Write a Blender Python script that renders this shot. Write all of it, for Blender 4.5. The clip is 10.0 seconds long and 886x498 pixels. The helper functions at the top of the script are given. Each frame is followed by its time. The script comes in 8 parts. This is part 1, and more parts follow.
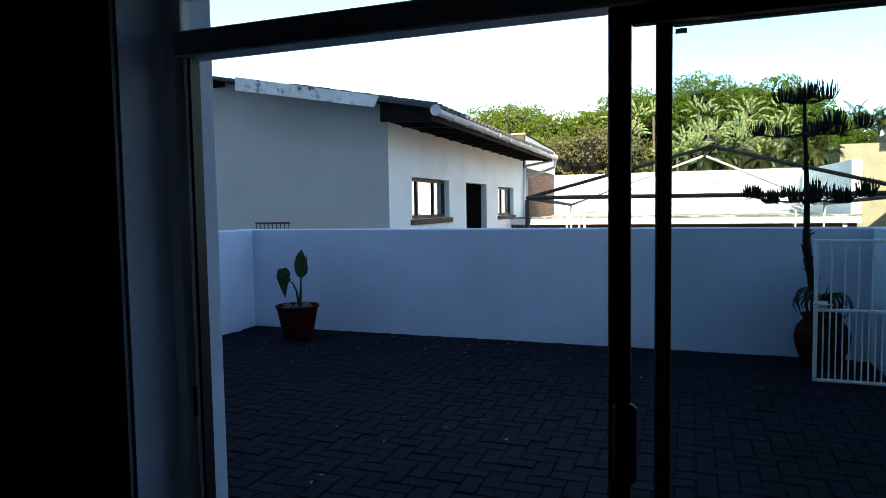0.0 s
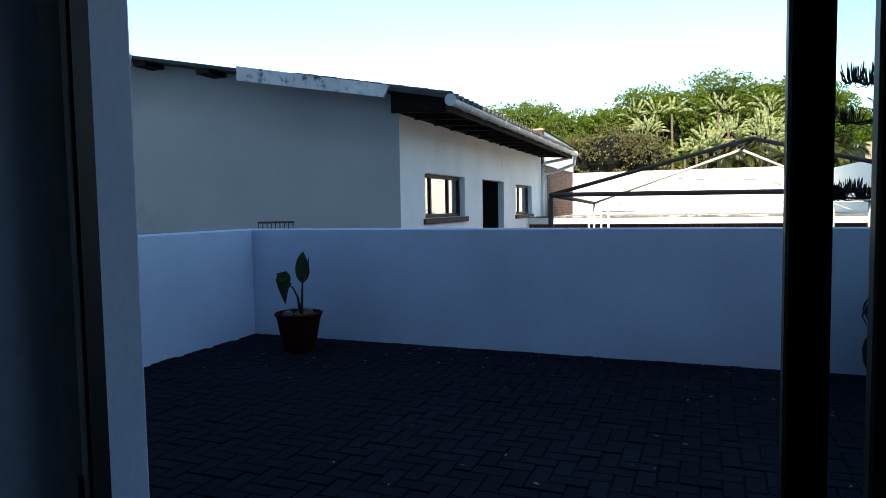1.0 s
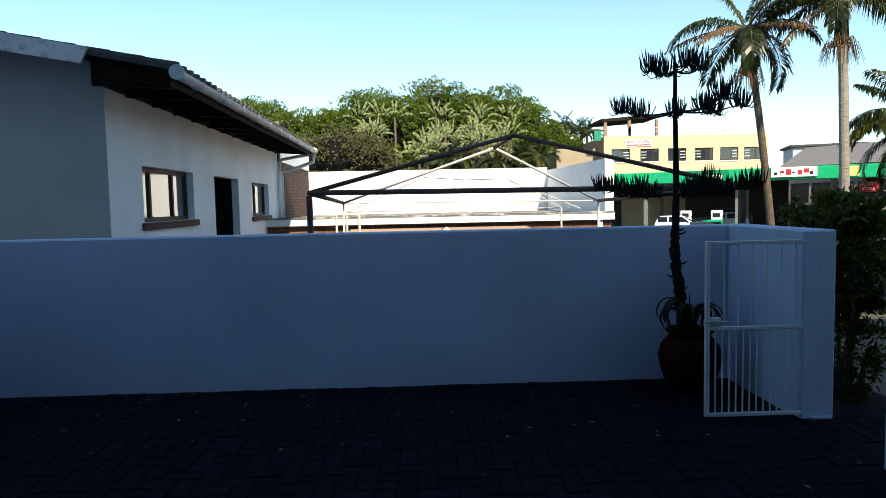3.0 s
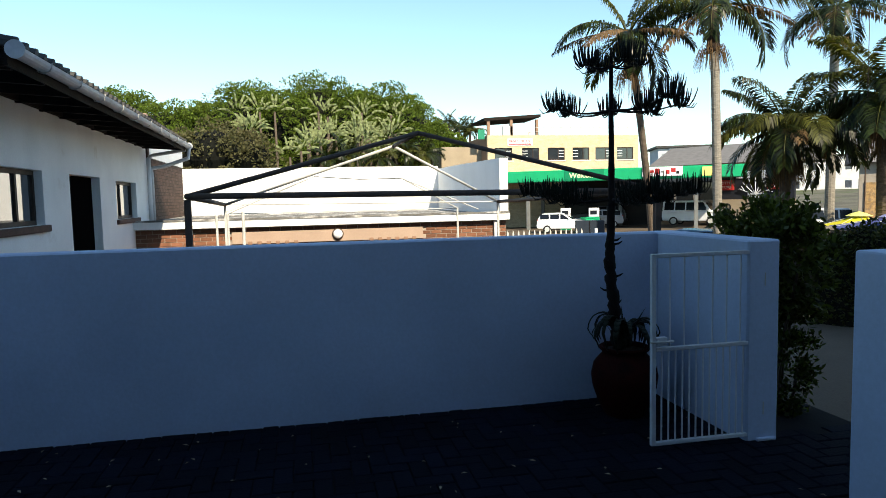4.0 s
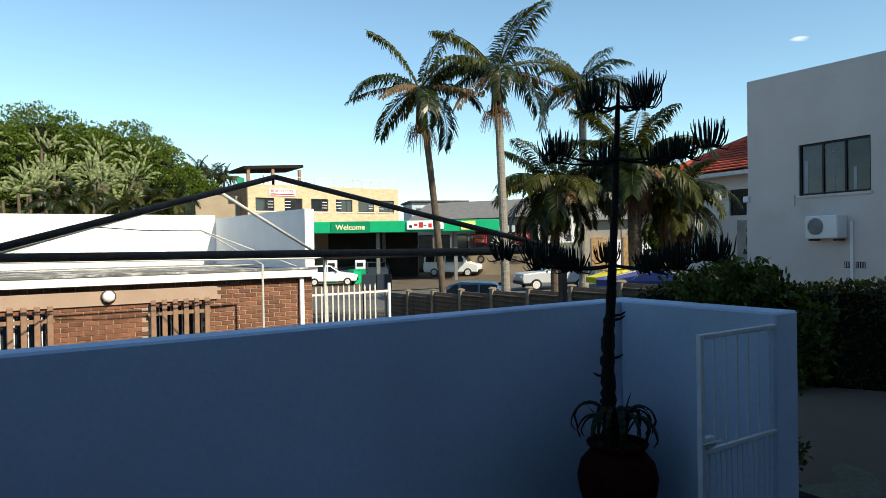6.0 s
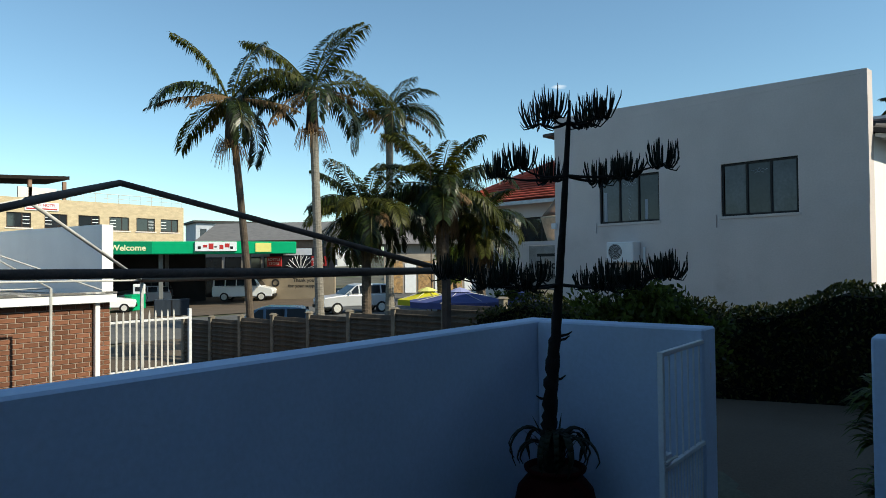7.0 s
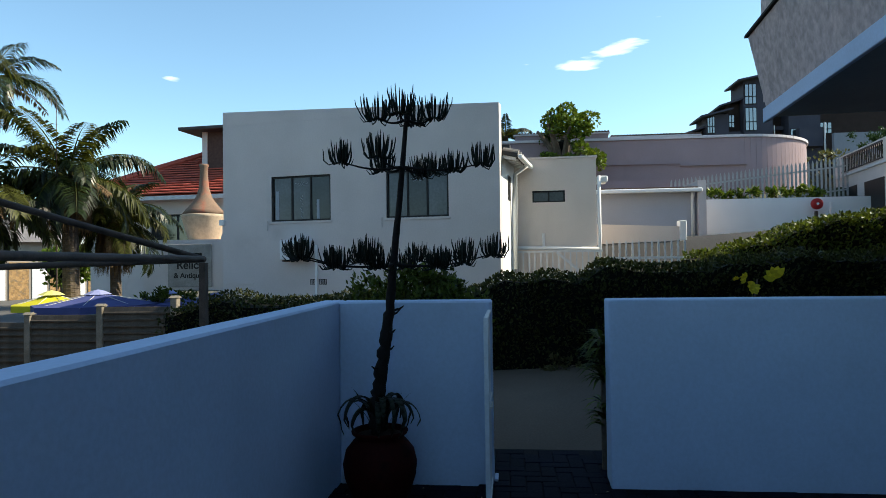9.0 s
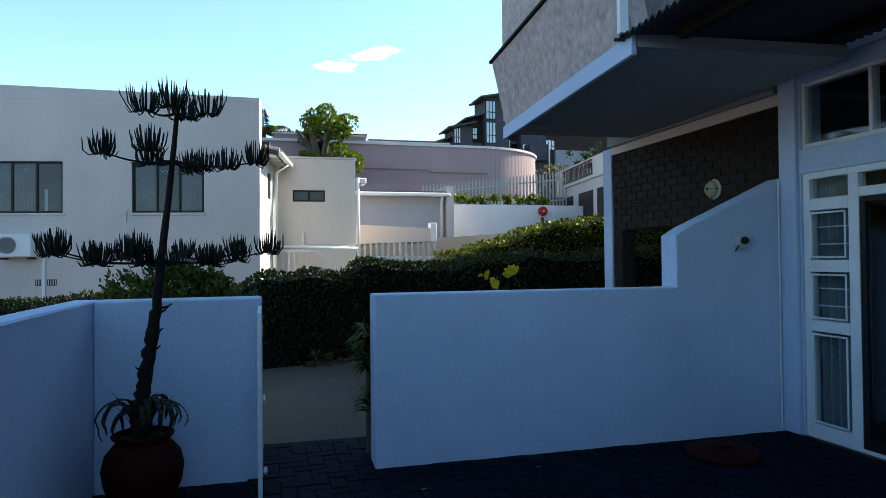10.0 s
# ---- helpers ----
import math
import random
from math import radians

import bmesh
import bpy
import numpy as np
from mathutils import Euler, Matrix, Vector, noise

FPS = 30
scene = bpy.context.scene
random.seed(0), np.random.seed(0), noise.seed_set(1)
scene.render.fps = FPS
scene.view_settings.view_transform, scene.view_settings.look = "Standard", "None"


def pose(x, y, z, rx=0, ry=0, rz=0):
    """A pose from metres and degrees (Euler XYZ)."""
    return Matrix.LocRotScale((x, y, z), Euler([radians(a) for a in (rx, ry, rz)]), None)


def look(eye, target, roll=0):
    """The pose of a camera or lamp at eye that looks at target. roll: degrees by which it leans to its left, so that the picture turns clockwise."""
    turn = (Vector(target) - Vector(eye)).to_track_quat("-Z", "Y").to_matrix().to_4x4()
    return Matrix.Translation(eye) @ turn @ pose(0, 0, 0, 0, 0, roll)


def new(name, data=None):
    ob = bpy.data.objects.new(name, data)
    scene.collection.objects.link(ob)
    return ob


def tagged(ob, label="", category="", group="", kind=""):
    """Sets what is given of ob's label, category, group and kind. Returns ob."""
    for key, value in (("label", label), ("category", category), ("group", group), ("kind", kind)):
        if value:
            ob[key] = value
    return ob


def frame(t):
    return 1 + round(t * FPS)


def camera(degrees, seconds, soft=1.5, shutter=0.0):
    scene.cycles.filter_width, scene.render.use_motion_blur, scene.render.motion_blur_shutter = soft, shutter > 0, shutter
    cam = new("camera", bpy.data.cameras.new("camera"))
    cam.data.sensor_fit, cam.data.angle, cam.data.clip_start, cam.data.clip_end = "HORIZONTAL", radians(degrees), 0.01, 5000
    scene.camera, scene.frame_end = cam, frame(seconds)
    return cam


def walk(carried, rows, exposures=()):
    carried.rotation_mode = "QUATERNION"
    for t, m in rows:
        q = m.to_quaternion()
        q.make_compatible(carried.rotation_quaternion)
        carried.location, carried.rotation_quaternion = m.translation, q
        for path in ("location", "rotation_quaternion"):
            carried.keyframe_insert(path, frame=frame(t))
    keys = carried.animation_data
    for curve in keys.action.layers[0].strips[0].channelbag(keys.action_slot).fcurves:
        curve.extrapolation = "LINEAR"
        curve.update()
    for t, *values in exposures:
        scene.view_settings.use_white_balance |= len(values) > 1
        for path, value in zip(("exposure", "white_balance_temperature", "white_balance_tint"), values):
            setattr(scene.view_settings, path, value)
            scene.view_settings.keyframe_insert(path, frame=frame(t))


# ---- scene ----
cam = camera(67.7, 10.0, soft=0.8)
PATH = [
    (0, (0.391, 0.497, 1.487), (-0.309, 2.366, 1.36), -0.9),
    (0.5, (0.289, 0.849, 1.474), (-0.498, 2.684, 1.352), -0.8),
    (1, (0.125, 1.16, 1.468), (-0.615, 3.014, 1.34), -0.9),
    (1.5, (-0.058, 1.444, 1.42), (-0.633, 3.356, 1.292), -1.0),
    (2, (-0.216, 1.719, 1.465), (-0.602, 3.677, 1.334), -1.1),
    (2.5, (-0.332, 2.011, 1.47), (-0.517, 3.997, 1.333), -1.2),
    (3, (-0.484, 2.307, 1.467), (-0.425, 4.301, 1.326), -1.2),
    (3.2, (-0.53, 2.424, 1.47), (-0.376, 4.413, 1.324), -1.4),
    (4.5, (-0.745, 3.359, 1.594), (-0.204, 5.279, 1.449), -0.9),
    (5, (-0.933, 3.723, 1.625), (-0.22, 5.588, 1.51), -0.9),
    (6.3, (-1.541, 4.789, 1.636), (-0.303, 6.36, 1.656), -0.8),
    (6.5, (-1.621, 4.956, 1.623), (-0.283, 6.442, 1.657), -0.6),
    (7, (-1.804, 5.336, 1.614), (-0.235, 6.575, 1.66), -0.6),
    (7.5, (-2.035, 5.686, 1.598), (-0.282, 6.647, 1.642), -0.5),
    (8, (-2.175, 6.01, 1.556), (-0.308, 6.726, 1.6), -0.6),
    (8.5, (-2.354, 6.233, 1.529), (-0.413, 6.716, 1.571), -0.6),
    (9, (-2.534, 6.345, 1.506), (-0.545, 6.548, 1.546), -0.8),
    (9.5, (-2.735, 6.401, 1.494), (-0.74, 6.26, 1.533), -0.7),
    (10, (-2.764, 6.465, 1.492), (-0.834, 5.942, 1.522), -0.6),
]
EXPOSURES = [(0.0, 2.2, 8100, 8), (0.5, 2.0, 7900, 8), (1.0, 1.7, 7600, 8), (2.5, 1.1, 7450, 7), (5.0, 1.08, 7700, 7), (7.0, 0.5, 7000, 2), (8.0, 0.97, 7150, 2), (9.3, 1.08, 7150, 5), (10.0, 1.55, 7050, 6)]
walk(cam, [(t, look(eye, target, roll)) for t, eye, target, roll in PATH], EXPOSURES)

# ---------- world, sun ----------
SUN_EL, SUN_AZ = 39.0, 167.0          # degrees; azimuth clockwise from +y
world = bpy.data.worlds.new("world")
scene.world = world
world.use_nodes = True
wn = world.node_tree.nodes
sky = wn.new("ShaderNodeTexSky")
sky.sky_type = "NISHITA"
sky.sun_disc = False
sky.sun_elevation = radians(SUN_EL)
sky.sun_rotation = radians(SUN_AZ)
sky.air_density, sky.dust_density, sky.ozone_density = 1.0, 0.2, 2.3
CLOUDS = [((0.9465, -0.141, 0.290), 0.085, 0.020, 0.13, 0.44), ((0.849, 0.463, 0.255), 0.024, 0.009, 0.05, 0.19), ((0.856, 0.449, 0.254), 0.022, 0.008, -0.05, 0.18), ((0.950, 0.142, 0.277), 0.012, 0.009, 0.0, 0.22)]
# a few small wisps of cloud: stretched noise, thinned to scattered patches
wl = world.node_tree.links
wtc, wmap, wn1, wn2 = wn.new("ShaderNodeTexCoord"), wn.new("ShaderNodeMapping"), wn.new("ShaderNodeTexNoise"), wn.new("ShaderNodeTexNoise")
wmap.inputs["Scale"].default_value = (1.0, 1.0, 5.5)
wmap.inputs["Location"].default_value = (0.35, 0.2, 0.1)
wl.new(wtc.outputs["Generated"], wmap.inputs[0])
wn1.inputs["Scale"].default_value, wn1.inputs["Detail"].default_value, wn1.inputs["Roughness"].default_value = 4.5, 5, 0.5
wn2.inputs["Scale"].default_value, wn2.inputs["Detail"].default_value = 22.0, 7
wl.new(wmap.outputs[0], wn1.inputs["Vector"])
wl.new(wmap.outputs[0], wn2.inputs["Vector"])
wadd = wn.new("ShaderNodeMath")
wadd.operation = "MULTIPLY_ADD"
wadd.inputs[1].default_value = 0.3
wl.new(wn2.outputs[0], wadd.inputs[0])
wl.new(wn1.outputs[0], wadd.inputs[2])
wdir = wn.new("ShaderNodeVectorMath")
wdir.operation = "NORMALIZE"
wl.new(wtc.outputs["Generated"], wdir.inputs[0])
wlast = wadd.outputs[0]
for (cx_, cy_, cz_), half_w, half_h, tilt_, thick in CLOUDS:
    mid_ = Vector((cx_, cy_, cz_)).normalized()
    along = mid_.cross(Vector((0, 0, 1))).normalized()
    above = along.cross(mid_)
    along, above = along * math.cos(tilt_) + above * math.sin(tilt_), above * math.cos(tilt_) - along * math.sin(tilt_)
    squares = []
    for axis_, half in ((along, half_w), (above, half_h)):
        off_ = wn.new("ShaderNodeVectorMath")
        off_.operation = "SUBTRACT"
        off_.inputs[1].default_value = mid_
        wl.new(wdir.outputs[0], off_.inputs[0])
        dot_ = wn.new("ShaderNodeVectorMath")
        dot_.operation = "DOT_PRODUCT"
        dot_.inputs[1].default_value = axis_ / half
        wl.new(off_.outputs[0], dot_.inputs[0])
        sq = wn.new("ShaderNodeMath")
        sq.operation = "MULTIPLY"
        wl.new(dot_.outputs["Value"], sq.inputs[0])
        wl.new(dot_.outputs["Value"], sq.inputs[1])
        squares.append(sq.outputs[0])
    tot = wn.new("ShaderNodeMath")
    wl.new(squares[0], tot.inputs[0])
    wl.new(squares[1], tot.inputs[1])
    fall_ = wn.new("ShaderNodeMapRange")
    fall_.inputs["From Min"].default_value, fall_.inputs["From Max"].default_value = 1.0, 0.0
    fall_.inputs["To Min"].default_value, fall_.inputs["To Max"].default_value = 0.0, thick
    wl.new(tot.outputs[0], fall_.inputs[0])
    add_ = wn.new("ShaderNodeMath")
    wl.new(wlast, add_.inputs[0])
    wl.new(fall_.outputs[0], add_.inputs[1])
    wlast = add_.outputs[0]
wmr = wn.new("ShaderNodeMapRange")
wmr.inputs["From Min"].default_value, wmr.inputs["From Max"].default_value, wmr.inputs["To Max"].default_value = 0.93, 1.12, 0.8
wl.new(wlast, wmr.inputs[0])
wmix = wn.new("ShaderNodeMix")
wmix.data_type = "RGBA"
wmix.inputs[7].default_value = (9.0, 9.0, 9.2, 1)
wl.new(wmr.outputs[0], wmix.inputs[0])
wtint = wn.new("ShaderNodeVectorMath")
wtint.operation = "MULTIPLY"
wtint.inputs[1].default_value = (0.84, 1.0, 1.04)
wl.new(sky.outputs[0], wtint.inputs[0])
wl.new(wtint.outputs[0], wmix.inputs[6])
wl.new(wmix.outputs[2], wn["Background"].inputs[0])
wn["Background"].inputs[1].default_value = 0.12
sun_data = bpy.data.lights.new("sun", "SUN")
sun_data.energy, sun_data.angle, sun_data.color = 4.2, radians(0.6), (1.0, 0.93, 0.82)
sun = new("sun", sun_data)
_az, _el = radians(SUN_AZ), radians(SUN_EL)
sun.matrix_world = look((0, 0, 30), (-30 * math.sin(_az) * math.cos(_el), -30 * math.cos(_az) * math.cos(_el), 30 - 30 * math.sin(_el)))

# ---------- materials ----------
def mat(name, col, rough=0.8, var=0.12, scale=3.0, bump=0.15, bscale=60.0, metal=0.0, stain=None, stain_scale=0.8, stain_at=0.58, obj_var=0.0, island=0.0, spec=0.25, streak=1.0):
    """Procedural paint: broad tone changes, fine grain with relief, optional stains, optional piece-to-piece change."""
    m = bpy.data.materials.new(name)
    m.use_nodes = True
    n, l = m.node_tree.nodes, m.node_tree.links
    p = n["Principled BSDF"]
    p.inputs["Roughness"].default_value, p.inputs["Metallic"].default_value = rough, metal
    p.inputs["Specular IOR Level"].default_value = spec
    tc = n.new("ShaderNodeTexCoord")
    mp = n.new("ShaderNodeMapping")
    mp.inputs["Scale"].default_value = (1, 1, streak)
    l.new(tc.outputs["Object"], mp.inputs[0])
    big = n.new("ShaderNodeTexNoise")
    big.inputs["Scale"].default_value, big.inputs["Detail"].default_value = scale, 6
    l.new(mp.outputs[0], big.inputs["Vector"])
    fine = n.new("ShaderNodeTexNoise")
    fine.inputs["Scale"].default_value, fine.inputs["Detail"].default_value = bscale, 4
    l.new(tc.outputs["Object"], fine.inputs["Vector"])
    ramp = n.new("ShaderNodeMapRange")
    ramp.inputs["From Min"].default_value, ramp.inputs["From Max"].default_value = 0.3, 0.7
    ramp.inputs["To Min"].default_value, ramp.inputs["To Max"].default_value = 1 - var, 1 + var
    l.new(big.outputs[0], ramp.inputs[0])
    grain = n.new("ShaderNodeMapRange")
    grain.inputs["From Min"].default_value, grain.inputs["From Max"].default_value = 0.3, 0.7
    grain.inputs["To Min"].default_value, grain.inputs["To Max"].default_value = 1 - var * 0.6, 1 + var * 0.6
    l.new(fine.outputs[0], grain.inputs[0])
    mul = n.new("ShaderNodeMath")
    mul.operation = "MULTIPLY"
    l.new(ramp.outputs[0], mul.inputs[0])
    l.new(grain.outputs[0], mul.inputs[1])
    last = mul.outputs[0]
    for amount, node, sock in ((obj_var, "ShaderNodeObjectInfo", "Random"), (island, "ShaderNodeNewGeometry", "Random Per Island")):
        if amount:
            r = n.new(node)
            mr = n.new("ShaderNodeMapRange")
            mr.inputs["To Min"].default_value, mr.inputs["To Max"].default_value = 1 - amount, 1 + amount
            l.new(r.outputs[sock], mr.inputs[0])
            k = n.new("ShaderNodeMath")
            k.operation = "MULTIPLY"
            l.new(last, k.inputs[0])
            l.new(mr.outputs[0], k.inputs[1])
            last = k.outputs[0]
    vm = n.new("ShaderNodeVectorMath")
    vm.operation = "SCALE"
    vm.inputs[0].default_value = col
    l.new(last, vm.inputs["Scale"])
    out = vm.outputs[0]
    if stain:
        sn = n.new("ShaderNodeTexNoise")
        sn.inputs["Scale"].default_value, sn.inputs["Detail"].default_value, sn.inputs["Roughness"].default_value = stain_scale, 8, 0.65
        l.new(mp.outputs[0], sn.inputs["Vector"])
        sr = n.new("ShaderNodeMapRange")
        sr.inputs["From Min"].default_value, sr.inputs["From Max"].default_value = stain_at, stain_at + 0.14
        l.new(sn.outputs[0], sr.inputs[0])
        mix = n.new("ShaderNodeMix")
        mix.data_type = "RGBA"
        l.new(sr.outputs[0], mix.inputs[0])
        l.new(out, mix.inputs[6])
        mix.inputs[7].default_value = (*stain, 1)
        out = mix.outputs[2]
    l.new(out, p.inputs["Base Color"])
    if bump:
        b = n.new("ShaderNodeBump")
        b.inputs["Strength"].default_value, b.inputs["Distance"].default_value = bump, 0.01
        l.new(fine.outputs[0], b.inputs["Height"])
        l.new(b.outputs[0], p.inputs["Normal"])
    return m


def leaf_mat(name, col, var=0.35, trans=0.3, rough=0.5):
    m = bpy.data.materials.new(name)
    m.use_nodes = True
    n, l = m.node_tree.nodes, m.node_tree.links
    p = n["Principled BSDF"]
    p.inputs["Roughness"].default_value = rough
    p.inputs["Specular IOR Level"].default_value = 0.15
    g = n.new("ShaderNodeNewGeometry")
    mr = n.new("ShaderNodeMapRange")
    mr.inputs["To Min"].default_value, mr.inputs["To Max"].default_value = 1 - var, 1 + var
    l.new(g.outputs["Random Per Island"], mr.inputs[0])
    vm = n.new("ShaderNodeVectorMath")
    vm.operation = "SCALE"
    vm.inputs[0].default_value = col
    l.new(mr.outputs[0], vm.inputs["Scale"])
    l.new(vm.outputs[0], p.inputs["Base Color"])
    t = n.new("ShaderNodeBsdfTranslucent")
    hue = n.new("ShaderNodeVectorMath")
    hue.operation = "MULTIPLY"
    hue.inputs[1].default_value = (1.3, 1.25, 0.5)
    l.new(vm.outputs[0], hue.inputs[0])
    l.new(hue.outputs[0], t.inputs[0])
    mx = n.new("ShaderNodeMixShader")
    mx.inputs[0].default_value = trans
    l.new(p.outputs[0], mx.inputs[1])
    l.new(t.outputs[0], mx.inputs[2])
    l.new(mx.outputs[0], n["Material Output"].inputs[0])
    return m


def clear_glass(name, tint=(0.9, 0.95, 0.95)):
    m = bpy.data.materials.new(name)
    m.use_nodes = True
    n, l = m.node_tree.nodes, m.node_tree.links
    tr = n.new("ShaderNodeBsdfTransparent")
    tr.inputs[0].default_value = (*tint, 1)
    gl = n.new("ShaderNodeBsdfGlossy")
    gl.inputs["Roughness"].default_value = 0.01
    fr = n.new("ShaderNodeLayerWeight")
    fr.inputs[0].default_value = 0.5
    pw_ = n.new("ShaderNodeMath")
    pw_.operation = "POWER"
    pw_.inputs[1].default_value = 4.0
    l.new(fr.outputs["Facing"], pw_.inputs[0])
    ma = n.new("ShaderNodeMath")
    ma.operation = "MULTIPLY_ADD"
    ma.inputs[1].default_value, ma.inputs[2].default_value = 0.9, 0.035
    l.new(pw_.outputs[0], ma.inputs[0])
    mx = n.new("ShaderNodeMixShader")
    l.new(ma.outputs[0], mx.inputs[0])
    l.new(tr.outputs[0], mx.inputs[1])
    l.new(gl.outputs[0], mx.inputs[2])
    l.new(mx.outputs[0], n["Material Output"].inputs[0])
    return m


# white wall paint; the blue-grey of the shaded terrace is mixed into its colour
SHADE_BLUE_WALL = mat("shade_blue_masonry_paint", (0.455, 0.55, 0.71), 0.75, 0.07, 1.3, 0.12, 45, stain=(0.37, 0.445, 0.57), stain_scale=0.9, stain_at=0.66)
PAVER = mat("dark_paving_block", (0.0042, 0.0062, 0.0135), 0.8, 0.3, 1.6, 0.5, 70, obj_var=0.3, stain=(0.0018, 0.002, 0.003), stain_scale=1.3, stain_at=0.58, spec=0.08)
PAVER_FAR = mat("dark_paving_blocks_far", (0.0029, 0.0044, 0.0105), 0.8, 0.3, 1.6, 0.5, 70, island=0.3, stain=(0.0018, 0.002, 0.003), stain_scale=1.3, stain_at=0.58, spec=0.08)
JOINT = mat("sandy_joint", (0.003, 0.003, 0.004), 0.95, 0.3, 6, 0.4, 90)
FRAME_WHITE = mat("white_aluminium", (0.7, 0.71, 0.73), 0.4, 0.04, 4, 0.05, 30)
FRAME_DARK = mat("bronze_aluminium", (0.01, 0.01, 0.012), 0.5, 0.1, 4, 0.05, 40)
BLACK = mat("black_plastic", (0.012, 0.012, 0.013), 0.45, 0.1, 5, 0.05, 60)
ROOM_PAINT = mat("inner_wall_paint", (0.22, 0.24, 0.28), 0.8, 0.06, 2, 0.15, 50)
# near-black wall colour: the darkness of unlit interiors is put into it
UNLIT_SHADE = mat("unlit_shade", (0.05, 0.05, 0.055), 0.9, 0.1, 2, 0.1, 40)
GLASS = clear_glass("window_glass")
PANE_DARK = mat("dark_window_pane", (0.02, 0.025, 0.03), 0.04, 0.1, 2, 0, 20, spec=0.8)
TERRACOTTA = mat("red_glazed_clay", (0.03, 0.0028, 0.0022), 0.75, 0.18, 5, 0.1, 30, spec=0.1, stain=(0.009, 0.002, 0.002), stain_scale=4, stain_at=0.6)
SOIL = mat("potting_soil", (0.03, 0.022, 0.016), 0.95, 0.4, 20, 0.8, 80)
STEEL_WHITE = mat("white_painted_steel", (0.62, 0.63, 0.65), 0.45, 0.08, 12, 0.08, 60, stain=(0.3, 0.2, 0.14), stain_scale=14, stain_at=0.72)
STEEL_RUST = mat("weathered_brown_steel", (0.075, 0.052, 0.042), 0.7, 0.25, 10, 0.2, 80, stain=(0.13, 0.07, 0.04), stain_scale=9, stain_at=0.58)
STEEL_PALE = mat("pale_galvanised_steel", (0.5, 0.49, 0.46), 0.5, 0.12, 10, 0.1, 60)
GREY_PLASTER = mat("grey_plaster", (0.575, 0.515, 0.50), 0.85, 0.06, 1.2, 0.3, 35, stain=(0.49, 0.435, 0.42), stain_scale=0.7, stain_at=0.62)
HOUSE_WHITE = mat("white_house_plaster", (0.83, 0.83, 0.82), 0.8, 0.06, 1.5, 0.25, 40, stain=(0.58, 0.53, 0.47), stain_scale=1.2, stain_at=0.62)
# white gable plaster, darkened in its colour for the shade it stands in
GABLE = mat("shade_grey_gable_plaster", (0.42, 0.405, 0.395), 0.85, 0.06, 0.8, 0.25, 40, stain=(0.33, 0.315, 0.31), stain_scale=0.6, stain_at=0.6)
BARGE = mat("mouldy_white_board", (0.66, 0.66, 0.65), 0.8, 0.1, 3, 0.2, 40, stain=(0.09, 0.09, 0.085), stain_scale=7, stain_at=0.55)
TIMBER_DARK = mat("dark_stained_timber", (0.016, 0.012, 0.01), 0.8, 0.3, 6, 0.3, 50, spec=0.12)
WINDOW_WOOD = mat("dark_brown_window_wood", (0.035, 0.022, 0.017), 0.6, 0.25, 8, 0.25, 60)
ROOF_DARK = mat("dark_roof_sheet", (0.05, 0.05, 0.05), 0.7, 0.25, 3, 0.2, 30)
ROOF_TILE = mat("weathered_roof_tile", (0.1, 0.065, 0.05), 0.85, 0.3, 4, 0.3, 40, island=0.25)
RED_TILE = mat("red_roof_tile", (0.42, 0.085, 0.055), 0.7, 0.15, 3, 0.2, 40, island=0.2)
GUTTER = mat("pale_grey_gutter", (0.52, 0.53, 0.55), 0.5, 0.12, 5, 0.1, 30, stain=(0.32, 0.31, 0.3), stain_scale=4, stain_at=0.62)
BRICK = mat("red_brown_brick", (0.18, 0.077, 0.045), 0.85, 0.2, 9, 0.4, 60, obj_var=0.3, stain=(0.07, 0.035, 0.025), stain_scale=3.5, stain_at=0.66)
BRICK_FAR = mat("red_brown_bricks_far", (0.18, 0.077, 0.045), 0.85, 0.2, 9, 0.4, 60, island=0.3, stain=(0.07, 0.035, 0.025), stain_scale=3.5, stain_at=0.66)
BRICK_DARK = mat("dark_brown_brick", (0.016, 0.009, 0.007), 0.8, 0.2, 9, 0.4, 60, obj_var=0.3)
MORTAR = mat("mortar", (0.33, 0.27, 0.22), 0.95, 0.15, 20, 0.3, 80)
MORTAR_DARK = mat("brown_mortar", (0.034, 0.026, 0.022), 0.95, 0.15, 20, 0.3, 80)
PINK_BAND = mat("pinkish_plaster_band", (0.36, 0.26, 0.2), 0.85, 0.08, 2, 0.2, 40, stain=(0.27, 0.19, 0.15), stain_scale=2, stain_at=0.64)
BROWN_WOOD = mat("brown_painted_wood", (0.25, 0.15, 0.1), 0.75, 0.15, 8, 0.2, 50)
ROOF_SLAB = mat("weathered_roof_felt", (0.13, 0.125, 0.115), 0.8, 0.4, 1.4, 0.4, 20, stain=(0.6, 0.58, 0.55), stain_scale=2.6, stain_at=0.5)
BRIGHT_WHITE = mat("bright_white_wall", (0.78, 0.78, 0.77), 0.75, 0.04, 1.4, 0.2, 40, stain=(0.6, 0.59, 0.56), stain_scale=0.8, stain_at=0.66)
CONCRETE_POST = mat("pale_post_concrete", (0.2, 0.175, 0.14), 0.9, 0.2, 5, 0.5, 40, stain=(0.13, 0.11, 0.09), stain_scale=4, stain_at=0.56)
CONCRETE_FENCE = mat("grey_precast_concrete", (0.085, 0.07, 0.055), 0.9, 0.3, 5, 0.6, 50, stain=(0.06, 0.05, 0.04), stain_scale=3, stain_at=0.56)
ASPHALT = mat("asphalt", (0.1, 0.098, 0.095), 0.9, 0.2, 0.5, 0.4, 60)
CONCRETE = mat("driveway_concrete", (0.105, 0.08, 0.06), 0.9, 0.14, 0.9, 0.4, 50, stain=(0.055, 0.047, 0.04), stain_scale=0.5, stain_at=0.58)
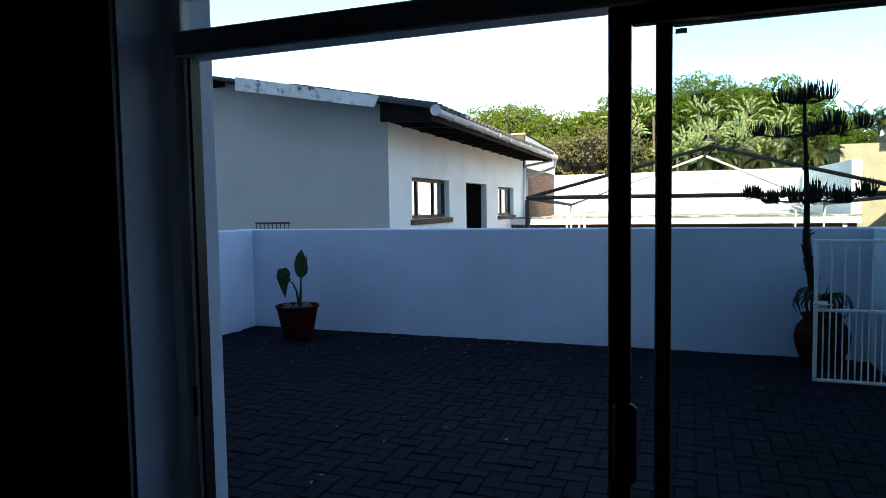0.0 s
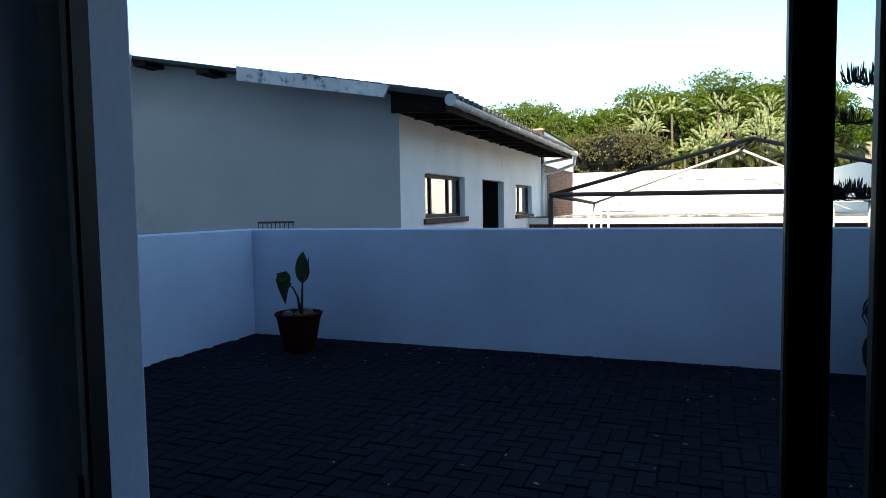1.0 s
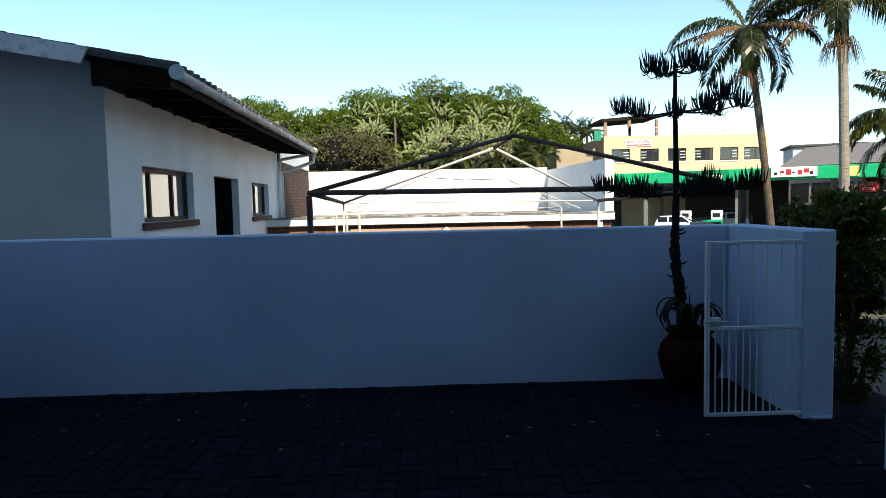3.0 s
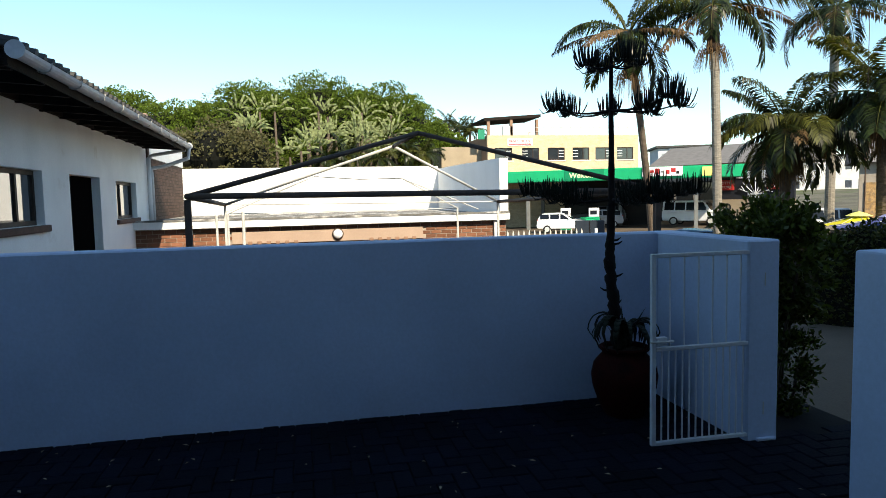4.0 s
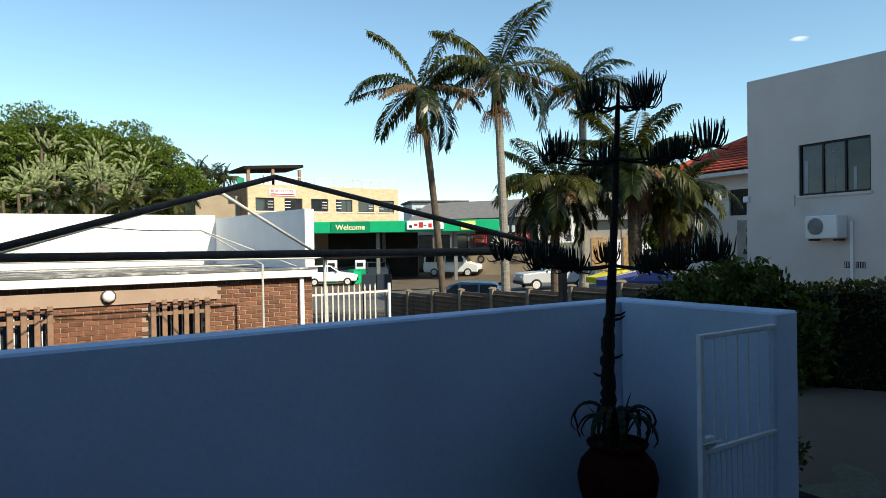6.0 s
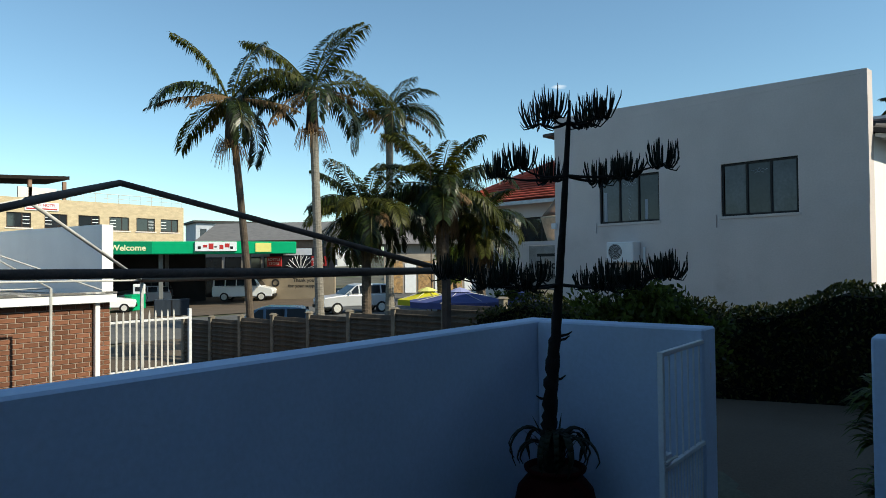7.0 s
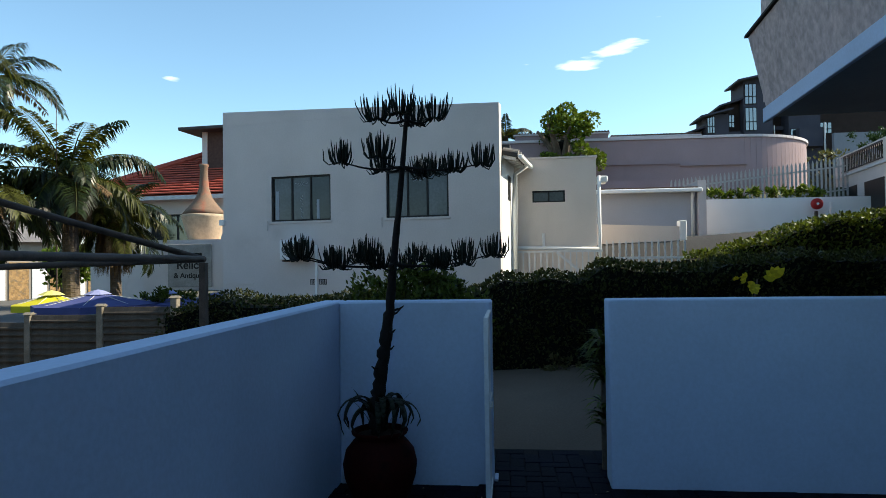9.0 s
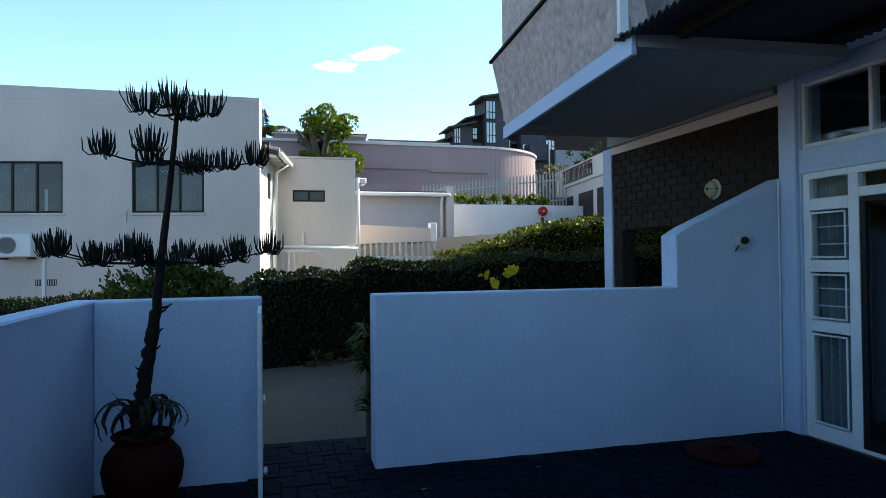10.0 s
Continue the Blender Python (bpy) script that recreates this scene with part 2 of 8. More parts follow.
EARTH = mat("dry_ground", (0.1, 0.095, 0.075), 0.95, 0.3, 0.4, 0.5, 20, stain=(0.06, 0.08, 0.03), stain_scale=0.15, stain_at=0.5)
CREAM = mat("cream_plaster", (0.694, 0.616, 0.560), 0.85, 0.05, 1.5, 0.2, 40, stain=(0.48, 0.42, 0.38), stain_scale=1, stain_at=0.64)
YELLOW_BRICK = mat("yellow_face_brick", (0.5, 0.4, 0.26), 0.85, 0.16, 2.5, 0.4, 14, stain=(0.4, 0.3, 0.18), stain_scale=9, stain_at=0.52, streak=2.5)
PINK_WALL = mat("dusty_pink_plaster", (0.33, 0.24, 0.25), 0.85, 0.07, 0.8, 0.2, 30, stain=(0.27, 0.2, 0.21), stain_scale=0.5, stain_at=0.58)
GREEN_SIGN = mat("green_canopy_paint", (0.0, 0.33, 0.14), 0.4, 0.06, 2, 0, 30)
TEXTURED = mat("rough_cast_pinkish_plaster", (0.47, 0.37, 0.355), 0.95, 0.2, 14, 1.0, 16, stain=(0.3, 0.25, 0.24), stain_scale=6, stain_at=0.6)
SOFFIT = mat("grey_soffit_board", (0.3, 0.3, 0.3), 0.85, 0.08, 1.5, 0.15, 30)
CORRUGATED = mat("dark_corrugated_sheet", (0.05, 0.052, 0.055), 0.55, 0.2, 4, 0.1, 40)
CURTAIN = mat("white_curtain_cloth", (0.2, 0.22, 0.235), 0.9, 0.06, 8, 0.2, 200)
BARK_GREY = mat("ringed_grey_palm_bark", (0.22, 0.2, 0.17), 0.9, 0.25, 7, 0.6, 30, streak=4.0)
PALM_SHAFT = mat("brown_palm_crownshaft", (0.045, 0.03, 0.022), 0.8, 0.3, 6, 0.4, 30)
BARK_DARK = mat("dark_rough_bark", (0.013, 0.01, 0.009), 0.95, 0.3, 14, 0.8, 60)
BARK = mat("brown_bark", (0.11, 0.085, 0.065), 0.95, 0.3, 8, 0.7, 40)
PALM_LEAF = leaf_mat("palm_leaf", (0.02, 0.03, 0.008), 0.8, 0.3, 0.34)
PALM_LEAF.node_tree.nodes["Principled BSDF"].inputs["Specular IOR Level"].default_value = 0.3
# yellow-green leaf copy with sunlight put into its colour
PALM_SUNLIT = leaf_mat("sunlit_palm_leaf", (0.06, 0.064, 0.014), 0.6, 0.35, 0.45)
PALM_DRY = leaf_mat("dry_palm_leaf", (0.15, 0.095, 0.05), 0.35, 0.2, 0.8)
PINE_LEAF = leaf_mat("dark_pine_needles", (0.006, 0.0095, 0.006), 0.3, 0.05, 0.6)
BUSH_LEAF = leaf_mat("bush_leaf", (0.058, 0.076, 0.016), 0.65, 0.3, 0.5)
TREE_LEAF = leaf_mat("tree_leaf", (0.085, 0.125, 0.02), 0.6, 0.3, 0.5)
TREE_LEAF_B = leaf_mat("grey_green_leaf", (0.095, 0.09, 0.042), 0.4, 0.25, 0.6)
BANANA_LEAF = leaf_mat("broad_banana_leaf", (0.18, 0.205, 0.1), 0.8, 0.3, 0.3)
HEDGE_LEAF = leaf_mat("hedge_leaf", (0.0365, 0.0419, 0.0135), 0.6, 0.25, 0.6)
ALOE_LEAF = leaf_mat("succulent_leaf", (0.015, 0.02, 0.012), 0.3, 0.1, 0.45)
BIG_LEAF = leaf_mat("dark_broad_leaf", (0.018, 0.042, 0.013), 0.2, 0.25, 0.35)
YELLOW_LEAF = leaf_mat("yellow_leaf", (0.55, 0.45, 0.04), 0.25, 0.35, 0.5)
# near-black core colour that paints the shade between leaves
FOLIAGE_SHADE = mat("foliage_shade", (0.003, 0.0035, 0.002), 0.98, 0.4, 8, 0.8, 30)

# ---------- mesh tools ----------
class M:
    """Collects corners and faces for one mesh."""
    def __init__(self):
        self.v, self.f = [], []

    def add(self, vs, fs):
        k = len(self.v)
        self.v += [tuple(p) for p in vs]
        self.f += [tuple(i + k for i in q) for q in fs]
        return self

    def box(self, x0, y0, z0, x1, y1, z1):
        return self.add([(x0, y0, z0), (x1, y0, z0), (x1, y1, z0), (x0, y1, z0), (x0, y0, z1), (x1, y0, z1), (x1, y1, z1), (x0, y1, z1)],
                        [(0, 3, 2, 1), (4, 5, 6, 7), (0, 1, 5, 4), (1, 2, 6, 5), (2, 3, 7, 6), (3, 0, 4, 7)])

    def cbox(self, x0, y0, z0, x1, y1, z1, c=0.01):
        """A box with all edges chamfered by c."""
        X, Y, Z = (x0, x1), (y0, y1), (z0, z1)
        vs, idx = [], {}
        for i in (0, 1):
            for j in (0, 1):
                for k in (0, 1):
                    dx, dy, dz = (c if i == 0 else -c), (c if j == 0 else -c), (c if k == 0 else -c)
                    for a, p in (("x", (X[i], Y[j] + dy, Z[k] + dz)), ("y", (X[i] + dx, Y[j], Z[k] + dz)), ("z", (X[i] + dx, Y[j] + dy, Z[k]))):
                        idx[(i, j, k, a)] = len(vs)
                        vs.append(p)
        g = lambda i, j, k, a: idx[(i, j, k, a)]
        fs = []
        for i in (0, 1):
            q = [g(i, 0, 0, "x"), g(i, 1, 0, "x"), g(i, 1, 1, "x"), g(i, 0, 1, "x")]
            fs.append(q if i else q[::-1])
            q = [g(0, i, 0, "y"), g(1, i, 0, "y"), g(1, i, 1, "y"), g(0, i, 1, "y")]
            fs.append(q[::-1] if i else q)
            q = [g(0, 0, i, "z"), g(1, 0, i, "z"), g(1, 1, i, "z"), g(0, 1, i, "z")]
            fs.append(q if i else q[::-1])
        for i in (0, 1):
            for j in (0, 1):
                q = [g(i, j, 0, "x"), g(i, j, 1, "x"), g(i, j, 1, "y"), g(i, j, 0, "y")]
                fs.append(q if i != j else q[::-1])
                q = [g(i, 0, j, "x"), g(i, 1, j, "x"), g(i, 1, j, "z"), g(i, 0, j, "z")]
                fs.append(q[::-1] if i != j else q)
                q = [g(0, i, j, "y"), g(1, i, j, "y"), g(1, i, j, "z"), g(0, i, j, "z")]
                fs.append(q if i != j else q[::-1])
                for k in (0, 1):
                    q = [g(i, j, k, "x"), g(i, j, k, "y"), g(i, j, k, "z")]
                    fs.append(q if (i + j + k) % 2 else q[::-1])
        return self.add(vs, fs)

    def quad(self, a, b, c, d):
        return self.add([a, b, c, d], [(0, 1, 2, 3)])

    def prism(self, poly, a, b, axis="y"):
        """A flat outline pushed from a to b along an axis; outline pairs are the two other axes in xyz order."""
        def at(p, t):
            return (t, p[0], p[1]) if axis == "x" else (p[0], t, p[1]) if axis == "y" else (p[0], p[1], t)
        n = len(poly)
        vs = [at(p, a) for p in poly] + [at(p, b) for p in poly]
        fs = [tuple(range(n))[::-1], tuple(range(n, 2 * n))] + [(i, (i + 1) % n, n + (i + 1) % n, n + i) for i in range(n)]
        return self.add(vs, fs)

    def tube(self, pts, r, n=8, cap=True):
        pts = [Vector(p) for p in pts]
        rs = list(r) if isinstance(r, (list, tuple)) else [r] * len(pts)
        vs, fs = [], []
        side = None
        for i, p in enumerate(pts):
            d = (pts[min(i + 1, len(pts) - 1)] - pts[max(i - 1, 0)]).normalized()
            if side is None:
                side = d.cross(Vector((0, 0, 1)) if abs(d.z) < 0.9 else Vector((1, 0, 0))).normalized()
            side = (side - d * side.dot(d)).normalized()
            up = d.cross(side)
            for k in range(n):
                a = 2 * math.pi * k / n
                vs.append(p + rs[i] * (math.cos(a) * side + math.sin(a) * up))
        for i in range(len(pts) - 1):
            for k in range(n):
                fs.append((i * n + k, i * n + (k + 1) % n, (i + 1) * n + (k + 1) % n, (i + 1) * n + k))
        if cap:
            fs += [tuple(range(n))[::-1], tuple(range((len(pts) - 1) * n, len(pts) * n))]
        return self.add(vs, fs)

    def beam(self, a, b, w, h, up=(0, 0, 1)):
        """A straight bar of width w and height h from a to b."""
        a, b = Vector(a), Vector(b)
        d = (b - a).normalized()
        up = Vector((0, 1, 0)) if abs(d.dot(Vector(up).normalized())) > 0.99 else Vector(up)
        s = d.cross(up).normalized() * (w / 2)
        u = s.cross(d).normalized() * (h / 2)
        vs = [p + i * s + j * u for p in (a, b) for i, j in ((-1, -1), (1, -1), (1, 1), (-1, 1))]
        return self.add(vs, [(0, 1, 2, 3), (7, 6, 5, 4), (0, 4, 5, 1), (1, 5, 6, 2), (2, 6, 7, 3), (3, 7, 4, 0)])

    def lathe(self, prof, cx=0, cy=0, n=32):
        vs, fs = [], []
        for r, z in prof:
            vs += [(cx + r * math.cos(2 * math.pi * k / n), cy + r * math.sin(2 * math.pi * k / n), z) for k in range(n)]
        for i in range(len(prof) - 1):
            fs += [(i * n + k, i * n + (k + 1) % n, (i + 1) * n + (k + 1) % n, (i + 1) * n + k) for k in range(n)]
        return self.add(vs, fs + [tuple(range(n))[::-1], tuple(range((len(prof) - 1) * n, len(prof) * n))])

    def wall(self, u0, u1, z0, z1, t0, t1, holes=(), axis="x"):
        """A wall along x (thickness in y) or along y (thickness in x), with holes (u0, u1, z0, z1) right through it."""
        us = sorted({u0, u1, *[h[0] for h in holes], *[h[1] for h in holes]})
        zs = sorted({z0, z1, *[h[2] for h in holes], *[h[3] for h in holes]})
        us, zs = [u for u in us if u0 <= u <= u1], [z for z in zs if z0 <= z <= z1]
        P = (lambda u, t, z: (u, t, z)) if axis == "x" else (lambda u, t, z: (t, u, z))
        def solid(i, j):
            if not (0 <= i < len(us) - 1 and 0 <= j < len(zs) - 1):
                return False
            u, z = (us[i] + us[i + 1]) / 2, (zs[j] + zs[j + 1]) / 2
            return not any(h[0] < u < h[1] and h[2] < z < h[3] for h in holes)
        for i in range(len(us) - 1):
            for j in range(len(zs) - 1):
                if not solid(i, j):
                    continue
                a, b, c, d = us[i], us[i + 1], zs[j], zs[j + 1]
                self.quad(P(a, t0, c), P(b, t0, c), P(b, t0, d), P(a, t0, d))
                self.quad(P(b, t1, c), P(a, t1, c), P(a, t1, d), P(b, t1, d))
                if not solid(i - 1, j):
                    self.quad(P(a, t1, c), P(a, t0, c), P(a, t0, d), P(a, t1, d))
                if not solid(i + 1, j):
                    self.quad(P(b, t0, c), P(b, t1, c), P(b, t1, d), P(b, t0, d))
                if not solid(i, j - 1):
                    self.quad(P(a, t1, c), P(b, t1, c), P(b, t0, c), P(a, t0, c))
                if not solid(i, j + 1):
                    self.quad(P(a, t0, d), P(b, t0, d), P(b, t1, d), P(a, t1, d))
        return self

    def mesh(self, name, material, smooth=False):
        me = bpy.data.meshes.new(name)
        me.from_pydata(self.v, [], self.f)
        me.materials.append(material)
        if smooth:
            me.polygons.foreach_set("use_smooth", [True] * len(me.polygons))
        me.update()
        return me


def part(name, m, material, parent=None, label="", smooth=False, bevel=0.0, fix=False):
    """One mesh object under a thing or a part."""
    me = m.mesh(name, material, smooth)
    if fix:
        bm = bmesh.new()
        bm.from_mesh(me)
        bmesh.ops.remove_doubles(bm, verts=bm.verts, dist=0.0004)
        bmesh.ops.recalc_face_normals(bm, faces=bm.faces)
        bm.to_mesh(me)
        bm.free()
    ob = new(name, me)
    ob.parent = parent
    if label:
        ob["label"] = label
    if bevel:
        b = ob.modifiers.new("edge", "BEVEL")
        b.width, b.segments, b.limit_method = bevel, 2, "ANGLE"
    return ob


def thing(name, label, category, m=None, group=""):
    e = new(name)
    e.empty_display_size = 0.1
    if m is not None:
        e.matrix_world = m
    return tagged(e, label, category, group)


def structure(name, m, material, label="", smooth=False, bevel=0.0, fix=False):
    return tagged(part(name, m, material, None, label, smooth, bevel, fix), kind="structure")


R = random.Random(7)


def smooth(t):
    t = min(1.0, max(0.0, t))
    return t * t * (3 - 2 * t)


def lay(x, xs, ys):
    return float(np.interp(x, xs, ys))


# ---------- ground ----------
def g(x, y):
    """Height of the ground outside the terrace."""
    drive = lay(y, [-60, -5, 2, 6, 8, 12, 17, 22, 40, 60, 120], [3.0, 0.6, 0.12, -0.02, -0.14, -0.65, -1.35, -1.6, -1.85, -2.0, -1.4])
    yard = lay(y, [7.6, 8.0, 17, 40, 60, 120], [-0.5, -1.5, -1.5, -1.85, -2.0, -1.4])
    k = smooth((x - 2.4) / 2.5)
    z = yard * (1 - k) + drive * k
    z += 1.75 * smooth((x - 8.6) / 5) * smooth((9.5 - y) / 5)
    z += 1.3 * smooth((x - 17.7) / 2.5) * smooth((9.5 - y) / 5)
    z += 1.9 * smooth((x - 26) / 45) * smooth((y - 12) / 25)
    z += 1.8 * smooth((x - 14) / 8) * smooth((y - 11) / 4) * smooth((24 - y) / 5)
    z += 5.0 * smooth((y - 56) / 40) * smooth((20 - x) / 14)
    return z


# land beyond the driveway: plan scaled about this camera point to fit its view
VIEW_PIVOT = Vector((-2.3, 6.2, 1.5))


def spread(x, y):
    """How much the plan is enlarged about the camera point, towards the slope in the east."""
    dx, dy = x - VIEW_PIVOT.x, y - VIEW_PIVOT.y
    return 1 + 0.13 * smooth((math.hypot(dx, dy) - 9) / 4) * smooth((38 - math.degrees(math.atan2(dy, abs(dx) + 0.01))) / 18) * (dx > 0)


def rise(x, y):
    """Lift of the plan at an enlarged place, growing with distance to fit the camera's tilt."""
    dx, dy = x - VIEW_PIVOT.x, y - VIEW_PIVOT.y
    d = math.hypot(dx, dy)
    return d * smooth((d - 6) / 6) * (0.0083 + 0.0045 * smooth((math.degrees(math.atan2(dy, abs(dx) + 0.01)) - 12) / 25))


def view_place(x, y, z):
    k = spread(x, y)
    X, Y = VIEW_PIVOT.x + k * (x - VIEW_PIVOT.x), VIEW_PIVOT.y + k * (y - VIEW_PIVOT.y)
    return X, Y, VIEW_PIVOT.z + k * (z - VIEW_PIVOT.z) + rise(X, Y)


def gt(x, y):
    """Height of the view-fitted ground where the plan is not enlarged."""
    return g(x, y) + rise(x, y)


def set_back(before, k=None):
    """Scales every top-level thing made since `before` about the camera point and lifts it, to fit the view."""
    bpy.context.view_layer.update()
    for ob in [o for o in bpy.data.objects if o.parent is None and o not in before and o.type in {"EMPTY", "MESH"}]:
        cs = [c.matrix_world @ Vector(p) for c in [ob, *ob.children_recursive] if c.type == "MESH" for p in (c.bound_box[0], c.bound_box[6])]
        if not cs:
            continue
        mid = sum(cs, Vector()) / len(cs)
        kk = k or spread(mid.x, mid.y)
        at = VIEW_PIVOT + (mid - VIEW_PIVOT) * kk
        ob.matrix_world = Matrix.Translation((0, 0, rise(at.x, at.y))) @ Matrix.Translation(VIEW_PIVOT) @ Matrix.Scale(kk, 4) @ Matrix.Translation(-VIEW_PIVOT) @ ob.matrix_world


def sheet(xs, ys, lift=0.0):
    m = M()
    nx = len(xs)
    m.v = [view_place(x, y, g(x, y) + lift) for y in ys for x in xs]
    m.f = [(j * nx + i, j * nx + i + 1, (j + 1) * nx + i + 1, (j + 1) * nx + i) for j in range(len(ys) - 1) for i in range(nx - 1)]
    return m


_xs = sorted({*np.arange(-12, 36, 1.0), *np.arange(-60, 110, 5.0), -900, -400, -200, -100, 150, 220, 400, 900})
_ys = sorted({*np.arange(-10, 30, 1.0), *np.arange(-60, 140, 4.0), -900, -400, -200, -100, 180, 240, 400, 900})
structure("ground", sheet([float(v) for v in _xs], [float(v) for v in _ys], -0.03), EARTH, smooth=True)


def strip(name, line, width, material, lift=0.02, cut=12):
    """A paved strip that follows the ground."""
    pts = []
    for (x0, y0), (x1, y1) in zip(line, line[1:]):
        k = max(2, int(math.hypot(x1 - x0, y1 - y0) / 1.5))
        pts += [(x0 + (x1 - x0) * i / k, y0 + (y1 - y0) * i / k) for i in range(k)]
    pts.append(line[-1])
    m, n = M(), cut
    for i, (x, y) in enumerate(pts):
        a, b = pts[max(0, i - 1)], pts[min(len(pts) - 1, i + 1)]
        d = Vector((b[0] - a[0], b[1] - a[1])).normalized()
        for k in range(n + 1):
            o = (k / n - 0.5) * width
            px, py = x + d.y * o, y - d.x * o
            m.v.append(view_place(px, py, g(px, py) + lift))
    m.f = [(i * (n + 1) + k, i * (n + 1) + k + 1, (i + 1) * (n + 1) + k + 1, (i + 1) * (n + 1) + k) for i in range(len(pts) - 1) for k in range(n)]
    return structure(name, m, material, smooth=True)


strip("road", [(-60, 44), (-10, 42), (8, 38), (20, 34), (32, 36), (48, 45), (75, 62), (130, 95)], 11, ASPHALT, 0.03, 14)
strip("forecourt", [(6, 52), (34, 46)], 15, CONCRETE, 0.02, 14)
strip("upper_driveway", [(13.6, 9), (14.6, 3), (15.0, -2), (15.0, -12)], 7.6, mat("dark_drive_asphalt", (0.032, 0.031, 0.031), 0.9, 0.2, 0.6, 0.4, 60), 0.025)
strip("driveway", [(4.55, -12), (4.55, 8), (5.2, 14), (7, 20), (10, 27), (14, 32)], 4.2, CONCRETE, 0.02)

# ---------- terrace ----------
TX0, TX1, TY0, TY1, WH = -4.83, 1.965, 2.14, 7.54, 1.24
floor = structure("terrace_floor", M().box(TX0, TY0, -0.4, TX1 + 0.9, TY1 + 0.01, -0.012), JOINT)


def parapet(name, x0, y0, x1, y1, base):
    ob = structure(name, M().cbox(x0, y0, base, x1, y1, WH, 0.012), SHADE_BLUE_WALL, fix=True)
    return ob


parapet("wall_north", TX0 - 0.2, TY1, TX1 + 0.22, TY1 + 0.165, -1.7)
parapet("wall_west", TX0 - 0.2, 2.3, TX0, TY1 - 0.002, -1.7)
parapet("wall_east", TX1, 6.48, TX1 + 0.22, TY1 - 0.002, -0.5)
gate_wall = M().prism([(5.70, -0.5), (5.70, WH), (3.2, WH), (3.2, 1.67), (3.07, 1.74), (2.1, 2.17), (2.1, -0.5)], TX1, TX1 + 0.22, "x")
structure("wall_gate", gate_wall, SHADE_BLUE_WALL, fix=True, bevel=0.012)

# ---------- own building: front, door bay, upper floor ----------
front = M()
front.wall(-16.0, 1.965, -0.4, 3.05, 1.93, 2.14, [(-1.10, 1.76, -0.4, 2.17), (-1.10, 1.76, 2.37, 2.92)], "x")
structure("wall_front", front, SHADE_BLUE_WALL, fix=True)
structure("wall_front_pier", M().box(-4.97, 2.144, -0.4, -1.105, 2.33, 3.05), SHADE_BLUE_WALL, bevel=0.008)
structure("wall_front_pilaster", M().box(1.78, 2.144, 0.0, TX1 - 0.003, 2.18, 3.05), SHADE_BLUE_WALL, bevel=0.006)
structure("floor", M().box(-4, -5, -0.2, 4, 2.14, 0.0), mat("dark_floor_tile", (0.06, 0.055, 0.05), 0.4, 0.15, 3, 0.1, 30))
structure("ceiling", M().box(-4, -5, 2.95, 4, 1.93, 3.05), UNLIT_SHADE)
structure("wall_room_west", M().box(-3.2, -5, 0, -3.0, 1.93, 2.95), UNLIT_SHADE)
structure("wall_room_east", M().box(3.0, -5, 0, 3.2, 1.93, 2.95), UNLIT_SHADE)
structure("wall_room_south", M().box(-3.2, -5.2, 0, 3.2, -5.0, 2.95), UNLIT_SHADE)
structure("wall_room_lining", M().box(-3.0, 1.915, 0, -1.11, 1.927, 2.95), ROOM_PAINT)

# upper floor; unseen west end, east block and roof slab added to cast shade
structure("wall_upper", M().box(-16, -9, 3.056, 1.3, 2.14, 8.7), SHADE_BLUE_WALL)
structure("wall_upper_bay", M().box(1.304, -9, 3.2, 4.95, 3.58, 8.7), TEXTURED)
structure("wall_block_east", M().box(4.9, -16, -0.5, 9.2, -3.4, 8.7), SHADE_BLUE_WALL)
structure("roof_slab", M().box(-16.3, -16.3, 8.7, 9.4, 3.6, 8.85), ROOF_DARK)

# balcony over the porch
balcony = tagged(new("balcony"), "projecting balcony with rough-cast parapet and white edge band", "balcony")
part("slab", M().box(0.98, 2.2, 2.92, 4.18, 3.84, 3.01), SOFFIT, balcony, "grey soffit")
part("edge_band", M().cbox(0.98, 3.843, 2.865, 4.19, 3.885, 3.01, 0.006), SHADE_BLUE_WALL, balcony, "white painted edge band")
par = M()
par.add([(1.0, 3.72, 3.014), (4.16, 3.72, 3.014), (4.25, 3.85, 3.76), (1.06, 3.85, 3.76), (1.0, 3.86, 3.014), (4.16, 3.86, 3.014), (4.25, 3.99, 3.76), (1.06, 3.99, 3.76)],
        [(0, 1, 2, 3), (7, 6, 5, 4), (4, 5, 1, 0), (3, 2, 6, 7), (1, 5, 6, 2), (4, 0, 3, 7)])
part("parapet", par, TEXTURED, balcony, "rough-cast parapet leaning outward", fix=True)
part("coping", M().box(1.05, 3.82, 3.764, 4.28, 4.02, 3.79), TIMBER_DARK, balcony)
part("end_post", M().box(0.985, 3.9, 3.014, 1.035, 3.96, 4.6), FRAME_WHITE, balcony, "white corner post")

# the balcony is turned to fit the camera's view of its edge band
balcony.matrix_world = Matrix.Translation((4.4, 3.79, 0)) @ pose(0, 0, 0, 0, 0, -4.7) @ Matrix.Translation((-4.19, -3.885, 0))

# brick screen beside the terrace, over an open porch
screen = structure("wall_brick_screen", M().wall(1.968, 4.88, -0.3, 2.80, 1.93, 2.105, [(3.0, 4.66, -0.3, 1.83)], "x"), MORTAR_DARK, fix=True)
structure("beam_over_screen", M().box(2.0, 1.90, 2.803, 4.9, 2.13, 2.897), CREAM)
structure("porch_post", M().cbox(4.89, 1.95, -0.3, 5.10, 2.13, 2.897, 0.008), SHADE_BLUE_WALL, fix=True)
structure("porch_pier", M().box(4.35, 0.9, -0.3, 4.55, 1.1, 2.897), TIMBER_DARK)
structure("porch_slab", M().box(2.0, -3.0, 2.90, 4.88, 2.19, 3.05), SOFFIT)

